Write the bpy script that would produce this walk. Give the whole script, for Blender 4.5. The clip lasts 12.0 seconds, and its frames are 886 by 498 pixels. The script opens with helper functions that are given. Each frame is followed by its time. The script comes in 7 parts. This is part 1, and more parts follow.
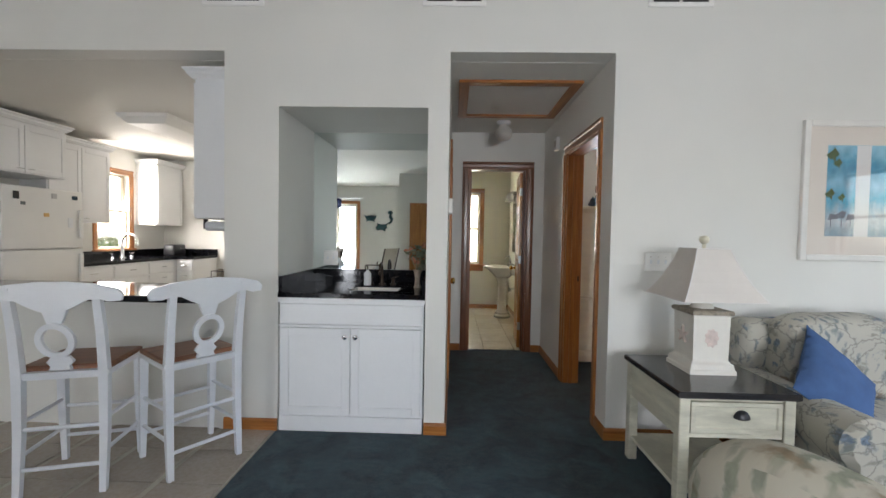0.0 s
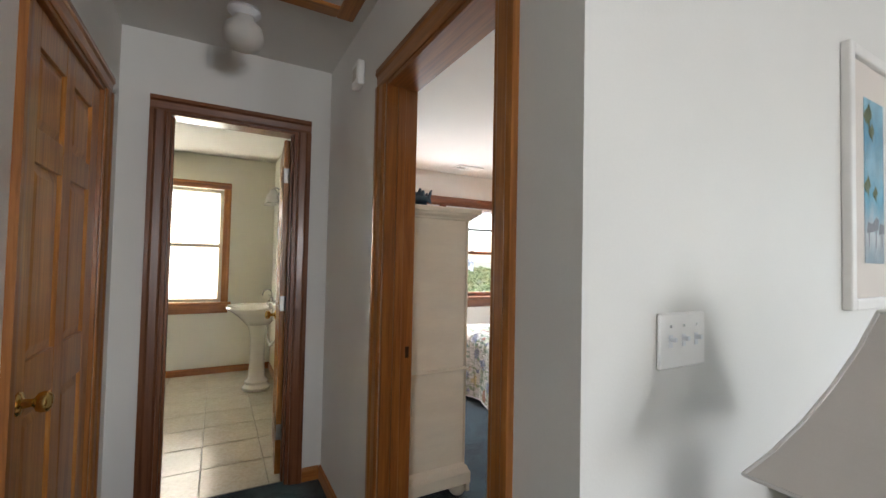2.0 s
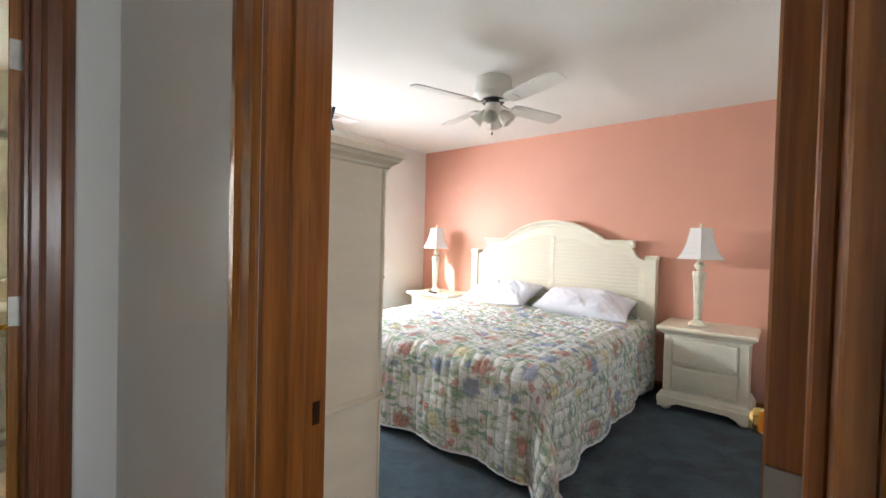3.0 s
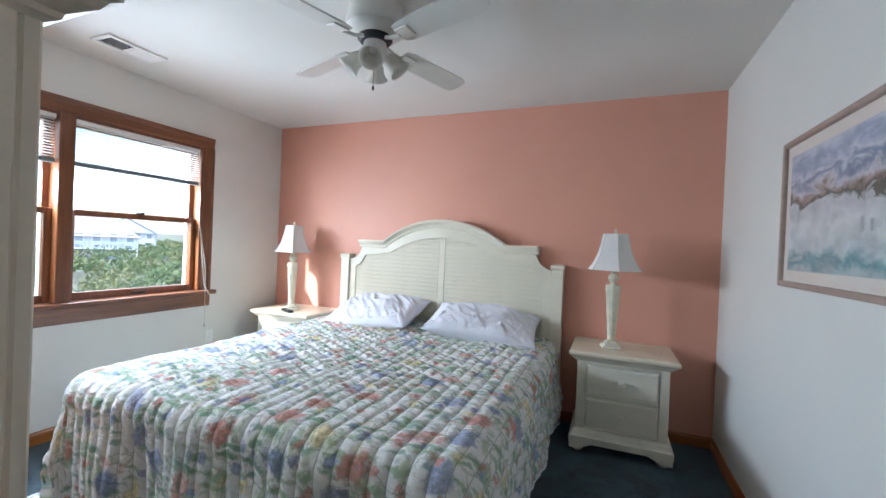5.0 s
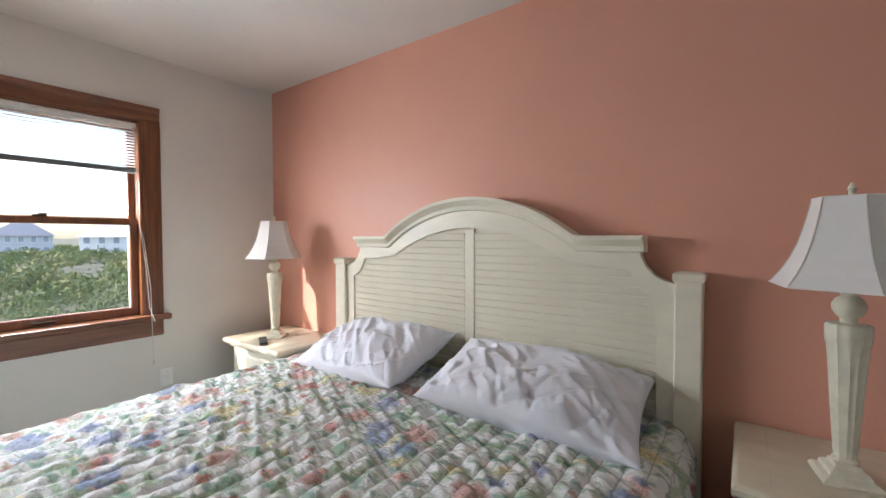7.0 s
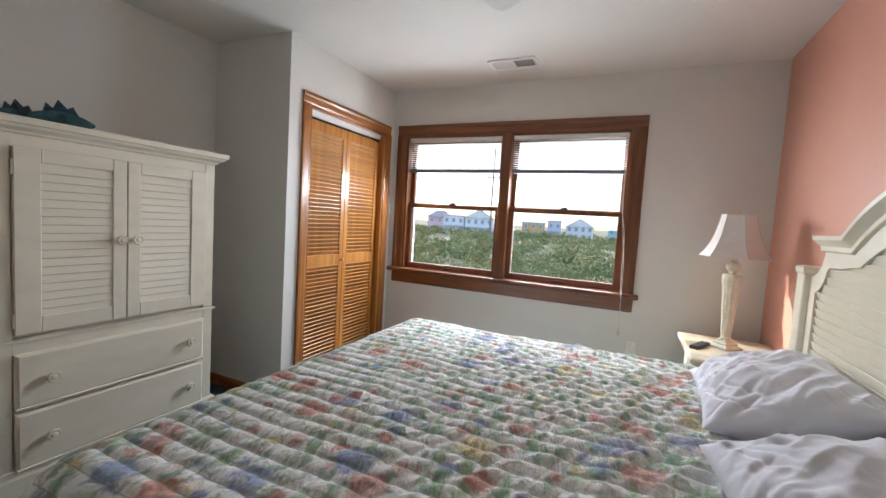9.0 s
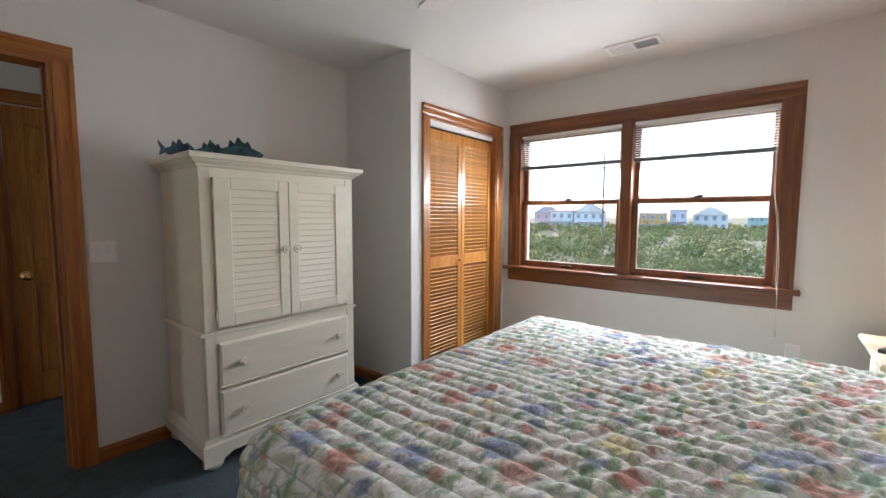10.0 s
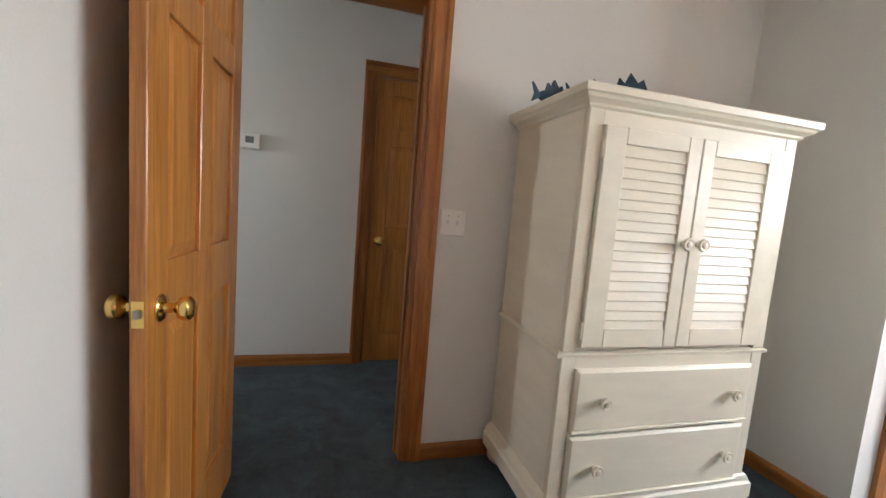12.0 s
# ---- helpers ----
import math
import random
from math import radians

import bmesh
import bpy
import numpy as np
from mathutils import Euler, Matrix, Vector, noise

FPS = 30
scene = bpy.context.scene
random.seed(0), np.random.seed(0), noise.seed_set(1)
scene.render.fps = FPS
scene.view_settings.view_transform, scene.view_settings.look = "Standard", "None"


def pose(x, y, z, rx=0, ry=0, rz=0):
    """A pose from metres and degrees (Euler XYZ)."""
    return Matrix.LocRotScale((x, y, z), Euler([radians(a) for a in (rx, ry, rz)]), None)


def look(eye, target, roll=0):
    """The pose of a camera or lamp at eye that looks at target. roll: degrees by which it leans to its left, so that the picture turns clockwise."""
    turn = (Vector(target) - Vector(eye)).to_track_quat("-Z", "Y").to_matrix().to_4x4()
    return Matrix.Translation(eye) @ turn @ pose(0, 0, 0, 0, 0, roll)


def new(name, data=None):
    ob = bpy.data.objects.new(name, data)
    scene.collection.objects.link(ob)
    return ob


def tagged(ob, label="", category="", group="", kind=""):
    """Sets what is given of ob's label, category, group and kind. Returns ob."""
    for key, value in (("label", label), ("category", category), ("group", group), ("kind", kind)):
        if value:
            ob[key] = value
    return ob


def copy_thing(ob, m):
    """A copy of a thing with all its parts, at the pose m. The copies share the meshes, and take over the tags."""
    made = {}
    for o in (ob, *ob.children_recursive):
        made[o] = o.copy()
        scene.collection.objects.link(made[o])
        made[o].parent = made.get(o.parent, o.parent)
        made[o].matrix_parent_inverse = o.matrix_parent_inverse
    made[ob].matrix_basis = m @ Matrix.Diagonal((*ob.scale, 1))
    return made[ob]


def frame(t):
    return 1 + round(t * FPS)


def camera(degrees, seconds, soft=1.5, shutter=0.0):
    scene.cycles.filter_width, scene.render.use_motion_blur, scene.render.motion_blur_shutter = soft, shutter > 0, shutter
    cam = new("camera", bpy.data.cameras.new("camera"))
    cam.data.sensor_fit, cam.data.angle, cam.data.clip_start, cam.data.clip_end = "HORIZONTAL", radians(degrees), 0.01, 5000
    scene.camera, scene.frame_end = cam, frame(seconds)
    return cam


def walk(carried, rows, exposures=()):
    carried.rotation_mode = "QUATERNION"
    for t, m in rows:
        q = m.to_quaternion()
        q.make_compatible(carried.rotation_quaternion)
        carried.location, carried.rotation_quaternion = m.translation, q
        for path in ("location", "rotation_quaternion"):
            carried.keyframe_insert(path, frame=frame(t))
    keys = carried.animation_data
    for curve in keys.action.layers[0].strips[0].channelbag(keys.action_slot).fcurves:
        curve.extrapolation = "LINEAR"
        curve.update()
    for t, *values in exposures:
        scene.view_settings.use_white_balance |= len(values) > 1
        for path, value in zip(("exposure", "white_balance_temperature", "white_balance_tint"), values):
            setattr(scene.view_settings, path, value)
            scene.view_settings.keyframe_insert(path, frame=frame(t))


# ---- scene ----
cam = camera(94.3, 12.0)
PATH = [
    (0, (0.29, 0.416, 1.293), (0.239, 2.414, 1.229), 1.0),
    (0.5, (0.436, 0.921, 1.288), (0.641, 2.908, 1.208), -2.5),
    (1, (0.501, 1.467, 1.315), (1.043, 3.39, 1.22), 0.3),
    (1.5, (0.633, 1.992, 1.311), (1.379, 3.847, 1.252), 1.1),
    (2, (0.699, 2.514, 1.31), (1.662, 4.265, 1.369), 1.2),
    (2.5, (0.803, 2.995, 1.269), (2.025, 4.577, 1.311), 3.1),
    (3, (0.93, 3.366, 1.281), (2.469, 4.648, 1.243), 1.5),
    (3.2, (0.974, 3.466, 1.273), (2.705, 4.470, 1.235), 0.8),
    (4.8, (1.58, 3.875, 1.309), (3.419, 4.659, 1.314), 1.8),
    (5, (1.711, 3.919, 1.311), (3.565, 4.67, 1.294), 2.4),
    (5.5, (2.059, 3.964, 1.308), (3.932, 4.666, 1.286), 1.6),
    (6, (2.397, 4.021, 1.331), (4.158, 4.968, 1.368), 1.7),
    (6.5, (2.774, 4.114, 1.347), (4.465, 5.172, 1.489), 2.5),
    (6.7, (2.928, 4.118, 1.342), (4.626, 5.173, 1.374), 0.6),
    (8.3, (4.122, 3.978, 1.275), (4.276, 5.965, 1.101), 4.6),
    (8.5, (4.143, 3.905, 1.269), (3.835, 5.871, 1.076), 4.9),
    (9, (4.186, 3.803, 1.304), (3.361, 5.619, 1.165), 3.5),
    (9.5, (4.175, 3.722, 1.323), (3.093, 5.404, 1.293), 0.6),
    (10, (4.143, 3.709, 1.304), (2.883, 5.254, 1.145), 0.2),
    (10.5, (4.118, 3.697, 1.299), (2.636, 5.024, 1.089), 0.5),
    (11, (3.994, 3.676, 1.277), (2.229, 4.596, 1.078), 0.6),
    (11.5, (3.627, 3.673, 1.251), (1.818, 4.48, 0.979), 1.7),
    (12, (3.169, 3.714, 1.188), (1.255, 4.256, 0.975), 4.6),
]
EXPOSURES = [(0.0, 2.43, 6400, 14), (1.0, 2.47, 6450, 15), (1.5, 2.52, 6550, 17), (2.0, 2.65, 6500, 15), (2.5, 2.84, 6400, 12), (3.2, 2.9, 6150, 12), (4.8, 2.34, 5350, 7), (5.1, 2.14, 5400, 7), (5.6, 1.92, 6100, 12), (6.5, 1.83, 6100, 12),
             (8.3, 1.68, 6000, 12), (9.5, 1.86, 6150, 12), (10.5, 2.15, 6050, 11), (11.2, 2.5, 5900, 12), (11.5, 2.58, 5850, 12), (12.0, 2.78, 6400, 14)]
walk(cam, [(t, look(eye, target, roll)) for t, eye, target, roll in PATH], EXPOSURES)

# ---- world, sun, sky light ----
world = bpy.data.worlds.new("World")
scene.world = world
world.use_nodes = True
wn = world.node_tree.nodes
wl = world.node_tree.links
sky = wn.new("ShaderNodeTexSky")
sky.sky_type = "NISHITA"
sky.sun_disc = False
SUN_DIR = Vector((1.0, -0.42, -0.62)).normalized()
sky.sun_elevation = math.asin(-SUN_DIR.z)
sky.sun_rotation = math.atan2(-SUN_DIR.x, -SUN_DIR.y)
sky.air_density, sky.dust_density, sky.ozone_density = 1.0, 1.5, 1.0
wn["Background"].inputs["Strength"].default_value = 0.15
wl.new(sky.outputs[0], wn["Background"].inputs["Color"])

sun_data = bpy.data.lights.new("sun", "SUN")
sun_data.energy, sun_data.angle, sun_data.color = 2.2, radians(0.6), (1.0, 0.93, 0.82)
sun = new("sun", sun_data)
sun.matrix_world = look((0, 0, 20), Vector((0, 0, 20)) + SUN_DIR)


def sky_lamp(name, eye, target, w, h, watts, color=(0.93, 0.97, 1.0)):
    """An added area lamp that stands in for daylight at a window."""
    d = bpy.data.lights.new(name, "AREA")
    d.shape, d.size, d.size_y, d.energy, d.color = "RECTANGLE", w, h, watts, color
    ob = new(name, d)
    ob.matrix_world = look(eye, target)
    return ob


# added outside, above the camera's line of sight, to brighten the bedroom
sky_lamp("daylight_bedroom", (3.2, 8.1, 2.95), (3.3, 5.6, 0.9), 2.2, 1.1, 92)
# added strip lamp in the opening, set against the plain white sky
sky_lamp("daylight_upper", (3.21, 7.235, 1.58), (3.7, 4.5, 0.5), 1.76, 0.21, 14.5)
sky_lamp("daylight_slider", (-2.6, -3.26, 1.05), (-2.6, 0, 1.0), 1.7, 1.9, 60)
# fill lamp added at a made-up window behind the camera
sky_lamp("fill_living", (1.9, -3.26, 1.5), (1.9, 0, 1.3), 2.0, 1.1, 25)
sky_lamp("daylight_east", (5.6, 1.3, 2.6), (4.0, 1.5, 1.0), 1.6, 0.9, 33)
sky_lamp("daylight_kitchen", (-4.6, 6.09, 1.58), (-3.0, 6.0, 1.3), 0.5, 0.95, 12, (1.0, 0.95, 0.86))
sky_lamp("daylight_bathroom", (0.395, 7.99, 1.45), (0.5, 6.0, 1.2), 0.62, 1.1, 10, (1.0, 0.96, 0.86))

# ---- materials ----
M = {}


def nodes_of(name, rough=0.5, metal=0.0, spec=0.5, coat=0.0):
    m = bpy.data.materials.new(name)
    m.use_nodes = True
    M[name] = m
    n, l = m.node_tree.nodes, m.node_tree.links
    b = n["Principled BSDF"]
    b.inputs["Roughness"].default_value = rough
    b.inputs["Metallic"].default_value = metal
    b.inputs["Specular IOR Level"].default_value = spec
    b.inputs["Coat Weight"].default_value = coat
    b.inputs["Coat Roughness"].default_value = 0.15
    return m, n, l, b


def coords(n, l, scale=(1, 1, 1), kind="Object", rot=(0, 0, 0)):
    tc = n.new("ShaderNodeTexCoord")
    mp = n.new("ShaderNodeMapping")
    mp.inputs["Scale"].default_value = scale
    mp.inputs["Rotation"].default_value = rot
    l.new(tc.outputs[kind], mp.inputs["Vector"])
    return mp.outputs["Vector"]


def noise_node(n, l, vec, scale, detail=4.0, rough=0.6, dist=0.0):
    t = n.new("ShaderNodeTexNoise")
    t.inputs["Scale"].default_value = scale
    t.inputs["Detail"].default_value = detail
    t.inputs["Roughness"].default_value = rough
    t.inputs["Distortion"].default_value = dist
    l.new(vec, t.inputs["Vector"])
    return t


def ramp(n, l, fac, stops, mode="LINEAR"):
    r = n.new("ShaderNodeValToRGB")
    r.color_ramp.interpolation = mode
    els = r.color_ramp.elements
    while len(els) < len(stops):
        els.new(0.5)
    for e, (p, c) in zip(els, stops):
        e.position, e.color = p, (*c, 1)
    l.new(fac, r.inputs["Fac"])
    return r.outputs["Color"]


def mix(n, l, fac, a, b, mode="MIX"):
    x = n.new("ShaderNodeMix")
    x.data_type, x.blend_type = "RGBA", mode
    for sock, v in ((x.inputs[0], fac), (x.inputs[6], a), (x.inputs[7], b)):
        if isinstance(v, (int, float)):
            sock.default_value = v
        elif isinstance(v, tuple):
            sock.default_value = (*v, 1)
        else:
            l.new(v, sock)
    return x.outputs[2]


def bump(n, l, b, height, strength, dist=0.01):
    x = n.new("ShaderNodeBump")
    x.inputs["Strength"].default_value = strength
    x.inputs["Distance"].default_value = dist
    l.new(height, x.inputs["Height"])
    l.new(x.outputs["Normal"], b.inputs["Normal"])


def vary(name, c, amount=0.08, scale=2.0, fine=60.0, rough=0.5, bumps=0.1, bump_dist=0.003, coat=0.0, metal=0.0, stretch=(1, 1, 1), spec=0.5):
    """A plain surface with slow stains and a fine relief."""
    m, n, l, b = nodes_of(name, rough, metal, spec, coat)
    v = coords(n, l, stretch)
    slow = noise_node(n, l, v, scale, 3)
    quick = noise_node(n, l, v, fine, 3)
    lo = tuple(x * (1 - amount) for x in c)
    hi = tuple(min(1, x * (1 + amount)) for x in c)
    col = ramp(n, l, slow.outputs["Fac"], [(0.3, lo), (0.7, hi)])
    col2 = ramp(n, l, quick.outputs["Fac"], [(0.3, (1 - amount * 0.6,) * 3), (0.7, (1, 1, 1))])
    l.new(mix(n, l, 1.0, col, col2, "MULTIPLY"), b.inputs["Base Color"])
    rr = n.new("ShaderNodeMapRange")
    rr.inputs["To Min"].default_value, rr.inputs["To Max"].default_value = max(0.02, rough - 0.08), min(1, rough + 0.08)
    l.new(slow.outputs["Fac"], rr.inputs["Value"])
    l.new(rr.outputs["Result"], b.inputs["Roughness"])
    bump(n, l, b, quick.outputs["Fac"], bumps, bump_dist)
    return m


def wood(name, dark, mid, light, axis=2, rough=0.32, coat=0.25):
    """Stained wood whose grain runs along one axis."""
    m, n, l, b = nodes_of(name, rough, 0, 0.5, coat)
    s = [9.0, 9.0, 9.0]
    s[axis] = 0.7
    v = coords(n, l, tuple(s))
    grain = noise_node(n, l, v, 2.2, 6, 0.65, 0.6)
    s2 = [70.0, 70.0, 70.0]
    s2[axis] = 2.0
    pores = noise_node(n, l, coords(n, l, tuple(s2)), 1.6, 3, 0.7)
    info = n.new("ShaderNodeObjectInfo")
    shift = n.new("ShaderNodeMapRange")
    shift.inputs["To Min"].default_value, shift.inputs["To Max"].default_value = 0.85, 1.12
    l.new(info.outputs["Random"], shift.inputs["Value"])
    col = ramp(n, l, grain.outputs["Fac"], [(0.25, dark), (0.5, mid), (0.75, light)])
    col = mix(n, l, 1.0, col, ramp(n, l, pores.outputs["Fac"], [(0.35, (0.72, 0.68, 0.62)), (0.6, (1, 1, 1))]), "MULTIPLY")
    col = mix(n, l, 1.0, col, shift.outputs["Result"], "MULTIPLY")
    l.new(col, b.inputs["Base Color"])
    bump(n, l, b, pores.outputs["Fac"], 0.12, 0.001)
    return m


vary("wall_paint", (0.745, 0.735, 0.692), 0.03, 1.2, 140, 0.6, 0.18, 0.002)
# bathroom walls tinted yellower: the warm light there is put into the paint
vary("bath_paint_warmlit", (0.74, 0.71, 0.60), 0.03, 1.2, 140, 0.55, 0.15, 0.002)
vary("coral_paint", (0.72, 0.36, 0.26), 0.04, 1.0, 140, 0.5, 0.15, 0.002)
vary("ceiling_paint", (0.75, 0.735, 0.69), 0.03, 1.0, 90, 0.8, 0.25, 0.003)
wood("oak_trim", (0.22, 0.075, 0.018), (0.39, 0.145, 0.032), (0.49, 0.21, 0.052))
wood("oak_trim_x", (0.22, 0.075, 0.018), (0.39, 0.145, 0.032), (0.49, 0.21, 0.052), 0)
wood("oak_trim_y", (0.22, 0.075, 0.018), (0.39, 0.145, 0.032), (0.49, 0.21, 0.052), 1)
# darker copy of the oak trim, with backlit and hall shade in its colour
wood("oak_shaded", (0.12, 0.042, 0.016), (0.20, 0.07, 0.026), (0.27, 0.105, 0.04))
wood("oak_shaded_x", (0.12, 0.042, 0.016), (0.20, 0.07, 0.026), (0.27, 0.105, 0.04), 0)
wood("oak_door", (0.32, 0.115, 0.024), (0.54, 0.225, 0.048), (0.64, 0.31, 0.08))
wood("louver_oak", (0.36, 0.15, 0.035), (0.55, 0.25, 0.065), (0.66, 0.34, 0.10), 1, 0.3, 0.3)
wood("seat_wood", (0.14, 0.05, 0.02), (0.24, 0.09, 0.035), (0.32, 0.13, 0.05), 0, 0.35)
vary("cream_lacquer", (0.77, 0.725, 0.59), 0.05, 3.0, 40, 0.38, 0.06, 0.001, stretch=(1, 1, 4))
vary("cream_top", (0.74, 0.66, 0.50), 0.07, 3.0, 40, 0.36, 0.06, 0.001, stretch=(4, 1, 1))
vary("white_lacquer", (0.80, 0.81, 0.82), 0.03, 2.0, 50, 0.35, 0.04, 0.001)
vary("stool_paint", (0.80, 0.82, 0.86), 0.04, 3.0, 50, 0.35, 0.05, 0.001)
vary("white_plastic", (0.87, 0.86, 0.83), 0.02, 4.0, 80, 0.4, 0.02, 0.001)
vary("fridge_white", (0.80, 0.80, 0.78), 0.02, 4.0, 260, 0.35, 0.12, 0.001)
vary("porcelain", (0.82, 0.80, 0.74), 0.02, 3.0, 40, 0.12, 0.01, 0.001, coat=0.6)
vary("brass", (0.82, 0.58, 0.20), 0.08, 8.0, 90, 0.18, 0.03, 0.001, metal=1.0)
vary("chrome", (0.80, 0.81, 0.83), 0.04, 8.0, 90, 0.12, 0.02, 0.001, metal=1.0)
vary("bronze", (0.05, 0.035, 0.025), 0.2, 12.0, 90, 0.35, 0.05, 0.001, metal=0.8)
vary("dark_metal", (0.05, 0.05, 0.055), 0.15, 10.0, 90, 0.4, 0.05, 0.001, metal=0.6)
vary("steel_hinge", (0.45, 0.43, 0.38), 0.15, 10.0, 90, 0.35, 0.05, 0.001, metal=1.0)
vary("linen_shade", (0.78, 0.75, 0.72), 0.03, 6.0, 320, 0.85, 0.25, 0.001)
vary("cream_shade", (0.75, 0.70, 0.65), 0.04, 6.0, 320, 0.85, 0.25, 0.001)
vary("shade_piping", (0.62, 0.58, 0.52), 0.04, 6.0, 320, 0.8, 0.2, 0.001)
vary("lamp_cream", (0.74, 0.70, 0.55), 0.10, 14.0, 70, 0.45, 0.35, 0.003)
vary("lamp_white", (0.80, 0.77, 0.70), 0.04, 8.0, 70, 0.5, 0.1, 0.001)
vary("lamp_shell", (0.72, 0.60, 0.54), 0.18, 30.0, 90, 0.6, 0.4, 0.003)
vary("lamp_stone", (0.42, 0.36, 0.28), 0.35, 40.0, 120, 0.7, 0.6, 0.004)
vary("pillow_white", (0.80, 0.80, 0.86), 0.03, 4.0, 500, 0.9, 0.2, 0.001)
vary("navy_cloth", (0.06, 0.13, 0.30), 0.15, 8.0, 400, 0.85, 0.35, 0.002)
vary("valance_navy", (0.015, 0.025, 0.09), 0.2, 8.0, 300, 0.9, 0.3, 0.002)
vary("fish_teal", (0.045, 0.13, 0.15), 0.55, 22.0, 60, 0.35, 0.3, 0.004, metal=0.3)
vary("fish_blue", (0.03, 0.07, 0.11), 0.5, 24.0, 60, 0.35, 0.3, 0.004, metal=0.3)
vary("slat_white", (0.82, 0.82, 0.80), 0.02, 5.0, 60, 0.4, 0.02, 0.001)
vary("blind_rail", (0.16, 0.18, 0.17), 0.08, 5.0, 60, 0.5, 0.02, 0.001)
vary("sash_cream", (0.56, 0.47, 0.34), 0.1, 4.0, 60, 0.45, 0.05, 0.001)
vary("fan_white", (0.74, 0.72, 0.67), 0.05, 5.0, 60, 0.4, 0.03, 0.001)
vary("fan_blade", (0.66, 0.65, 0.61), 0.07, 3.0, 60, 0.35, 0.03, 0.001)
vary("black_plastic", (0.02, 0.02, 0.022), 0.1, 10.0, 90, 0.35, 0.03, 0.001)
vary("soap_white", (0.78, 0.80, 0.82), 0.03, 10.0, 90, 0.3, 0.02, 0.001)
vary("leaf_dusty", (0.16, 0.20, 0.14), 0.4, 20.0, 90, 0.7, 0.2, 0.002)
vary("petal_rust", (0.42, 0.18, 0.10), 0.35, 20.0, 90, 0.75, 0.2, 0.002)
vary("frame_taupe", (0.40, 0.30, 0.25), 0.15, 6.0, 60, 0.45, 0.1, 0.001, stretch=(1, 1, 5))
vary("frame_white", (0.78, 0.76, 0.72), 0.04, 6.0, 60, 0.4, 0.08, 0.001)
vary("mat_cream", (0.76, 0.69, 0.62), 0.03, 3.0, 300, 0.9, 0.1, 0.001)
vary("duct_shade", (0.03, 0.03, 0.03), 0.1, 6.0, 60, 0.8, 0.05, 0.001)
vary("table_cream", (0.66, 0.64, 0.52), 0.14, 5.0, 30, 0.5, 0.15, 0.002, stretch=(1, 1, 5))
vary("table_dark", (0.035, 0.032, 0.034), 0.25, 6.0, 60, 0.16, 0.03, 0.001, coat=0.3)
vary("shadow_gap", (0.02, 0.018, 0.016), 0.1, 6.0, 60, 0.9, 0.02, 0.001)
vary("grout", (0.44, 0.40, 0.33), 0.1, 8.0, 120, 0.9, 0.2, 0.002)
vary("concrete", (0.30, 0.29, 0.27), 0.12, 0.8, 40, 0.9, 0.3, 0.01)
vary("sand_ground", (0.20, 0.19, 0.12), 0.4, 0.05, 3.0, 0.95, 0.3, 0.05)
vary("trunk_bark", (0.14, 0.11, 0.08), 0.3, 5.0, 40, 0.9, 0.5, 0.01)
vary("pole_wood", (0.22, 0.20, 0.18), 0.2, 3.0, 40, 0.9, 0.3, 0.01)
for nm, c in (("house_pink", (0.68, 0.42, 0.42)), ("house_white", (0.76, 0.74, 0.72)), ("house_orange", (0.66, 0.42, 0.16)),
              ("house_lavender", (0.60, 0.57, 0.64)), ("house_teal", (0.38, 0.60, 0.56)), ("house_gray", (0.54, 0.54, 0.54)), ("house_glass", (0.32, 0.35, 0.39)),
              ("house_trim", (0.70, 0.71, 0.72)), ("house_roof", (0.20, 0.21, 0.24)), ("house_tan", (0.40, 0.33, 0.30)), ("house_magenta", (0.60, 0.08, 0.26))):
    vary(nm, c, 0.06, 0.3, 6.0, 0.7, 0.1, 0.01)


def carpet_material():
    m, n, l, b = nodes_of("carpet_blue", 1.0, 0, 0.1)
    v = coords(n, l)
    tufts = noise_node(n, l, v, 260, 2, 0.7)
    clump = noise_node(n, l, v, 28, 3, 0.6)
    tread = noise_node(n, l, v, 4.6, 6, 0.72, 0.8)
    col = ramp(n, l, tread.outputs["Fac"], [(0.36, (0.011, 0.031, 0.047)), (0.62, (0.060, 0.118, 0.152))])
    col = mix(n, l, 1.0, col, ramp(n, l, clump.outputs["Fac"], [(0.3, (0.72, 0.72, 0.72)), (0.7, (1.1, 1.1, 1.1))]), "MULTIPLY")
    col = mix(n, l, 1.0, col, ramp(n, l, tufts.outputs["Fac"], [(0.35, (0.55, 0.55, 0.55)), (0.65, (1.15, 1.15, 1.15))]), "MULTIPLY")
    l.new(col, b.inputs["Base Color"])
    b.inputs["Sheen Weight"].default_value = 0.25
    add = n.new("ShaderNodeMath")
    l.new(tufts.outputs["Fac"], add.inputs[0])
    l.new(clump.outputs["Fac"], add.inputs[1])
    bump(n, l, b, add.outputs[0], 0.9, 0.012)


def granite_material():
    m, n, l, b = nodes_of("black_granite", 0.07, 0, 0.28, 0.0)
    v = coords(n, l)
    fleck = n.new("ShaderNodeTexVoronoi")
    fleck.inputs["Scale"].default_value = 260
    l.new(v, fleck.inputs["Vector"])
    cloud = noise_node(n, l, v, 18, 4)
    col = ramp(n, l, fleck.outputs["Distance"], [(0.0, (0.06, 0.062, 0.07)), (0.22, (0.008, 0.008, 0.01))])
    l.new(mix(n, l, 1.0, col, ramp(n, l, cloud.outputs["Fac"], [(0.3, (0.6, 0.6, 0.6)), (0.7, (1.3, 1.3, 1.3))]), "MULTIPLY"), b.inputs["Base Color"])


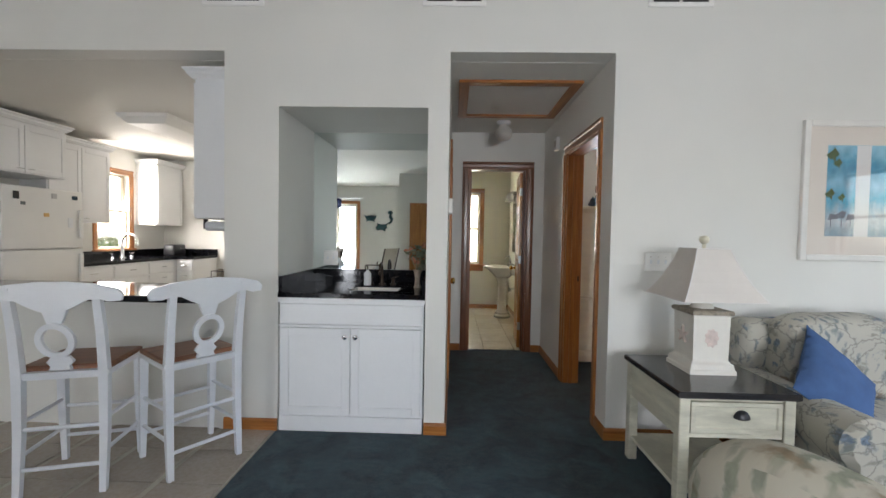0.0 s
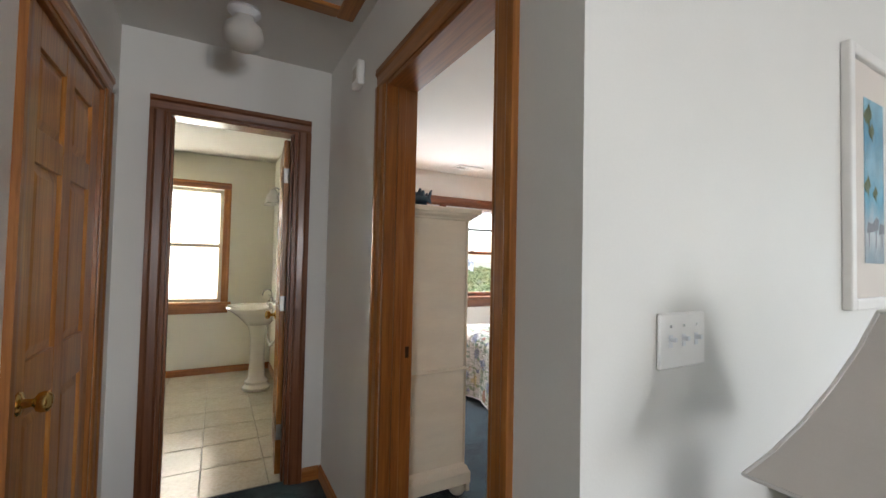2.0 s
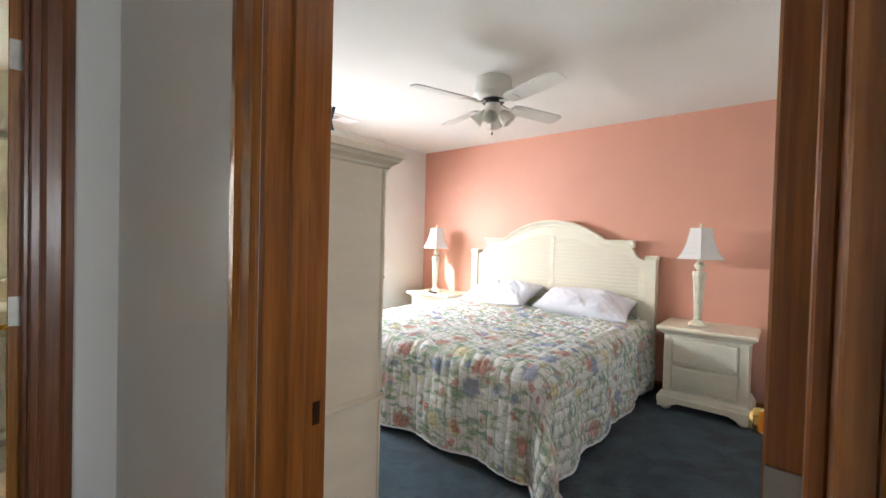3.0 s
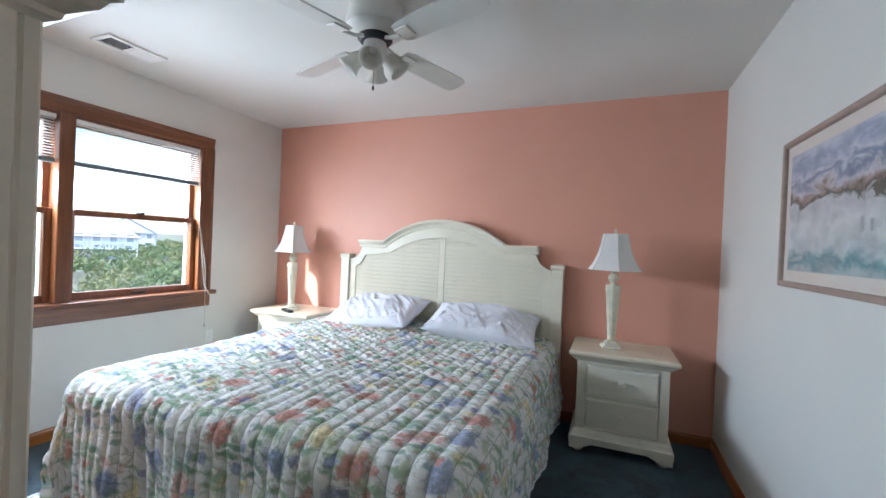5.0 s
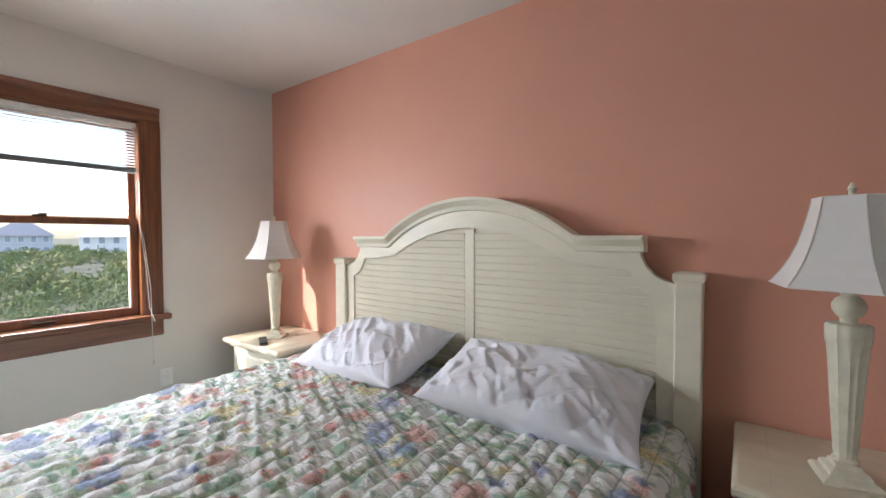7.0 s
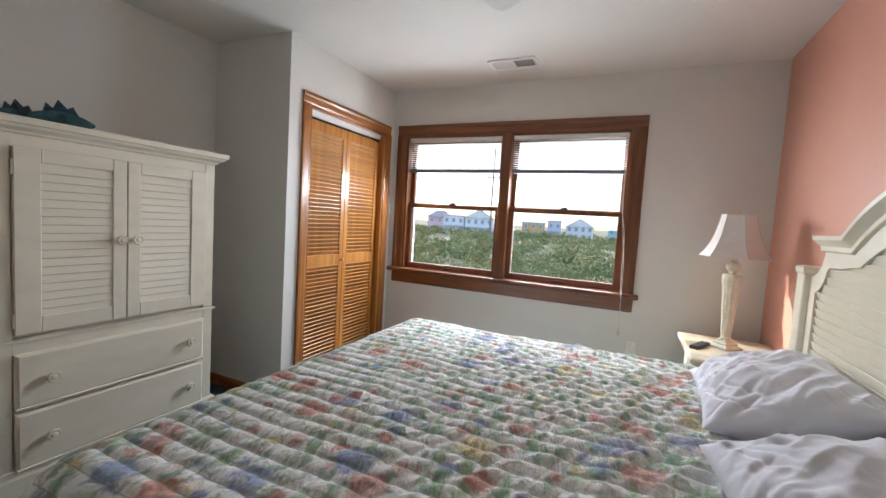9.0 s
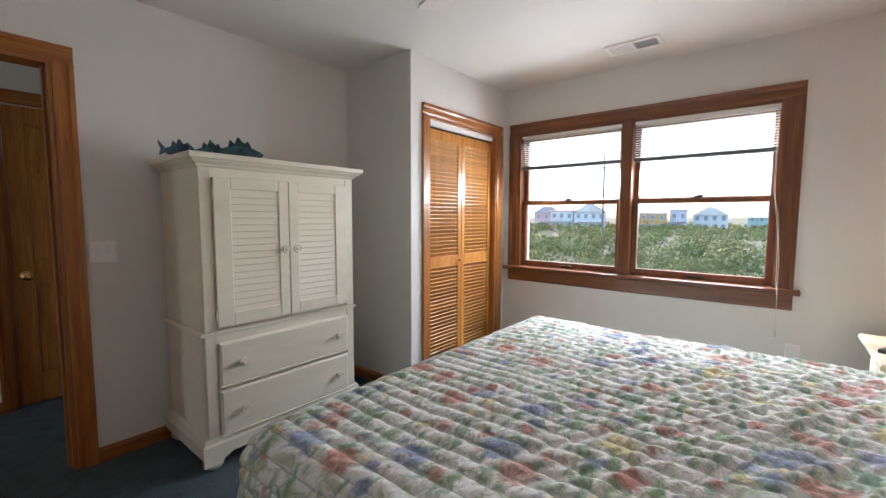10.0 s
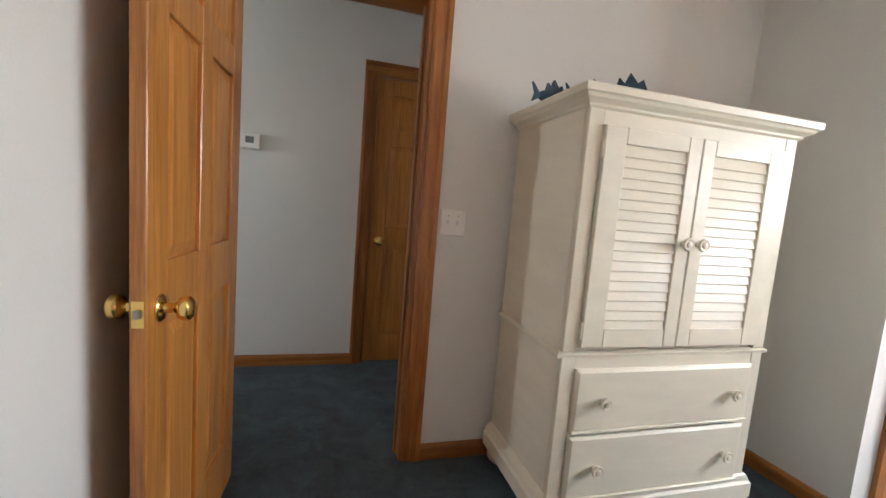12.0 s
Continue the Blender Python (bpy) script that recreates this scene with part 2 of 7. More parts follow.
def tile_material(name, c):
    m, n, l, b = nodes_of(name, 0.22, 0, 0.5)
    info = n.new("ShaderNodeObjectInfo")
    v = coords(n, l)
    off = n.new("ShaderNodeVectorMath")
    l.new(v, off.inputs[0])
    l.new(info.outputs["Location"], off.inputs[1])
    cl = noise_node(n, l, off.outputs[0], 5, 5, 0.6, 1.0)
    sp = noise_node(n, l, off.outputs[0], 45, 3)
    col = ramp(n, l, cl.outputs["Fac"], [(0.3, tuple(x * 0.86 for x in c)), (0.7, c)])
    col = mix(n, l, 1.0, col, ramp(n, l, sp.outputs["Fac"], [(0.35, (0.9, 0.88, 0.85)), (0.6, (1, 1, 1))]), "MULTIPLY")
    r = n.new("ShaderNodeMapRange")
    r.inputs["To Min"].default_value, r.inputs["To Max"].default_value = 0.9, 1.06
    l.new(info.outputs["Random"], r.inputs["Value"])
    l.new(mix(n, l, 1.0, col, r.outputs["Result"], "MULTIPLY"), b.inputs["Base Color"])
    bump(n, l, b, sp.outputs["Fac"], 0.06, 0.001)


def floral(name, base, palette, greens, scale, density=0.34, rough=0.9, outline=None, leaf_cut=0.2, soft=0.0, quilted=False):
    """Printed cloth: scattered blossoms, leaves and stems on a pale ground. Coordinates are metres on the cloth."""
    m, n, l, b = nodes_of(name, rough, 0, 0.2)
    b.inputs["Sheen Weight"].default_value = 0.03
    v = coords(n, l, (1, 1, 1), "UV")
    wob = noise_node(n, l, v, 16, 3, 0.6)
    addv = n.new("ShaderNodeMix")
    addv.data_type = "VECTOR"
    addv.inputs[0].default_value = 0.075
    l.new(v, addv.inputs[4])
    l.new(wob.outputs["Color"], addv.inputs[5])
    vv = addv.outputs[1]
    col = mix(n, l, noise_node(n, l, v, 7, 4).outputs["Fac"], tuple(x * 0.88 for x in base), base)
    # stems and leaves
    for k, (g, rot, st) in enumerate(zip(greens, (0.5, -0.7, 1.2), ((2.2, 0.55, 1), (0.6, 2.0, 1), (2.6, 0.8, 1)))):
        mp = n.new("ShaderNodeMapping")
        mp.inputs["Rotation"].default_value = (0, 0, rot)
        mp.inputs["Scale"].default_value = st
        mp.inputs["Location"].default_value = (3.1 * k, 1.7 * k, 0)
        l.new(vv, mp.inputs["Vector"])
        lv = n.new("ShaderNodeTexVoronoi")
        lv.inputs["Scale"].default_value = scale * 1.5
        l.new(mp.outputs["Vector"], lv.inputs["Vector"])
        patch = noise_node(n, l, v, scale * 0.7, 2)
        th = n.new("ShaderNodeMath")
        th.operation = "MULTIPLY_ADD"
        l.new(patch.outputs["Fac"], th.inputs[0])
        th.inputs[1].default_value, th.inputs[2].default_value = 0.5, leaf_cut - 0.17
        cmp = n.new("ShaderNodeMath")
        cmp.operation = "SUBTRACT"
        l.new(th.outputs[0], cmp.inputs[0])
        l.new(lv.outputs["Distance"], cmp.inputs[1])
        f = ramp(n, l, cmp.outputs[0], [(0.0, (0, 0, 0)), (0.15 + soft * 0.2, (0.8 - soft * 0.22,) * 3)])
        tone = mix(n, l, noise_node(n, l, v, 40, 2).outputs["Fac"], tuple(x * 0.6 for x in g), tuple(min(1, x * 1.4) for x in g))
        col = mix(n, l, f, col, tone)
    # blossoms at two sizes
    for k, (sc, rad) in enumerate(((scale, density), (scale * 1.9, density * 0.85))):
        mp = n.new("ShaderNodeMapping")
        mp.inputs["Location"].default_value = (7.3 * k + 2, 4.1 * k, 0)
        l.new(vv, mp.inputs["Vector"])
        fv = n.new("ShaderNodeTexVoronoi")
        fv.inputs["Scale"].default_value = sc
        l.new(mp.outputs["Vector"], fv.inputs["Vector"])
        petal = noise_node(n, l, v, sc * 5, 2)
        th = n.new("ShaderNodeMath")
        th.operation = "MULTIPLY_ADD"
        l.new(petal.outputs["Fac"], th.inputs[0])
        th.inputs[1].default_value, th.inputs[2].default_value = 0.35, rad - 0.175
        cmp = n.new("ShaderNodeMath")
        cmp.operation = "SUBTRACT"
        l.new(th.outputs[0], cmp.inputs[0])
        l.new(fv.outputs["Distance"], cmp.inputs[1])
        f = ramp(n, l, cmp.outputs[0], [(0.0, (0, 0, 0)), (0.12 + soft * 0.1, (0.85 - soft * 0.12,) * 3)])
        sep = n.new("ShaderNodeSeparateColor")
        l.new(fv.outputs["Color"], sep.inputs[0])
        stops = [(i / len(palette), c) for i, c in enumerate(palette)]
        tone = ramp(n, l, sep.outputs[0], stops, "CONSTANT")
        shade = ramp(n, l, noise_node(n, l, v, 55, 3).outputs["Fac"], [(0.3, (0.55, 0.55, 0.55)), (0.65, (1.25, 1.25, 1.25))])
        tone = mix(n, l, 1.0, tone, shade, "MULTIPLY")
        keep = ramp(n, l, sep.outputs[1], [(0.0, (1, 1, 1)), (0.62, (0, 0, 0))], "CONSTANT")
        f = mix(n, l, 1.0, f, keep, "MULTIPLY")
        col = mix(n, l, f, col, tone)
    if outline:
        mz = n.new("ShaderNodeTexVoronoi")
        mz.feature = "DISTANCE_TO_EDGE"
        mz.inputs["Scale"].default_value = scale * 1.2
        l.new(vv, mz.inputs["Vector"])
        f = ramp(n, l, mz.outputs["Distance"], [(0.0, (0.7 - soft * 0.3,) * 3), (0.04, (0, 0, 0))])
        col = mix(n, l, f, col, outline)
    # groove shade painted as thin dark lines along the quilting rows
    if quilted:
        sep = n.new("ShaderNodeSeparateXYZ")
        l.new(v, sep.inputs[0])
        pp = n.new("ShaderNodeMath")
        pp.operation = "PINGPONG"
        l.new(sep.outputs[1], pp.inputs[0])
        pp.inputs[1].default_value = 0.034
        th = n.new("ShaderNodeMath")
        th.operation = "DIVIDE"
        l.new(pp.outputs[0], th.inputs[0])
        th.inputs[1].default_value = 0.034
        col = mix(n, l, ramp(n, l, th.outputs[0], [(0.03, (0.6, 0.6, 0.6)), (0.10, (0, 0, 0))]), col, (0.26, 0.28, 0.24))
    l.new(col, b.inputs["Base Color"])
    if quilted:
        mp = n.new("ShaderNodeMapping")
        mp.inputs["Rotation"].default_value = (0, 0, 0.35)
        mp.inputs["Scale"].default_value = (2.6, 1.0, 1)
        l.new(v, mp.inputs["Vector"])
        bump(n, l, b, noise_node(n, l, mp.outputs["Vector"], 17, 3, 0.5, 0.4).outputs["Fac"], 0.8, 0.014)
    else:
        weave = noise_node(n, l, v, 500, 2)
        bump(n, l, b, weave.outputs["Fac"], 0.3, 0.001)


carpet_material()
granite_material()
tile_material("bath_tile", (0.62, 0.56, 0.44))
tile_material("kitchen_tile", (0.46, 0.40, 0.34))
# floral print plus painted shade in the quilting grooves
floral("quilt_print_shade", (0.80, 0.80, 0.77),
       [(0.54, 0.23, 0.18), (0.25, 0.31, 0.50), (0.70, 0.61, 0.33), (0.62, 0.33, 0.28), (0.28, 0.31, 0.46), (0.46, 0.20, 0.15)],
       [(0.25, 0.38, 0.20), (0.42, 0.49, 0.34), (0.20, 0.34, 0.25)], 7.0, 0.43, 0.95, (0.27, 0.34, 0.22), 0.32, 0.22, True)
floral("sofa_print", (0.56, 0.54, 0.47),
       [(0.16, 0.22, 0.30), (0.30, 0.24, 0.18), (0.34, 0.36, 0.36), (0.20, 0.26, 0.32)],
       [(0.20, 0.24, 0.24), (0.30, 0.29, 0.25), (0.17, 0.21, 0.24)], 6.5, 0.38, 0.9, (0.20, 0.19, 0.18))
floral("palm_print", (0.62, 0.58, 0.48),
       [(0.28, 0.30, 0.22), (0.34, 0.22, 0.12), (0.26, 0.28, 0.26)],
       [(0.28, 0.30, 0.22), (0.30, 0.22, 0.14), (0.24, 0.26, 0.20)], 4.2, 0.30, 0.9, None, 0.25)


def glass_material(name="window_glass", tint=(1, 1, 1), rough=0.0):
    m, n, l, b = nodes_of(name)
    out = n["Material Output"]
    tr = n.new("ShaderNodeBsdfTransparent")
    tr.inputs["Color"].default_value = (*tint, 1)
    gl = n.new("ShaderNodeBsdfGlossy")
    gl.inputs["Roughness"].default_value = 0.01
    lw = n.new("ShaderNodeLayerWeight")
    lw.inputs["Blend"].default_value = 0.5
    pw = n.new("ShaderNodeMath")
    pw.operation = "POWER"
    l.new(lw.outputs["Facing"], pw.inputs[0])
    pw.inputs[1].default_value = 4.0
    fr = n.new("ShaderNodeMapRange")
    fr.inputs["To Min"].default_value, fr.inputs["To Max"].default_value = 0.035, 0.22
    l.new(pw.outputs[0], fr.inputs["Value"])
    mx = n.new("ShaderNodeMixShader")
    l.new(fr.outputs[0], mx.inputs[0])
    l.new(tr.outputs[0], mx.inputs[1])
    l.new(gl.outputs[0], mx.inputs[2])
    l.new(mx.outputs[0], out.inputs["Surface"])


glass_material()


def mirror_material():
    m, n, l, b = nodes_of("mirror", 0.015, 1.0)
    b.inputs["Base Color"].default_value = (0.80, 0.86, 0.84, 1)


mirror_material()


def translucent_material(name, c, amount):
    m, n, l, b = nodes_of(name, 0.8)
    out = n["Material Output"]
    v = coords(n, l)
    nz = noise_node(n, l, v, 9, 3)
    col = ramp(n, l, nz.outputs["Fac"], [(0.3, tuple(x * 0.93 for x in c)), (0.7, c)])
    l.new(col, b.inputs["Base Color"])
    t = n.new("ShaderNodeBsdfTranslucent")
    l.new(col, t.inputs["Color"])
    mx = n.new("ShaderNodeMixShader")
    mx.inputs[0].default_value = amount
    l.new(b.outputs[0], mx.inputs[1])
    l.new(t.outputs[0], mx.inputs[2])
    l.new(mx.outputs[0], out.inputs["Surface"])


translucent_material("frosted_film", (0.85, 0.85, 0.82), 0.7)
translucent_material("curtain_cream", (0.76, 0.68, 0.58), 0.14)
translucent_material("globe_glass", (0.80, 0.78, 0.72), 0.3)
translucent_material("leaf_green", (0.12, 0.16, 0.06), 0.25)
translucent_material("leaf_olive", (0.18, 0.185, 0.075), 0.25)
translucent_material("blind_slat", (0.80, 0.78, 0.75), 0.06)


def art_material(name, stops, axis, span, streak, scale):
    """Watercolour: soft bands of colour across the sheet, broken by washes."""
    m, n, l, b = nodes_of(name, 0.7)
    v = coords(n, l)
    sep = n.new("ShaderNodeSeparateXYZ")
    l.new(v, sep.inputs[0])
    mr = n.new("ShaderNodeMapRange")
    mr.inputs["From Min"].default_value, mr.inputs["From Max"].default_value = span
    l.new(sep.outputs[axis], mr.inputs["Value"])
    st = noise_node(n, l, coords(n, l, streak), scale, 6, 0.65, 0.8)
    ma = n.new("ShaderNodeMath")
    ma.operation = "MULTIPLY_ADD"
    l.new(st.outputs["Fac"], ma.inputs[0])
    ma.inputs[1].default_value = 0.5
    sb = n.new("ShaderNodeMath")
    sb.operation = "SUBTRACT"
    l.new(mr.outputs["Result"], sb.inputs[0])
    sb.inputs[1].default_value = 0.25
    l.new(sb.outputs[0], ma.inputs[2])
    col = ramp(n, l, ma.outputs[0], stops)
    wash = noise_node(n, l, v, scale * 4, 5, 0.7)
    col = mix(n, l, 1.0, col, ramp(n, l, wash.outputs["Fac"], [(0.35, (0.72, 0.72, 0.75)), (0.6, (1, 1, 1))]), "MULTIPLY")
    l.new(col, b.inputs["Base Color"])


art_material("dune_art", [(0.0, (0.50, 0.56, 0.55)), (0.09, (0.16, 0.33, 0.36)), (0.17, (0.62, 0.66, 0.65)), (0.38, (0.70, 0.70, 0.69)), (0.50, (0.58, 0.58, 0.60)), (0.55, (0.66, 0.66, 0.66)),
                          (0.59, (0.07, 0.09, 0.07)), (0.64, (0.40, 0.31, 0.25)), (0.69, (0.64, 0.64, 0.68)), (0.76, (0.22, 0.27, 0.40)), (0.82, (0.66, 0.66, 0.70)), (0.90, (0.36, 0.41, 0.55)), (1.0, (0.62, 0.64, 0.70))],
             2, (0.0, 0.46), (1.6, 1, 3.4), 3.4)
art_material("porch_art", [(0.0, (0.30, 0.42, 0.48)), (0.2, (0.62, 0.66, 0.66)), (0.4, (0.10, 0.42, 0.58)), (0.6, (0.28, 0.55, 0.68)), (0.8, (0.06, 0.30, 0.46)), (1.0, (0.30, 0.58, 0.70))],
             2, (0.0, 0.55), (2.2, 1, 1.0), 4.0)

# ---- building helpers ----


def box(bm, x0, x1, y0, y1, z0, z1, bev=0.0, seg=1):
    r = bmesh.ops.create_cube(bm, size=1.0, matrix=Matrix.LocRotScale(((x0 + x1) / 2, (y0 + y1) / 2, (z0 + z1) / 2), None, (abs(x1 - x0), abs(y1 - y0), abs(z1 - z0))))
    if bev:
        es = {e for v in r["verts"] for e in v.link_edges}
        bmesh.ops.bevel(bm, geom=list(es), offset=bev, segments=seg, affect="EDGES", profile=0.5)
    return bm


def B(*dims, bev=0.0, seg=1):
    bm = bmesh.new()
    box(bm, *dims, bev=bev, seg=seg)
    return bm


def loft(bm, rings, cap=True):
    vs = [[bm.verts.new(p) for p in r] for r in rings]
    k = len(vs[0])
    for a, b in zip(vs, vs[1:]):
        for i in range(k):
            j = (i + 1) % k
            bm.faces.new((a[i], a[j], b[j], b[i]))
    if cap:
        bm.faces.new(list(reversed(vs[0])))
        bm.faces.new(vs[-1])
    return bm


def rect(x0, x1, y0, y1, z):
    return [(x0, y0, z), (x1, y0, z), (x1, y1, z), (x0, y1, z)]


def lathe(bm, prof, seg=20, c=(0, 0, 0), cap=True, flute=0.0, lobes=0):
    rings = []
    for r, z in prof:
        ring = []
        for i in range(seg):
            a = 2 * math.pi * i / seg
            rr = r * (1 - (flute * (0.5 + 0.5 * math.cos(lobes * a)) if lobes else 0))
            ring.append((c[0] + rr * math.cos(a), c[1] + rr * math.sin(a), c[2] + z))
        rings.append(ring)
    return loft(bm, rings, cap)


def rod(bm, p, q, r0, r1=None, seg=10):
    r1 = r0 if r1 is None else r1
    p, q = Vector(p), Vector(q)
    rot = (q - p).to_track_quat("Z", "Y").to_matrix()
    rings = []
    for c, r in ((p, r0), (q, r1)):
        rings.append([tuple(c + rot @ Vector((r * math.cos(2 * math.pi * i / seg), r * math.sin(2 * math.pi * i / seg), 0))) for i in range(seg)])
    return loft(bm, rings)


def tube(bm, pts, r, seg=8):
    for a, b in zip(pts, pts[1:]):
        rod(bm, a, b, r, r, seg)
    return bm


def prism(bm, pts, axis, a, b):
    """A flat outline pushed from a to b along an axis: 0 takes (y, z), 1 takes (x, z), 2 takes (x, y)."""
    def at(p, w):
        return {0: (w, p[0], p[1]), 1: (p[0], w, p[1]), 2: (p[0], p[1], w)}[axis]
    f = [bm.verts.new(at(p, a)) for p in pts]
    g = [bm.verts.new(at(p, b)) for p in pts]
    k = len(pts)
    for i in range(k):
        bm.faces.new((f[i], f[(i + 1) % k], g[(i + 1) % k], g[i]))
    bm.faces.new(list(reversed(f)))
    bm.faces.new(g)
    return bm


def mesh_of(bm, name, mat, smooth=False):
    bmesh.ops.recalc_face_normals(bm, faces=bm.faces)
    me = bpy.data.meshes.new(name)
    bm.to_mesh(me)
    bm.free()
    me.materials.append(M[mat])
    if smooth:
        me.shade_smooth()
        me.set_sharp_from_angle(angle=radians(42))
    return me


def part(name, bm, mat, parent, label="", smooth=False, loc=(0, 0, 0), rot=(0, 0, 0)):
    ob = new(name, mesh_of(bm, name, mat, smooth))
    ob.parent = parent
    ob.matrix_basis = pose(*loc, *rot)
    return tagged(ob, label)


def piece(name, me, parent, loc=(0, 0, 0), rot=(0, 0, 0)):
    ob = new(name, me)
    ob.parent = parent
    ob.matrix_basis = pose(*loc, *rot)
    return ob


def thing(name, loc, label, category, rz=0.0, group="", kind=""):
    ob = new(name)
    ob.empty_display_size = 0.1
    ob.matrix_basis = pose(*loc, 0, 0, rz)
    return tagged(ob, label, category, group, kind)


def solo(name, bm, mat, label, category, kind="", loc=(0, 0, 0), smooth=False, rz=0.0, group=""):
    ob = new(name, mesh_of(bm, name, mat, smooth))
    ob.matrix_basis = pose(*loc, 0, 0, rz)
    return tagged(ob, label, category, group, kind)


def wall(name, along, face, back, u0, u1, z0, z1, holes, mat, label):
    """A wall with openings (u0, u1, z0, z1) cut right through it."""
    cuts = sorted({u0, u1, *[h[0] for h in holes], *[h[1] for h in holes]})
    bm = bmesh.new()
    lo, hi = min(face, back), max(face, back)
    for a, b in zip(cuts, cuts[1:]):
        spans = [(z0, z1)]
        for h in holes:
            if h[0] < b - 1e-6 and h[1] > a + 1e-6:
                nxt = []
                for s in spans:
                    if h[2] > s[0] + 1e-6:
                        nxt.append((s[0], min(s[1], h[2])))
                    if h[3] < s[1] - 1e-6:
                        nxt.append((max(s[0], h[3]), s[1]))
                spans = nxt
        for s in spans:
            if along == "x":
                box(bm, a, b, lo, hi, *s)
            else:
                box(bm, lo, hi, a, b, *s)
    bmesh.ops.remove_doubles(bm, verts=bm.verts, dist=1e-5)
    return solo(name, bm, mat, label, "wall", "structure")

# ---- structure ----
CEIL = 2.445
solo("floor", B(-0.85, 5.16, -3.35, 5.10, -0.06, 0.0), "carpet_blue", "dark teal-blue cut-pile carpet, slightly trodden", "carpet", "structure")
solo("floor_bedroom", B(1.30, 5.16, 5.10, 7.25, -0.06, 0.0), "carpet_blue", "dark teal-blue cut-pile carpet, slightly trodden", "carpet", "structure")
wall("wall_front", "x", 3.05, 3.216, -4.5, 5.01, -0.02, 4.3, [(-4.5, -1.2, 0.862, 2.455), (-0.845, 0.115, -0.1, 2.105), (0.25, 1.285, -0.1, 2.455)], "wall_paint", "off-white painted plaster wall with openings")
wall("wall_niche_west", "x", 3.216, 3.82, -1.2, -0.845, -0.02, 2.6, [], "wall_paint", "off-white painted wall beside the wet bar")
wall("wall_niche_back", "x", 3.72, 3.82, -0.845, 0.115, -0.02, 2.6, [], "wall_paint", "off-white painted wall behind the wet bar")
solo("niche_soffit", B(-0.845, 0.115, 3.216, 3.72, 2.105, 2.2), "wall_paint", "off-white painted soffit over the wet bar", "soffit", "structure")
wall("wall_kitchen_east", "y", -1.2, -1.06, 3.82, 7.1, -0.02, 2.6, [], "wall_paint", "off-white painted kitchen wall")
wall("wall_hall_west", "y", 0.115, 0.25, 3.216, 5.05, -0.02, 2.6, [(3.975, 4.79, -0.1, 2.04)], "wall_paint", "off-white painted hall wall with a door opening")
wall("wall_hall_end", "x", 5.05, 5.17, -0.7, 1.285, -0.02, 2.6, [(0.45, 1.10, -0.1, 2.06)], "wall_paint", "off-white painted wall round the bathroom door")
wall("wall_hall_east", "y", 1.285, 1.42, 3.216, 5.17, -0.02, 2.6, [(3.318, 4.093, -0.1, 2.04)], "wall_paint", "off-white painted wall between hall and bedroom")
wall("wall_bedroom_west", "y", 1.352, 1.42, 5.17, 7.1, -0.02, 2.6, [], "wall_paint", "off-white painted bedroom wall")
wall("wall_bath_east", "y", 1.285, 1.35, 5.17, 7.8, -0.06, 2.6, [], "bath_paint_warmlit", "cream bathroom wall, warm light put into the paint colour")
wall("wall_bath_west", "y", -0.7, -0.6, 5.17, 7.8, -0.06, 2.6, [], "bath_paint_warmlit", "cream bathroom wall, warm light put into the paint colour")
wall("wall_bath_north", "x", 7.8, 7.95, -0.7, 1.42, -0.06, 2.6, [(0.0375, 0.7525, 0.80, 2.07)], "bath_paint_warmlit", "cream bathroom wall with a window, warm light put into the paint colour")
wall("wall_bedroom_east", "y", 5.01, 5.16, 3.216, 7.25, -0.06, 2.6, [], "coral_paint", "coral-pink painted accent wall")
wall("wall_bedroom_north", "x", 7.1, 7.25, 1.352, 5.01, -0.06, 2.6, [(2.27, 4.145, 0.83, 2.045)], "wall_paint", "off-white painted wall with a double window")
wall("wall_closet", "y", 2.0, 2.12, 5.83, 7.1, -0.02, 2.6, [(6.02, 6.96, -0.1, 2.045)], "wall_paint", "off-white painted closet wall")
wall("wall_closet_side", "x", 5.83, 5.93, 1.42, 2.0, -0.02, 2.6, [], "wall_paint", "off-white painted side of the closet")
# the second opening is for the added, unseen window
wall("wall_living_south", "x", -3.35, -3.2, -4.65, 5.16, -0.06, 2.6, [(-3.7, -2.13, 0.0, 2.05), (0.95, 2.85, 0.95, 2.05)], "wall_paint", "off-white painted wall with a sliding door")
wall("wall_living_east", "y", 5.01, 5.16, -3.2, 3.216, -0.06, 4.3, [(0.45, 2.16, 1.08, 2.12)], "wall_paint", "off-white painted wall with a window")
wall("wall_west", "y", -4.65, -4.5, -3.2, 7.25, -0.06, 4.3, [(5.82, 6.36, 1.03, 2.09)], "wall_paint", "off-white painted outer wall with the kitchen window")
wall("wall_kitchen_north", "x", 7.1, 7.25, -4.5, -0.7, -0.06, 2.6, [], "wall_paint", "off-white painted kitchen wall")
wall("wall_entry", "x", -2.5, -2.4, -0.98, 1.0, -0.02, 3.0, [], "wall_paint", "off-white painted wall of an entry closet")
wall("wall_entry_side", "y", -0.98, -0.88, -3.2, -2.5, -0.02, 3.0, [], "wall_paint", "off-white painted side of an entry closet")
wall("wall_entry_far_side", "y", 0.9, 1.0, -3.2, -2.5, -0.02, 3.0, [], "wall_paint", "off-white painted side of an entry closet")
solo("ceiling_bedroom", B(1.36, 5.05, 3.15, 7.15, CEIL, CEIL + 0.12), "ceiling_paint", "white textured bedroom ceiling", "ceiling", "structure")
solo("ceiling_hall", B(0.2, 1.36, 3.2, 5.10, CEIL + 0.008, CEIL + 0.13), "ceiling_paint", "white textured hall ceiling", "ceiling", "structure")
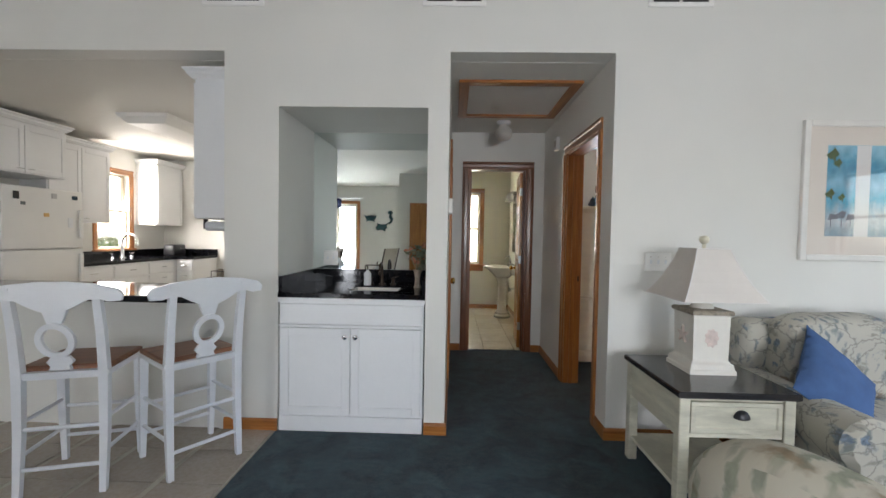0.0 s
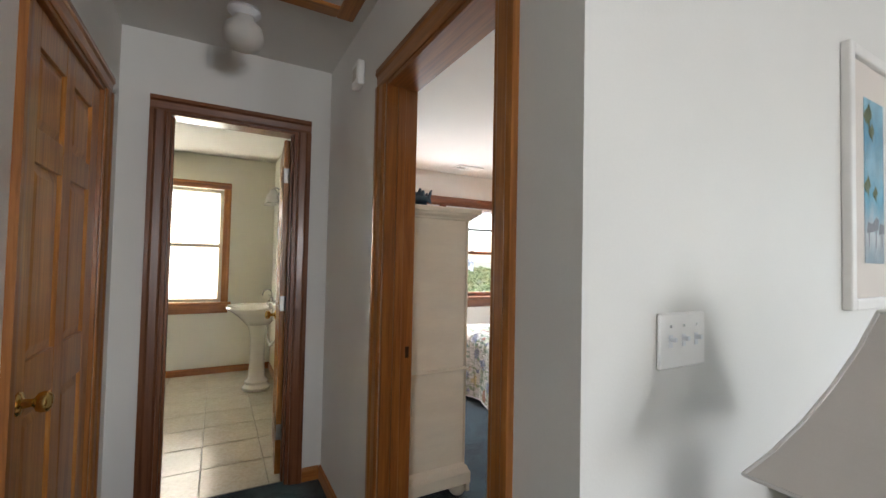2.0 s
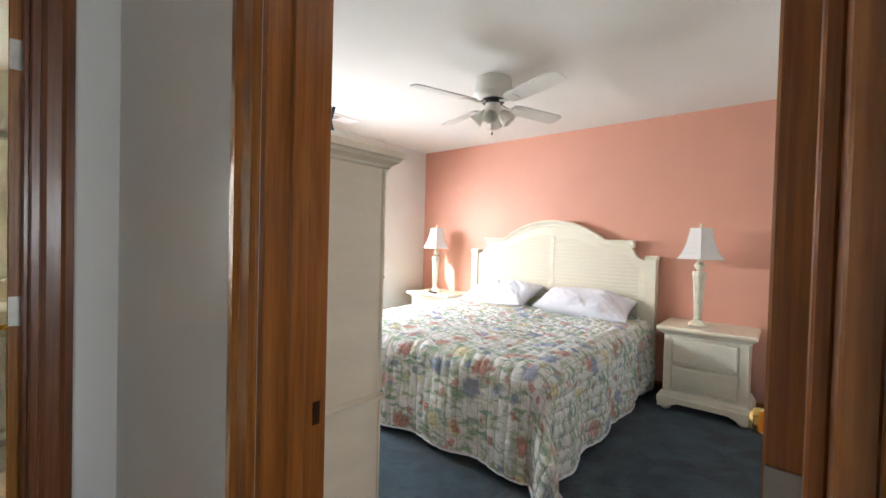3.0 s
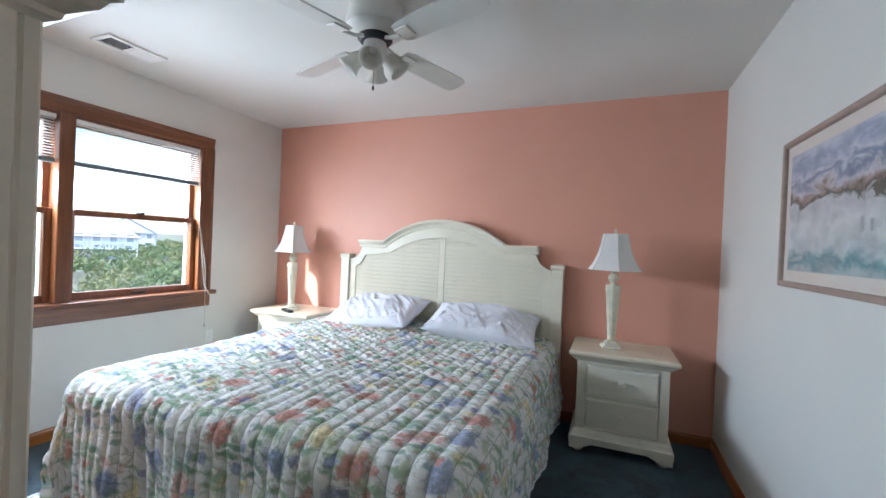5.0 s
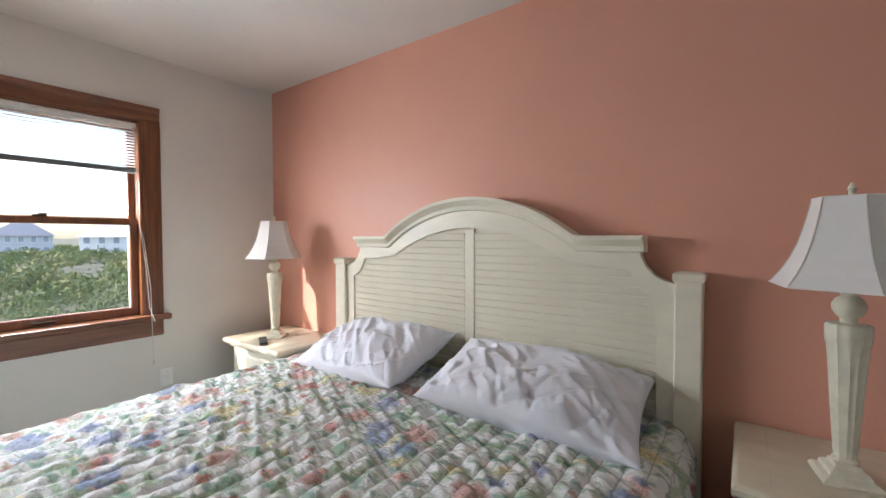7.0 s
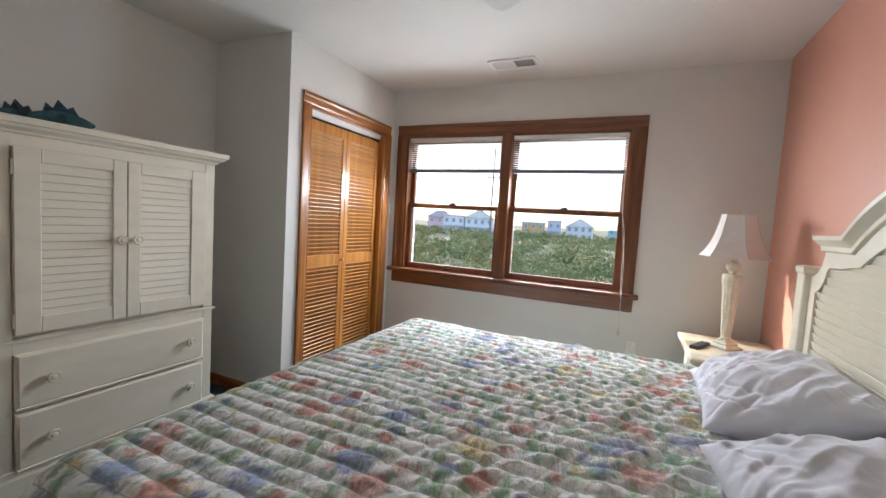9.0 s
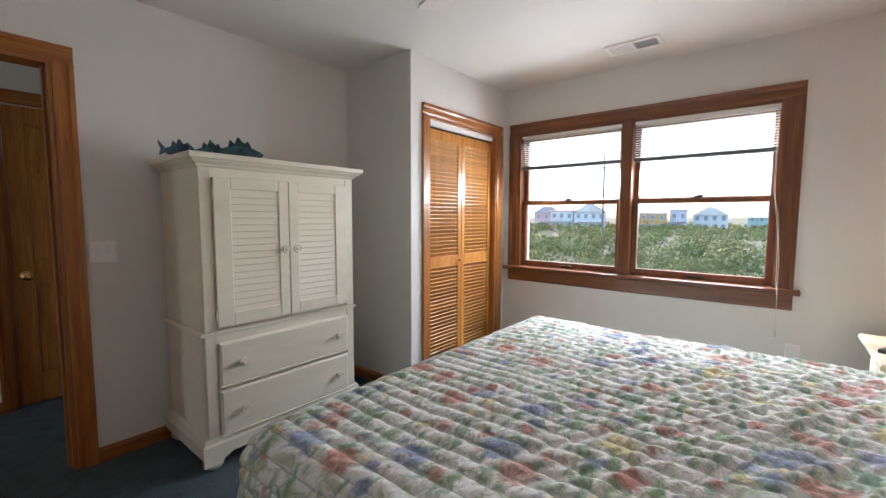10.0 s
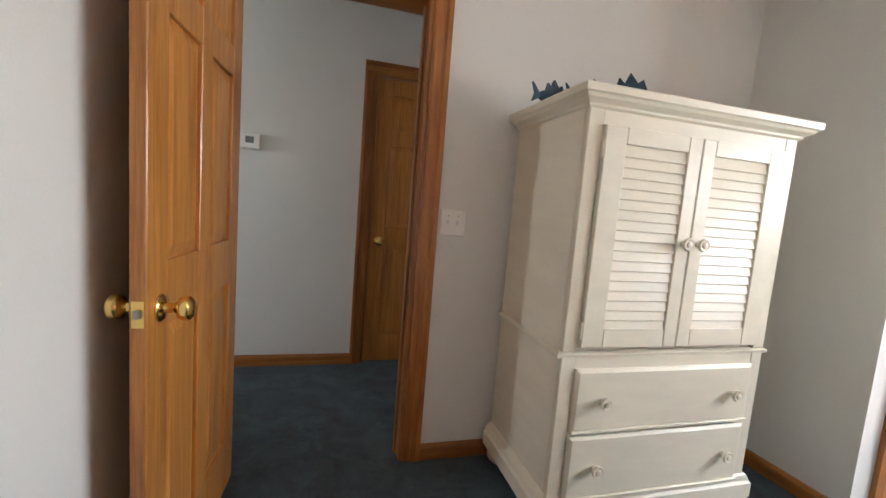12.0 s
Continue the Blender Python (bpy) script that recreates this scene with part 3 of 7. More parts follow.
solo("ceiling_bathroom", B(-0.65, 1.36, 5.10, 7.85, CEIL, CEIL + 0.12), "ceiling_paint", "white textured bathroom ceiling", "ceiling", "structure")
solo("ceiling_kitchen", B(-4.55, -1.0, 3.2, 7.15, CEIL + 0.008, CEIL + 0.13), "ceiling_paint", "white textured kitchen ceiling", "ceiling", "structure")
bm = bmesh.new()
prism(bm, [(-3.4, 2.44), (3.25, 4.18), (3.25, 4.3), (-3.4, 2.56)], 0, -4.7, 5.2)
solo("ceiling_living", bm, "ceiling_paint", "white sloping living room ceiling", "ceiling", "structure")
bm = bmesh.new()
box(bm, -4.7, 5.2, -3.4, 7.3, -3.2, -0.35)
box(bm, -0.7, 1.42, 7.3, 7.95, -3.2, -0.35)
solo("foundation", bm, "concrete", "plain rendered lower storey of the house", "foundation", "structure")
solo("floor_slab", B(-4.65, 5.16, -3.35, 7.95, -0.34, -0.065), "concrete", "concrete floor slab", "slab", "structure")


def baseboards(name, runs, label):
    base = thing(name, (0, 0, 0), label, "baseboard", kind="structure")
    for axis, side, f, a, b in runs:
        bm = bmesh.new()
        t = 0.014 * side
        prof = [(f, 0), (f + t, 0), (f + t, 0.058), (f + t * 0.55, 0.072), (f, 0.076)]
        prism(bm, prof, 0 if axis == "x" else 1, a, b)
        part("board", bm, "oak_trim_x" if axis == "x" else "oak_trim_y", base)


baseboards("baseboard", [("x", -1, 3.05, -1.2, -0.845), ("x", -1, 3.05, 0.115, 0.264), ("x", -1, 3.05, 1.271, 5.01),
                         ("y", 1, 0.25, 3.05, 3.905), ("y", 1, 0.25, 4.86, 5.05), ("y", -1, 1.285, 3.05, 3.239), ("y", -1, 1.285, 4.174, 5.05),
                         ("x", -1, 5.05, 0.264, 0.377), ("x", -1, 5.05, 1.174, 1.271)], "reddish oak baseboard")
baseboards("baseboard_bedroom", [("y", 1, 1.42, 4.174, 5.83), ("x", -1, 5.83, 1.434, 2.12), ("y", 1, 2.12, 5.83, 5.945), ("x", -1, 7.1, 2.12, 5.01),
                                 ("y", -1, 5.01, 3.216, 7.086), ("x", 1, 3.216, 1.42, 4.996)], "reddish oak baseboard")
baseboards("baseboard_bathroom", [("x", -1, 7.8, -0.6, 1.285), ("y", -1, 1.285, 5.17, 7.786)], "reddish oak baseboard")

# ---- doors and windows ----


def casing(parent, u0, u1, z0, z1, face, side, w=0.072, bottom=False, name="casing", wood_name="oak_trim"):
    """Moulded trim round an opening; the wall's face lies at local y = face and the trim stands out to the given side."""
    prof = [(0.0, 0.0), (w, 0.0), (w, 0.019), (w * 0.74, 0.020), (w * 0.6, 0.013), (0.012, 0.011), (0.0, 0.006)]
    for s, u in ((-1, u0), (1, u1)):
        bm = bmesh.new()
        prism(bm, [(u + s * a, face + side * b) for a, b in prof], 2, z0, z1)
        part(name, bm, wood_name, parent)
    bm = bmesh.new()
    prism(bm, [(face + side * b, z1 + a) for a, b in prof], 0, u0 - w, u1 + w)
    part(name, bm, wood_name + "_x", parent)
    if bottom:
        bm = bmesh.new()
        prism(bm, [(face + side * b, z0 - a) for a, b in prof], 0, u0 - w, u1 + w)
        part(name, bm, wood_name + "_x", parent)


def jambs(parent, w, h, depth, t=0.02, stop=True, wood_name="oak_trim"):
    for a, b in ((0, t), (w - t, w)):
        part("jamb", B(a, b, -depth, depth, 0, h, bev=0.002), wood_name, parent)
    part("jamb", B(t, w - t, -depth, depth, h - t, h, bev=0.002), wood_name + "_x", parent)
    if stop:
        for a, b in ((t, t + 0.012), (w - t - 0.012, w - t)):
            part("door_stop", B(a, b, -0.012, 0.022, 0, h - t, bev=0.002), wood_name, parent)


def knob(parent, x, z, y, side, mat="brass"):
    bm = bmesh.new()
    prof = [(0.0, 0.0), (0.033, 0.0), (0.033, 0.004), (0.028, 0.009), (0.013, 0.012), (0.011, 0.03), (0.014, 0.036), (0.025, 0.042), (0.0295, 0.053), (0.028, 0.064), (0.018, 0.072), (0.0, 0.074)]
    lathe(bm, [(max(r, 0.0005), h) for r, h in prof], 20)
    bmesh.ops.rotate(bm, verts=bm.verts, matrix=Matrix.Rotation(radians(-90 * side), 3, "X"))
    return part("knob", bm, mat, parent, "polished brass knob", True, loc=(x, y, z))


def door_leaf(parent, w, h, loc, rz, mat="oak_door", knobs=True):
    """A six-panel leaf, hinged at local x = 0, 35 mm thick along local y."""
    t = 0.035
    st, mid = 0.105, 0.09
    rows = ((0.20, 0.83), (0.99, 1.56), (1.66, h - 0.11))
    bm = bmesh.new()
    for a, b in ((0, st), (w - st, w), (w / 2 - mid / 2, w / 2 + mid / 2)):
        box(bm, a, b, 0, t, 0, h, bev=0.003)
    zs = [0.0, rows[0][0], rows[0][1], rows[1][0], rows[1][1], rows[2][0], rows[2][1], h]
    for z0, z1 in zip(zs[0::2], zs[1::2]):
        for a, b in ((st, w / 2 - mid / 2), (w / 2 + mid / 2, w - st)):
            box(bm, a, b, 0.0006, t - 0.0006, z0, z1, bev=0.002)
    leaf = part("door_leaf", bm, mat, parent, "six-panel stained oak door leaf", loc=loc, rot=(0, 0, rz))
    for z0, z1 in rows:
        for a, b in ((st, w / 2 - mid / 2), (w / 2 + mid / 2, w - st)):
            bm = bmesh.new()
            g = 0.035
            loft(bm, [[(a + g, 0.004, z0 + g), (b - g, 0.004, z0 + g), (b - g, 0.004, z1 - g), (a + g, 0.004, z1 - g)],
                      [(a, 0.013, z0), (b, 0.013, z0), (b, 0.013, z1), (a, 0.013, z1)],
                      [(a, t - 0.013, z0), (b, t - 0.013, z0), (b, t - 0.013, z1), (a, t - 0.013, z1)],
                      [(a + g, t - 0.004, z0 + g), (b - g, t - 0.004, z0 + g), (b - g, t - 0.004, z1 - g), (a + g, t - 0.004, z1 - g)]])
            part("panel", bm, mat, leaf)
    if knobs:
        knob(leaf, w - 0.065, 0.885, t, 1)
        knob(leaf, w - 0.065, 0.885, 0.0, -1)
        part("latch_plate", B(w - 0.0005, w + 0.0015, 0.005, 0.030, 0.855, 0.915), "brass", leaf, "brass latch plate")
        part("latch_bolt", B(w, w + 0.011, 0.011, 0.024, 0.876, 0.896, bev=0.003), "steel_hinge", leaf, "steel latch bolt")
    for z in (0.25, 1.02, 1.80):
        bm = bmesh.new()
        rod(bm, (-0.004, 0.0, z - 0.045), (-0.004, 0.0, z + 0.045), 0.0065, seg=10)
        box(bm, -0.0035, -0.0005, 0.002, 0.033, z - 0.045, z + 0.045)
        part("hinge", bm, "steel_hinge", leaf, "dull steel hinge")
    return leaf


door = thing("door_1", (1.3525, 3.318, 0), "open six-panel oak door to the bedroom in an oak frame", "door", 90, kind="structure")
casing(door, 0, 0.775, 0, 2.035, 0.0675, 1, 0.078)
casing(door, 0, 0.775, 0, 2.035, -0.0675, -1, 0.078)
jambs(door, 0.775, 2.04, 0.0675)
door_leaf(door, 0.730, 2.0, (0.024, -0.072, 0.012), -92.8)
part("strike_plate", B(0.7535, 0.7553, -0.052, -0.036, 0.910, 0.956), "bronze", door, "dark strike plate")

# hall side and jambs take the darker oak: shade put into the colour
door = thing("door_2", (0.45, 5.11, 0), "open oak door to the bathroom in an oak frame darkened by painted shade", "door", 0, kind="structure")
casing(door, 0, 0.65, 0, 2.055, -0.06, -1, wood_name="oak_shaded")
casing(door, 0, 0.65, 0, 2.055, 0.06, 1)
jambs(door, 0.65, 2.06, 0.06, wood_name="oak_shaded")
door_leaf(door, 0.60, 2.02, (0.626, 0.064, 0.012), 85.0)

door = thing("door_3", (0.1825, 4.79, 0), "closed six-panel oak linen closet door", "door", -90, kind="structure")
casing(door, 0, 0.815, 0, 2.035, 0.0675, 1)
jambs(door, 0.815, 2.04, 0.0675, stop=False)
door_leaf(door, 0.769, 2.005, (0.023, 0.018, 0.01), 0.0)

# louvred closet doors
closet = thing("door_4", (2.06, 6.96, 0), "closed louvred oak bifold closet doors in an oak frame", "door", -90, kind="structure")
casing(closet, 0, 0.94, 0, 2.04, 0.06, 1, 0.076)
jambs(closet, 0.94, 2.045, 0.06, stop=False)
part("track", B(0.02, 0.92, -0.005, 0.025, 1.985, 2.024), "white_plastic", closet, "white metal door track")
# near-black box added as the shade in the gap over the leaves
part("track_gap", B(0.022, 0.918, -0.035, -0.012, 1.93, 2.024), "shadow_gap", closet, "near-black strip standing in for the shade over the doors")
slat_bm = bmesh.new()
box(slat_bm, -0.18, 0.18, -0.004, 0.004, -0.021, 0.021, bev=0.0015)
slat_mesh = mesh_of(slat_bm, "slat", "louver_oak")
for k in range(2):
    x0 = 0.024 + k * 0.448
    w = 0.444
    bm = bmesh.new()
    for a, b in ((0, 0.044), (w - 0.044, w)):
        box(bm, a, b, -0.014, 0.014, 0.015, 1.965, bev=0.002)
    for z0, z1 in ((0.015, 0.13), (0.90, 0.985), (1.89, 1.965)):
        box(bm, 0.044, w - 0.044, -0.0135, 0.0135, z0, z1, bev=0.002)
    leaf = part("bifold_leaf", bm, "oak_door", closet, "louvred oak bifold leaf", loc=(x0, 0.0, 0))
    for z0, z1 in ((0.13, 0.90), (0.985, 1.89)):
        k2 = int((z1 - z0) / 0.0295)
        for i in range(k2):
            piece("slat", slat_mesh, leaf, (w / 2, 0.0, z0 + (i + 0.5) * (z1 - z0) / k2), (-38, 0, 0))
bm = bmesh.new()
lathe(bm, [(0.006, 0), (0.006, 0.012), (0.013, 0.018), (0.014, 0.026), (0.006, 0.03)], 14)
bmesh.ops.rotate(bm, verts=bm.verts, matrix=Matrix.Rotation(radians(-90), 3, "X"))
part("pull", bm, "oak_door", closet, "small turned wooden pull", True, loc=(0.50, 0.014, 0.94))


def sash(parent, x0, x1, z0, z1, y0, y1, w, mat, bottom=None, lock=False, mx="sash_cream"):
    bm = bmesh.new()
    wb = bottom or w
    box(bm, x0, x0 + w, y0, y1, z0, z1, bev=0.003)
    box(bm, x1 - w, x1, y0, y1, z0, z1, bev=0.003)
    box(bm, x0 + w, x1 - w, y0, y1, z0, z0 + wb, bev=0.003)
    box(bm, x0 + w, x1 - w, y0, y1, z1 - w, z1, bev=0.003)
    s = part("sash", bm, mat, parent, "stained wooden sash")
    ym = (y0 + y1) / 2
    p = part("pane", B(x0 + w, x1 - w, ym - 0.002, ym + 0.002, z0 + wb, z1 - w), "window_glass", s, "clear glass pane")
    p.visible_shadow = False
    if lock:
        bm = bmesh.new()
        box(bm, (x0 + x1) / 2 - 0.03, (x0 + x1) / 2 + 0.03, y0 - 0.004, y0 + 0.02, z1, z1 + 0.012, bev=0.004)
        box(bm, (x0 + x1) / 2 - 0.008, (x0 + x1) / 2 + 0.03, y0 - 0.014, y0 + 0.004, z1 + 0.01, z1 + 0.018, bev=0.003)
        part("sash_lock", bm, "bronze", s, "bronze sash lock")
    return s


WX = 3.2075
# casing and sashes use the darker oak, so their backlit shade is painted
win = thing("window_1", (WX, 7.1, 0), "double wooden sash window in a wide reddish oak casing, backlit shade put into its tone", "window", 0, kind="structure")
hw = 0.9375
casing(win, -hw, hw, 0.85, 2.045, 0, -1, 0.09, wood_name="oak_shaded")
part("mullion", B(-0.042, 0.042, -0.016, 0.10, 0.85, 2.045, bev=0.004), "oak_shaded", win)
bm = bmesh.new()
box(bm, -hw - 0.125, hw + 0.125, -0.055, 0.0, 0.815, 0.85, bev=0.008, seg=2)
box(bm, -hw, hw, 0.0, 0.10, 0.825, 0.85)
part("window_sill", bm, "oak_shaded_x", win, "rounded oak window stool")
part("apron", B(-hw - 0.09, hw + 0.09, -0.018, 0.0, 0.715, 0.815, bev=0.005), "oak_shaded_x", win)
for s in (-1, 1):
    part("jamb", B(s * hw - s * 0.02, s * hw, 0.0, 0.14, 0.85, 2.045), "oak_shaded", win)
part("jamb", B(-hw + 0.02, hw - 0.02, 0.0, 0.14, 2.025, 2.045), "oak_shaded_x", win)
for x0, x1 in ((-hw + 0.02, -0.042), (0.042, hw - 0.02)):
    sash(win, x0, x1, 0.852, 1.445, 0.045, 0.078, 0.038, "oak_shaded", 0.05, True)
    sash(win, x0, x1, 1.415, 2.025, 0.082, 0.115, 0.036, "oak_shaded")
    bm = bmesh.new()
    for a, b in ((x0, x0 + 0.022), (x1 - 0.022, x1)):
        box(bm, a, b, 0.118, 0.15, 0.85, 2.03)
    box(bm, x0, x1, 0.12, 0.15, 0.83, 0.872)
    part("outer_frame", bm, "slat_white", win, "white outer storm frame")
    bm = bmesh.new()
    box(bm, (x0 + x1) / 2 - 0.05, (x0 + x1) / 2 + 0.05, 0.033, 0.046, 0.864, 0.880, bev=0.004)
    part("sash_lift", bm, "bronze", win, "bronze sash lift")


def blind(x0, x1, y, ztop, zbot, label):
    """A mini-blind, drawn part of the way up."""
    b = thing("window_blind", ((x0 + x1) / 2, y, ztop), label, "blind", group="window blinds")
    w = (x1 - x0) / 2
    part("head_rail", B(-w, w, -0.014, 0.014, -0.028, 0.0, bev=0.002), "slat_white", b)
    part("bottom_rail", B(-w, w, -0.013, 0.013, zbot - ztop, zbot - ztop + 0.030, bev=0.003), "blind_rail", b, "grey stacked slats on the bottom rail")
    bm = bmesh.new()
    box(bm, -w + 0.003, w - 0.003, -0.0125, 0.0125, -0.0006, 0.0006)
    me = mesh_of(bm, "slat", "blind_slat")
    k = 14
    for i in range(k):
        z = -0.036 - i * (ztop - zbot - 0.075) / (k - 1)
        piece("slat", me, b, (0, 0, z), (-7, 0, 0))
    for s in (-0.7, 0.7):
        bm = bmesh.new()
        rod(bm, (s * w, 0.0, -0.02), (s * w, 0.0, zbot - ztop + 0.01), 0.0012, seg=6)
        part("ladder_cord", bm, "slat_white", b)
    return b


blind(WX - hw + 0.028, WX - 0.05, 7.122, 2.023, 1.722, "white slatted mini-blind drawn halfway up in the window")
bl = blind(WX + 0.05, WX + hw - 0.028, 7.122, 2.023, 1.722, "white slatted mini-blind drawn halfway up in the window")
bm = bmesh.new()
tube(bm, [(0.42, -0.02, -0.02), (0.425, -0.03, -0.5), (0.43, -0.035, -0.62), (0.455, -0.04, -0.85), (0.46, -0.075, -1.12), (0.468, -0.13, -1.20)], 0.0018, 6)
tube(bm, [(0.415, -0.02, -0.02), (0.42, -0.03, -0.55), (0.45, -0.04, -0.72), (0.468, -0.075, -1.0), (0.472, -0.08, -1.44)], 0.0018, 6)
lathe(bm, [(0.003, 0.0), (0.007, -0.012), (0.009, -0.035), (0.003, -0.038)], 8, (0.472, -0.08, -1.44))
part("pull_cord", bm, "shade_piping", bl, "thin hanging pull cord")

win = thing("window_2", (0.395, 7.8, 0), "frosted sash window with oak casing over the bathroom sink", "window", 0, kind="structure")
casing(win, -0.3575, 0.3575, 0.80, 2.07, 0, -1, 0.074)
part("window_sill", B(-0.46, 0.46, -0.05, 0.0, 0.77, 0.80, bev=0.006), "oak_trim_x", win)
part("apron", B(-0.43, 0.43, -0.016, 0.0, 0.675, 0.77, bev=0.004), "oak_trim_x", win)
for z0, z1, y in ((0.80, 1.445, 0.03), (1.415, 2.07, 0.07)):
    bm = bmesh.new()
    w = 0.035
    box(bm, -0.3575, -0.3575 + w, y, y + 0.03, z0, z1)
    box(bm, 0.3575 - w, 0.3575, y, y + 0.03, z0, z1)
    box(bm, -0.3225, 0.3225, y, y + 0.03, z0, z0 + w)
    box(bm, -0.3225, 0.3225, y, y + 0.03, z1 - w, z1)
    s = part("sash", bm, "sash_cream", win, "pale sash")
    p = part("pane", B(-0.3225, 0.3225, y + 0.013, y + 0.017, z0 + w, z1 - w), "frosted_film", s, "frosted pane")

win = thing("window_3", (-4.5, 6.09, 0), "wooden kitchen window with oak casing and bright daylight", "window", 90, kind="structure")
casing(win, -0.27, 0.27, 1.03, 2.09, 0, -1, 0.074)
part("window_sill", B(-0.36, 0.36, -0.05, 0.0, 1.0, 1.03, bev=0.006), "oak_trim_x", win)
for z0, z1, y in ((1.03, 1.58, 0.03), (1.55, 2.09, 0.065)):
    bm = bmesh.new()
    w = 0.03
    box(bm, -0.27, -0.27 + w, y, y + 0.03, z0, z1)
    box(bm, 0.27 - w, 0.27, y, y + 0.03, z0, z1)
    box(bm, -0.24, 0.24, y, y + 0.03, z0, z0 + w)
    box(bm, -0.24, 0.24, y, y + 0.03, z1 - w, z1)
    s = part("sash", bm, "sash_cream", win, "pale sash")
    p = part("pane", B(-0.24, 0.24, y + 0.013, y + 0.017, z0 + w, z1 - w), "window_glass", s)
    p.visible_shadow = False

win = thing("window_4", (-2.915, -3.2, 0), "glazed sliding patio door in an oak frame", "window", 180, kind="structure")
casing(win, -0.785, 0.785, 0.0, 2.05, 0, -1, 0.08)
for a, b in ((-0.785, -0.01), (0.01, 0.785)):
    bm = bmesh.new()
    box(bm, a, a + 0.06, 0.03, 0.07, 0.02, 2.05)
    box(bm, b - 0.06, b, 0.03, 0.07, 0.02, 2.05)
    box(bm, a + 0.06, b - 0.06, 0.03, 0.07, 0.02, 0.12)
    box(bm, a + 0.06, b - 0.06, 0.03, 0.07, 1.97, 2.05)
    part("sash", bm, "slat_white", win)
win = thing("window_5", (5.01, 1.305, 0), "wooden window with oak casing in the living room", "window", -90, kind="structure")
casing(win, -0.855, 0.855, 1.08, 2.12, 0, -1, 0.08, True)
bm = bmesh.new()
for x in (-0.855, -0.02, 0.815):
    box(bm, x, x + 0.04, 0.05, 0.08, 1.08, 2.12)
box(bm, -0.815, 0.815, 0.052, 0.078, 1.08, 1.13)
box(bm, -0.815, 0.815, 0.052, 0.078, 1.58, 1.62)
box(bm, -0.815, 0.815, 0.052, 0.078, 2.08, 2.12)
part("sash", bm, "oak_trim", win)
# made-up window behind the camera, added as an opening for the fill lamp
win = thing("window_6", (1.9, -3.2, 0), "wide wooden window added out of view to light the living room", "window", 180, kind="structure")
casing(win, -0.95, 0.95, 0.95, 2.05, 0, -1, 0.08, True)
part("sash", B(-0.02, 0.02, 0.05, 0.08, 0.95, 2.05), "oak_trim", win)

# ---- hall ----
hatch = thing("attic_hatch", (0.770, 3.955, CEIL + 0.008), "attic hatch with a reddish oak frame in the hall ceiling", "hatch", kind="structure")
for x0, x1, y0, y1, mt in ((-0.46, -0.38, -0.46, 0.46, "oak_trim_y"), (0.38, 0.46, -0.46, 0.46, "oak_trim_y"), (-0.38, 0.38, -0.46, -0.38, "oak_trim_x"), (-0.38, 0.38, 0.38, 0.46, "oak_trim_x")):
    part("frame", B(x0, x1, y0, y1, -0.022, 0.0, bev=0.005), mt, hatch)
part("hatch_panel", B(-0.38, 0.38, -0.38, 0.38, -0.008, 0.0), "ceiling_paint", hatch, "white hatch panel")

lampg = thing("ceiling_lamp", (0.775, 4.61, CEIL + 0.008), "glass jar ceiling lamp in the hall", "ceiling lamp")
bm = bmesh.new()
lathe(bm, [(0.07, 0.0), (0.072, -0.012), (0.055, -0.03), (0.045, -0.034)], 24)
part("canopy", bm, "white_lacquer", lampg, smooth=True)
bm = bmesh.new()
lathe(bm, [(0.04, -0.03), (0.045, -0.05), (0.078, -0.08), (0.088, -0.12), (0.08, -0.155), (0.05, -0.18), (0.014, -0.19)], 24)
part("glass_globe", bm, "globe_glass", lampg, "milky glass jar", smooth=True)
al = thing("door_chime", (1.285, 4.43, 2.195), "small white alarm box on the wall", "alarm", -90)
part("housing", B(-0.05, 0.05, -0.035, 0.0, -0.06, 0.06, bev=0.008, seg=2), "white_plastic", al)
part("grille", B(-0.03, 0.03, -0.037, -0.034, -0.03, 0.03), "shade_piping", al)
th = thing("thermostat", (0.25, 3.205, 1.492), "white wall thermostat with a grey display", "thermostat", 90)
part("housing", B(-0.068, 0.068, -0.032, 0.0, -0.050, 0.050, bev=0.008, seg=2), "white_plastic", th)
part("display", B(-0.020, 0.030, -0.0335, -0.031, -0.012, 0.028), "blind_rail", th, "grey display")
for x in (0.036, 0.051):
    part("button", B(x, x + 0.011, -0.035, -0.031, -0.01, 0.004, bev=0.001), "white_plastic", th)


def switch_plate(loc, rz, gangs, w, h, label):
    s = thing("light_switch", loc, label, "light switch", rz)
    part("plate", B(-w / 2, w / 2, -0.009, 0.0, -h / 2, h / 2, bev=0.004), "white_plastic", s)
    for i in range(gangs):
        x = (i - (gangs - 1) / 2) * 0.046
        bm = bmesh.new()
        box(bm, x - 0.006, x + 0.006, -0.0105, -0.005, -0.013, 0.013)
        box(bm, x - 0.0045, x + 0.0045, -0.022, -0.006, 0.0, 0.009, bev=0.001)
        part("toggle", bm, "soap_white", s)
        part("screw", B(x - 0.003, x + 0.003, -0.0105, -0.005, 0.028, 0.034), "chrome", s)


switch_plate((1.583, 3.05, 1.152), 0, 3, 0.165, 0.118, "white three-gang light switch plate")
switch_plate((1.42, 4.242, 1.112), 90, 2, 0.115, 0.118, "white two-gang light switch plate")
switch_plate((-0.70, 3.716, 1.10), 0, 2, 0.115, 0.118, "white outlet plate over the bar splash")
switch_plate((4.25, 7.1, 0.44), 0, 1, 0.072, 0.118, "white wall outlet under the window")


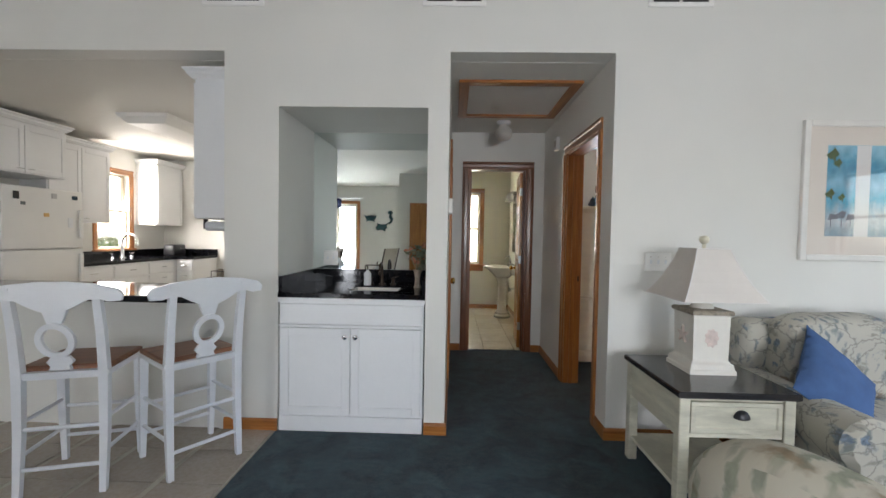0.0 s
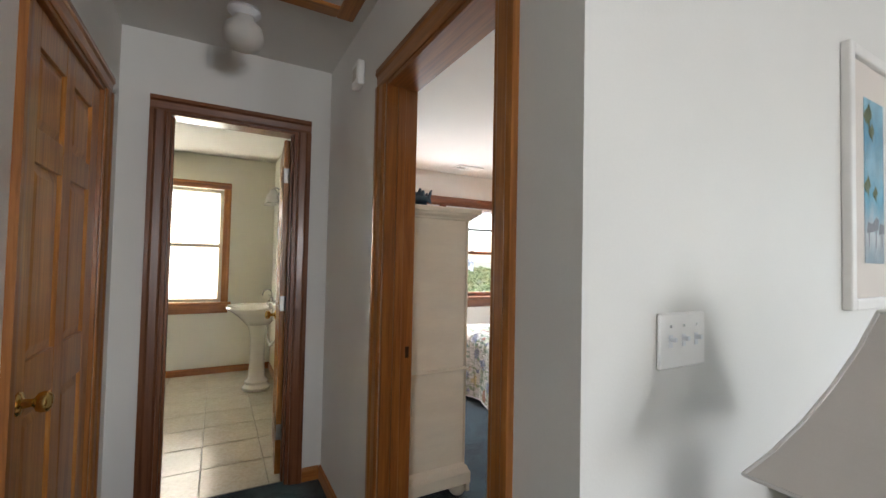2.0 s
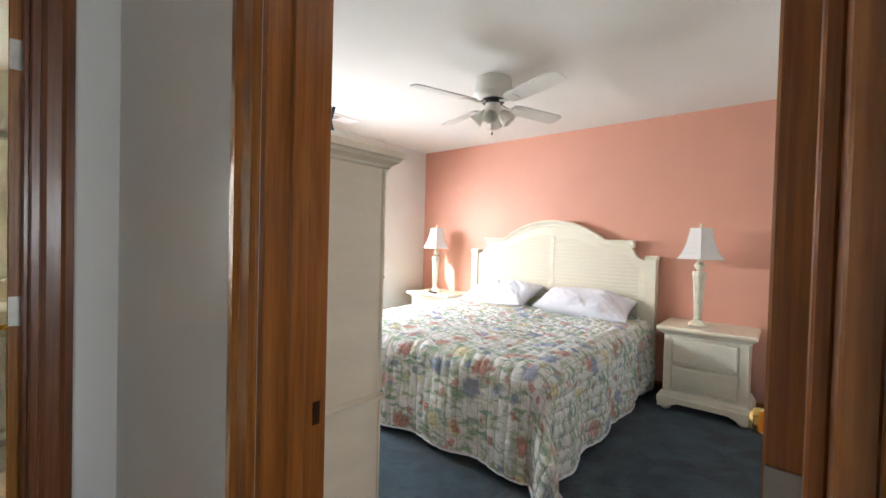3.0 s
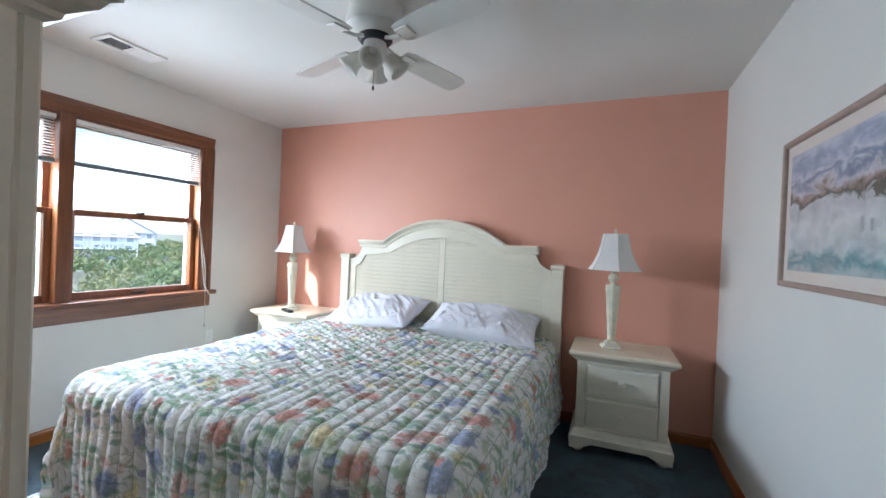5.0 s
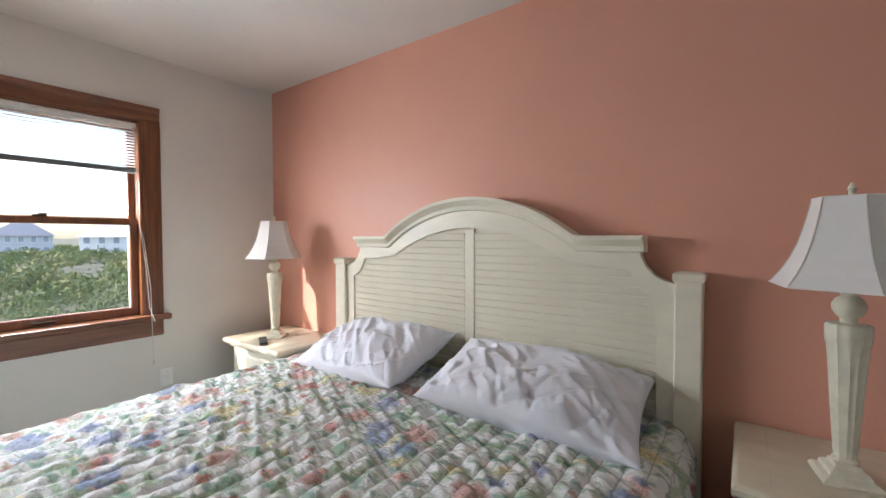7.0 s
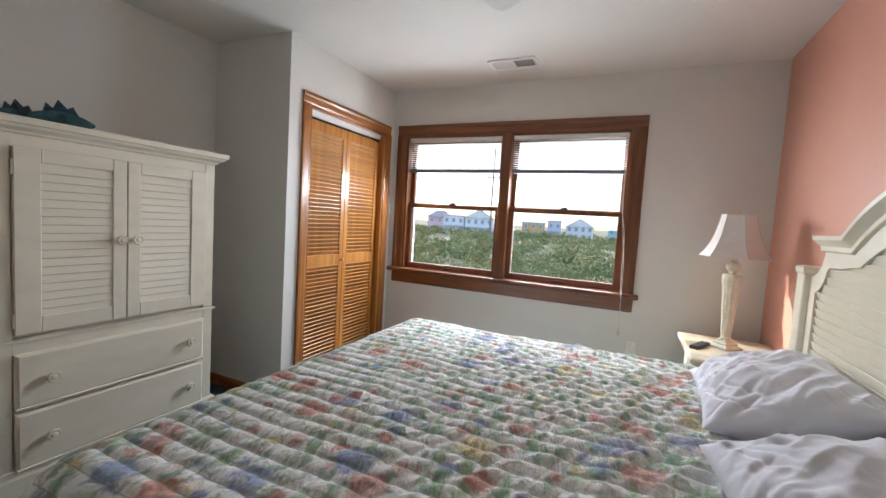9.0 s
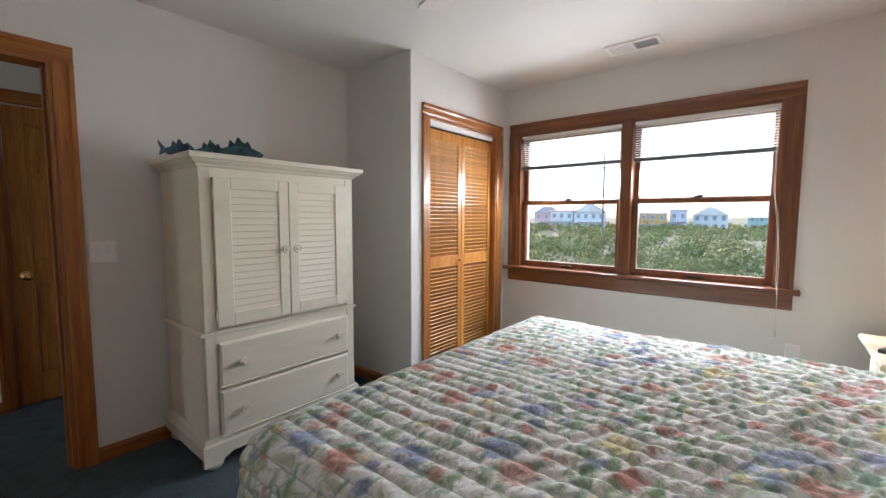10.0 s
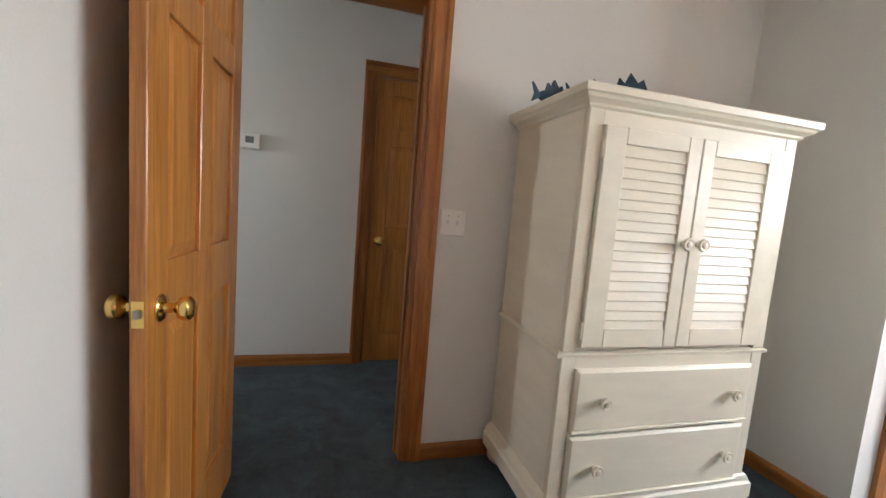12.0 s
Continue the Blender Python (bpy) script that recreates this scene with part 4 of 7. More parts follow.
def wall_grille(cx, label):
    g = thing("wall_vent", (cx, 3.05, 2.735), label, "vent", group="wall vents")
    w, h = 0.20, 0.30
    bm = bmesh.new()
    box(bm, -w, w, -0.012, 0.0, 0.0, 0.03, bev=0.004)
    box(bm, -w, w, -0.012, 0.0, h - 0.03, h, bev=0.004)
    box(bm, -w, -w + 0.03, -0.012, 0.0, 0.03, h - 0.03)
    box(bm, w - 0.03, w, -0.012, 0.0, 0.03, h - 0.03)
    box(bm, -0.008, 0.008, -0.011, 0.0, 0.03, h - 0.03)
    part("frame", bm, "white_plastic", g)
    # near-black sheet painted as the shade inside the duct
    part("backing", B(-w + 0.03, w - 0.03, -0.003, -0.001, 0.03, h - 0.03), "duct_shade", g)
    for i in range(9):
        z = 0.045 + i * 0.026
        part("slat", B(-w + 0.03, w - 0.03, -0.010, -0.004, z, z + 0.006), "white_plastic", g)


wall_grille(0.267, "white wall vent grille high over the hall")
wall_grille(-1.14, "white wall vent grille high over the bar")
wall_grille(1.67, "white wall vent grille high over the sofa")

# ---- bedroom ----


def armoire():
    a = thing("armoire", (1.445, 4.972, 0), "cream painted two-door louvred armoire with two drawers", "armoire")
    hw, d = 0.462, 0.525
    bm = bmesh.new()
    box(bm, 0.0, d - 0.02, -hw, hw, 0.17, 0.70, bev=0.003)
    box(bm, 0.0, d - 0.025, -hw, hw, 0.70, 1.56, bev=0.003)
    part("body", bm, "cream_lacquer", a)
    bm = bmesh.new()
    for s in (-1, 1):
        box(bm, d - 0.025, d - 0.004, s * hw, s * hw - s * 0.058, 0.715, 1.56, bev=0.004)
        box(bm, d - 0.02, d - 0.004, s * hw, s * hw - s * 0.058, 0.17, 0.70, bev=0.004)
    box(bm, d - 0.025, d - 0.006, -hw + 0.058, hw - 0.058, 1.494, 1.555)
    box(bm, d - 0.02, d - 0.006, -hw + 0.058, hw - 0.058, 0.655, 0.70)
    box(bm, d - 0.02, d - 0.008, -hw + 0.058, hw - 0.058, 0.405, 0.42)
    part("face_frame", bm, "cream_lacquer", a)
    bm = bmesh.new()
    rings = []
    for z, o in ((1.540, 0.0), (1.546, 0.010), (1.553, 0.012), (1.558, 0.020), (1.566, 0.034), (1.576, 0.040), (1.580, 0.050), (1.602, 0.052), (1.606, 0.048)):
        rings.append(rect(0.0, d - 0.004 + o, -hw - o, hw + o, z))
    loft(bm, rings)
    part("cornice", bm, "cream_lacquer", a, "moulded cornice")
    bm = bmesh.new()
    loft(bm, [rect(0.0, d - 0.02 + o, -hw - o, hw + o, z) for z, o in ((0.690, 0.0), (0.697, 0.018), (0.708, 0.02), (0.716, 0.006))])
    part("waist_moulding", bm, "cream_lacquer", a)
    bm = bmesh.new()
    loft(bm, [rect(0.0, d - 0.02 + o, -hw - o, hw + o, z) for z, o in ((0.075, 0.034), (0.135, 0.034), (0.145, 0.026), (0.165, 0.020), (0.18, 0.002))])
    part("plinth", bm, "cream_lacquer", a)
    for y in (-hw + 0.03, hw - 0.03):
        for x in (0.04, d - 0.035):
            bm = bmesh.new()
            lathe(bm, [(0.030, 0.0), (0.046, 0.018), (0.050, 0.035), (0.042, 0.055), (0.034, 0.062), (0.04, 0.076)], 18, (x, y, 0))
            part("foot", bm, "cream_lacquer", a, "turned bun foot", True)
    for s in (-1, 1):
        bm = bmesh.new()
        pts = [(s * (hw + 0.03), 0.08), (s * (hw + 0.03), 0.03), (s * (hw - 0.02), 0.035), (s * (hw - 0.09), 0.06), (s * (hw - 0.12), 0.08)]
        prism(bm, pts, 0, d - 0.01, d + 0.01)
        part("bracket", bm, "cream_lacquer", a)
    bmk = bmesh.new()
    lathe(bmk, [(0.010, 0.0), (0.010, 0.014), (0.020, 0.018), (0.024, 0.026), (0.021, 0.033), (0.012, 0.031), (0.010, 0.036), (0.002, 0.038)], 18)
    bmesh.ops.rotate(bmk, verts=bmk.verts, matrix=Matrix.Rotation(radians(90), 3, "Y"))
    kn = mesh_of(bmk, "knob", "cream_lacquer", True)
    # louvred doors
    w, z0, z1 = 0.400, 0.735, 1.492
    sb = bmesh.new()
    box(sb, -0.0035, 0.0035, -0.1295, 0.1295, -0.0250, 0.0250, bev=0.002)
    sm = mesh_of(sb, "slat", "cream_lacquer")
    for s in (-1, 1):
        y0, y1 = (-0.402, -0.002) if s < 0 else (0.002, 0.402)
        bm = bmesh.new()
        sa, sb2 = (0.085, 0.058) if s < 0 else (0.058, 0.085)
        box(bm, 0, 0.022, y0, y0 + sa, z0, z1, bev=0.003)
        box(bm, 0, 0.022, y1 - sb2, y1, z0, z1, bev=0.003)
        box(bm, 0.0004, 0.0216, y0 + sa, y1 - sb2, z0, z0 + 0.068, bev=0.002)
        box(bm, 0.0004, 0.0216, y0 + sa, y1 - sb2, z1 - 0.055, z1, bev=0.002)
        leaf = part("cabinet_door", bm, "cream_lacquer", a, "louvred cabinet door", loc=(d - 0.010, 0, 0))
        k = 18
        for i in range(k):
            piece("slat", sm, leaf, (0.010, (y0 + sa + y1 - sb2) / 2, z0 + 0.068 + (i + 0.5) * (z1 - z0 - 0.123) / k), (0, -13, 0))
        piece("knob", kn, leaf, (0.022, -0.034 if s < 0 else 0.034, 1.118))
        for z in (z0 + 0.06, z1 - 0.08):
            yy = -0.404 if s < 0 else 0.404
            part("hinge", B(0.0, 0.02, yy - 0.004, yy + 0.004, z - 0.03, z + 0.03, bev=0.002), "cream_lacquer", leaf)
    for z0, z1 in ((0.425, 0.655), (0.165, 0.405)):
        bm = bmesh.new()
        loft(bm, [[(x, y, z) for y, z in ((-0.402 + o, z0 + o), (0.402 - o, z0 + o), (0.402 - o, z1 - o), (-0.402 + o, z1 - o))] for x, o in ((0.0, 0.0), (0.012, 0.0), (0.016, 0.006), (0.020, 0.012))])
        box(bm, 0.010, 0.026, -0.402, 0.402, z0 - 0.004, z0 + 0.006, bev=0.002)
        dr = part("drawer", bm, "cream_lacquer", a, "cream drawer front", loc=(d - 0.008, 0, 0))
        for y in (-0.29, 0.31):
            piece("knob", kn, dr, (0.020, y, (z0 + z1) / 2))


armoire()


def fish(x, y, rz, s, mat, label):
    """A small painted wooden fish with jagged fins, lying on the armoire."""
    f = thing("fish_figurine", (x, y, 1.606), label, "figurine", rz, "carved fish")
    bm = bmesh.new()
    rings = []
    for i in range(9):
        t = i / 8
        r = 0.038 * s * (math.sin(math.pi * min(1, t * 0.92 + 0.06)) ** 0.7)
        rings.append([((t - 0.5) * 0.20 * s, 0.45 * r * math.cos(k * math.pi / 5), 0.038 * s + r * math.sin(k * math.pi / 5)) for k in range(10)])
    loft(bm, rings)
    part("body", bm, mat, f, smooth=True)
    for nm, pts in (("dorsal_fin", [(-0.06, 0.06), (-0.05, 0.10), (-0.03, 0.082), (-0.015, 0.118), (0.012, 0.088), (0.03, 0.10), (0.05, 0.06)]),
                    ("tail_fin", [(-0.085, 0.038), (-0.135, 0.09), (-0.118, 0.045), (-0.13, 0.006), (-0.09, 0.028)])):
        bm = bmesh.new()
        prism(bm, [(p * s, q * s) for p, q in pts], 1, -0.006, 0.006)
        part(nm, bm, "fish_blue", f)


fish(1.66, 4.55, 100, 0.85, "fish_blue", "dark blue painted wooden fish on the armoire")
fish(1.73, 4.68, 82, 0.9, "fish_teal", "teal painted wooden fish with jagged fins on the armoire")
fish(1.78, 4.81, 75, 1.15, "fish_teal", "large teal painted wooden fish on the armoire")


def uv_grid(name, fn, nu, nv, mat, close=False, thick=0.0):
    """A cloth sheet: fn(i, j) gives its place and its metres on the cloth."""
    vs, uvs = [], []
    for j in range(nv + 1):
        for i in range(nu + 1):
            p, t = fn(i / nu, j / nv)
            vs.append(p)
            uvs.append(t)
    fs = [(j * (nu + 1) + i, j * (nu + 1) + i + 1, (j + 1) * (nu + 1) + i + 1, (j + 1) * (nu + 1) + i) for j in range(nv) for i in range(nu)]
    me = bpy.data.meshes.new(name)
    me.from_pydata(vs, [], fs)
    lay = me.uv_layers.new(name="UVMap")
    idx = np.empty(len(me.loops), dtype=np.int32)
    me.loops.foreach_get("vertex_index", idx)
    lay.data.foreach_set("uv", np.array(uvs, dtype=np.float32)[idx].ravel())
    me.materials.append(M[mat])
    me.shade_smooth()
    ob = new(name, me)
    if thick:
        md = ob.modifiers.new("thickness", "SOLIDIFY")
        md.thickness, md.offset = thick, -1
    return ob


# bed: local x runs from headboard (0) to foot, in world minus x
BX0, BX1, BY0, BY1, BZ = 2.865, 4.93, 4.285, 6.275, 0.632


def quilt_fn(u, v):
    hang = 0.585
    s = (u - 0.5) * (BY1 - BY0 + 2 * hang)
    t = v * (BX1 - BX0 + hang)
    half = (BY1 - BY0) / 2
    ay = max(0.0, abs(s) - half + 0.07)
    ax = max(0.0, t - (BX1 - BX0) + 0.07)
    sy = 1 if s >= 0 else -1
    sw = s + 0.006 * noise.noise((t * 2.3, s * 2.0, 3.0))
    chan = abs(math.sin(math.pi * sw / 0.068))
    ridge = noise.noise((t * 19.0 + s * 12.0, s * 3.0 - t * 1.5, 0.3)) + 0.6 * noise.noise((t * 38.0 + s * 20.0, s * 6.0, 6.3))
    crumple = 0.30 + 0.70 * min(1.0, max(0.0, (2.0 - t) / 1.1))
    puff = chan ** 0.5 * 0.011 + 0.0150 * crumple * ridge * (0.35 + 0.65 * chan ** 0.5)
    puck = noise.noise((t * 9.0, s * 5.0, 4.0)) * 0.006 + noise.noise((t * 2.0, s * 1.6, 9.0)) * 0.012
    near_pillow = max(0.0, 1 - t / 0.75)
    puck += near_pillow * noise.noise((t * 22.0, s * 9.0, 7.0)) * 0.010

    def over(a):
        r = 0.13
        if a < r * 1.5708:
            return r * math.sin(a / r), r * (1 - math.cos(a / r))
        return r, r + (a - r * 1.5708)
    h = math.hypot(ax, ay)
    out, drop = over(h) if h > 0 else (0.0, 0.0)
    lim = BZ - 0.035
    ex = max(0.0, drop - lim)
    drop = min(drop, lim)
    x = BX1 - min(t, BX1 - BX0 - 0.07)
    y = (BY0 + BY1) / 2 + sy * min(abs(s), half - 0.07)
    fold = 0.0
    k = min(1.0, drop / 0.4)
    if h > 0:
        ca, sa = ax / h, ay / h
        fold = k * (0.022 * math.sin(s * 13 if ax >= ay else t * 11) + 0.03 * noise.noise((s * 3.1, t * 2.7, 2.0)))
        fold += k * k * (0.13 * k * (2 * ca * sa) ** 3 * (1 if sy < 0 else 0.5))
        o = out - 0.035 * min(1.0, h / 0.22) + fold + ex * 0.5 + puff * min(1, h / 0.1) + 0.015 * k
        x -= ca * o
        y += sy * sa * o
        z = BZ - drop + (puff + puck) * max(0.0, 1 - h / 0.12)
        if ex > 0:
            z = BZ - lim + 0.004 * (1 + noise.noise((s * 9, t * 9, 1)))
        elif drop > 0.35:
            z += 0.018 * noise.noise((s * 4.0, t * 4.0, 5.0)) * (0.3 + ca * 0.5)
    else:
        z = BZ + puff + puck
    if t < 0.62:
        z += 0.012 * math.sin(math.pi * t / 0.62)
    return (x, y, max(z, 0.008)), (t, sw)


q = uv_grid("bedspread", quilt_fn, 520, 400, "quilt_print_shade", thick=0.012)
edge_pts = [quilt_fn(0.0, k / 60)[0] for k in range(61)] + [quilt_fn(k / 120, 1.0)[0] for k in range(1, 121)] + [quilt_fn(1.0, 1 - k / 60)[0] for k in range(1, 61)]
bm = bmesh.new()
tube(bm, edge_pts, 0.006, 6)
part("binding", bm, "pillow_white", q, "white hem binding")
tagged(q, "quilted floral bedspread in white, coral, blue and green", "bedspread")

bed = thing("bed", (4.95, 5.233, 0), "cream painted king bed with an arched louvred headboard", "bed")
part("mattress", B(-2.02, -0.06, -0.90, 0.90, 0.30, 0.585, bev=0.05, seg=3), "pillow_white", bed, "white mattress", True)
part("box_spring", B(-2.02, -0.06, -0.90, 0.90, 0.12, 0.30, bev=0.02), "curtain_cream", bed)
for x in (-1.9, -0.2):
    for y in (-0.8, 0.8):
        bm = bmesh.new()
        rod(bm, (x, y, 0), (x, y, 0.12), 0.03, 0.035, 12)
        part("leg", bm, "dark_metal", bed)


def arch(h0, y0, apex, k=16):
    r = (y0 * y0 + (apex - h0) ** 2) / (2 * (apex - h0))
    return [(y, apex - r + math.sqrt(r * r - y * y)) for y in [y0 - y0 * i / k for i in range(k + 1)]]


def mirrored(half):
    return half + [(-a, b) for a, b in reversed(half) if a > 1e-6]


outer = mirrored([(0.912, 0.40), (0.912, 1.155), (0.885, 1.160), (0.845, 1.178), (0.812, 1.212), (0.792, 1.255), (0.785, 1.30), (0.70, 1.31), (0.60, 1.31)] + arch(1.31, 0.53, 1.50))
inner = mirrored([(0.852, 0.62), (0.852, 1.09), (0.835, 1.098), (0.80, 1.118), (0.775, 1.15), (0.758, 1.19), (0.74, 1.205), (0.64, 1.21), (0.56, 1.22)] + arch(1.225, 0.50, 1.376))
bm = bmesh.new()
rows = []
for xx, line in ((-0.022, outer), (-0.022, inner), (0.0, inner), (0.012, outer)):
    rows.append([bm.verts.new((xx, y, z)) for y, z in line])
for a, b in ((0, 1), (1, 2), (3, 0)):
    for i in range(len(outer) - 1):
        bm.faces.new((rows[a][i], rows[a][i + 1], rows[b][i + 1], rows[b][i]))
hb = part("headboard", bm, "cream_lacquer", bed, "cream headboard with louvred panels under a moulded arch")
bm = bmesh.new()
prism(bm, outer, 0, 0.004, 0.026)
part("back_panel", bm, "cream_lacquer", hb)
part("centre_stile", B(-0.014, 0.004, -0.028, 0.028, 0.45, 1.37, bev=0.003), "cream_lacquer", hb)
bm = bmesh.new()
prism(bm, [(y, z) for y, z in inner], 0, 0.001, 0.0035)
part("panel_gap", bm, "cream_lacquer", hb)


def inner_half(z):
    best = 0.0
    pts = [p for p in inner if p[0] >= 0]
    for (ya, za), (yb, zb) in zip(pts, pts[1:]):
        if min(za, zb) <= z <= max(za, zb) and abs(zb - za) > 1e-9:
            best = max(best, ya + (yb - ya) * (z - za) / (zb - za))
    return best if z > 0.62 else 0.852


z = 0.645
while z < 1.36:
    w = max(inner_half(z - 0.018), inner_half(z)) + 0.010
    if w > 0.07:
        for s in (-1, 1):
            bm = bmesh.new()
            a, b = sorted((s * 0.029, s * w))
            box(bm, -0.003, 0.003, a, b, -0.0195, 0.0195, bev=0.0015)
            part("slat", bm, "cream_lacquer", hb, loc=(-0.008, 0, z), rot=(0, -16, 0))
    z += 0.036
for s in (-1, 1):
    bm = bmesh.new()
    box(bm, -0.045, 0.045, s * 0.912, s * 1.0, 0.0, 1.165, bev=0.004)
    po = part("post", bm, "cream_lacquer", bed, "square bedpost")
    bm = bmesh.new()
    loft(bm, [rect(-0.045 - o, 0.045 + o, s * 0.956 - 0.044 - o, s * 0.956 + 0.044 + o, zz) for zz, o in ((1.160, 0.0), (1.170, 0.006), (1.190, 0.008), (1.196, 0.004), (1.200, -0.01))])
    part("cap", bm, "cream_lacquer", po, "moulded post cap")
# arched cornice
path = [(0.806, 1.335), (0.70, 1.335), (0.545, 1.335)] + arch(1.345, 0.53, 1.527, 20)
path = mirrored(path)
bm = bmesh.new()
rings = []
for i, (y, zt) in enumerate(path):
    e = 0.012 if i in (0, len(path) - 1) else 0.0
    rings.append([(-0.024, y, zt - 0.066), (-0.034, y, zt - 0.060), (-0.036, y, zt - 0.042), (-0.052, y, zt - 0.028), (-0.066, y, zt - 0.016), (-0.068, y, zt), (0.035, y, zt), (0.035, y, zt - 0.066)])
loft(bm, rings)
part("cornice", bm, "cream_lacquer", hb, "arched moulded top rail", True)


def pillow(loc, rot, L, W, H, seed, label):
    me_fs = []
    n1, n2 = 130, 90
    vs = []
    for side in (1, -1):
        for j in range(n2 + 1):
            for i in range(n1 + 1):
                a, b = 2 * i / n1 - 1, 2 * j / n2 - 1
                ex, ey = 1 - abs(a) ** 2.6, 1 - abs(b) ** 2.4
                h = H / 2 * (max(0, ex) ** 0.55) * (max(0, ey) ** 0.55)
                px = a * L / 2 * (1 - 0.06 * (1 - abs(b) ** 2) * abs(a) ** 3)
                py = b * W / 2 * (1 - 0.07 * (1 - abs(a) ** 2) * abs(b) ** 3)
                edge = min(1.0, max(0, ex) * 3) * min(1.0, max(0, ey) * 3)
                wr = noise.noise((a * 2.2 + seed, b * 2.0, seed)) * 0.024 + abs(noise.noise((a * 4.5 + b * 3 + seed, b * 1.4 - a * 0.6, seed + 3))) * -0.030
                wr += noise.noise((a * 8, b * 5, seed + 8)) * 0.003 - 0.006 * abs(noise.noise((a * 6.0 + b * 2.0, b * 2.2 + seed, seed + 13)))
                wr -= max(0.0, 0.14 - abs(noise.noise((a * 3.2 - b * 2.2 + seed, b * 1.2 + a * 0.8, seed + 21)))) * 0.07 * abs(b + 0.2)
                hem = min(1.0, max(0.0, (b + 0.15) / 0.7))
                gather = abs(noise.noise((a * 6.5 + 1.6 * b + seed, b * 1.5 - a * 0.4, seed + 31)))
                wr += hem * (0.004 - 0.020 * max(0.0, 0.30 - gather))
                cross = abs(noise.noise((a * 3.0 - 2.5 * b + seed, b * 4.2 + a * 1.3, seed + 43)))
                wr -= 0.008 * max(0.0, 0.16 - cross)
                vs.append((px, py, side * h + wr * edge * (1 if side > 0 else 0.5)))
    k = (n1 + 1) * (n2 + 1)
    for s in (0, 1):
        for j in range(n2):
            for i in range(n1):
                q0 = s * k + j * (n1 + 1) + i
                f = (q0, q0 + 1, q0 + n1 + 2, q0 + n1 + 1)
                me_fs.append(f if s == 0 else tuple(reversed(f)))
    bm = bmesh.new()
    bv = [bm.verts.new(p) for p in vs]
    for f in me_fs:
        bm.faces.new([bv[i] for i in f])
    bmesh.ops.remove_doubles(bm, verts=bm.verts, dist=0.0008)
    ob = solo("pillow", bm, "pillow_white", label, "pillow", smooth=True, group="bed pillows")
    ob.matrix_basis = pose(*loc, *rot)
    return ob


pillow((4.71, 5.70, 0.742), (-17, 3, 86), 0.78, 0.50, 0.24, 1.7, "rumpled white cotton pillow against the headboard")
pillow((4.69, 4.775, 0.740), (-15, -4, 95), 0.82, 0.50, 0.24, 5.2, "wrinkled white cotton pillow against the headboard")


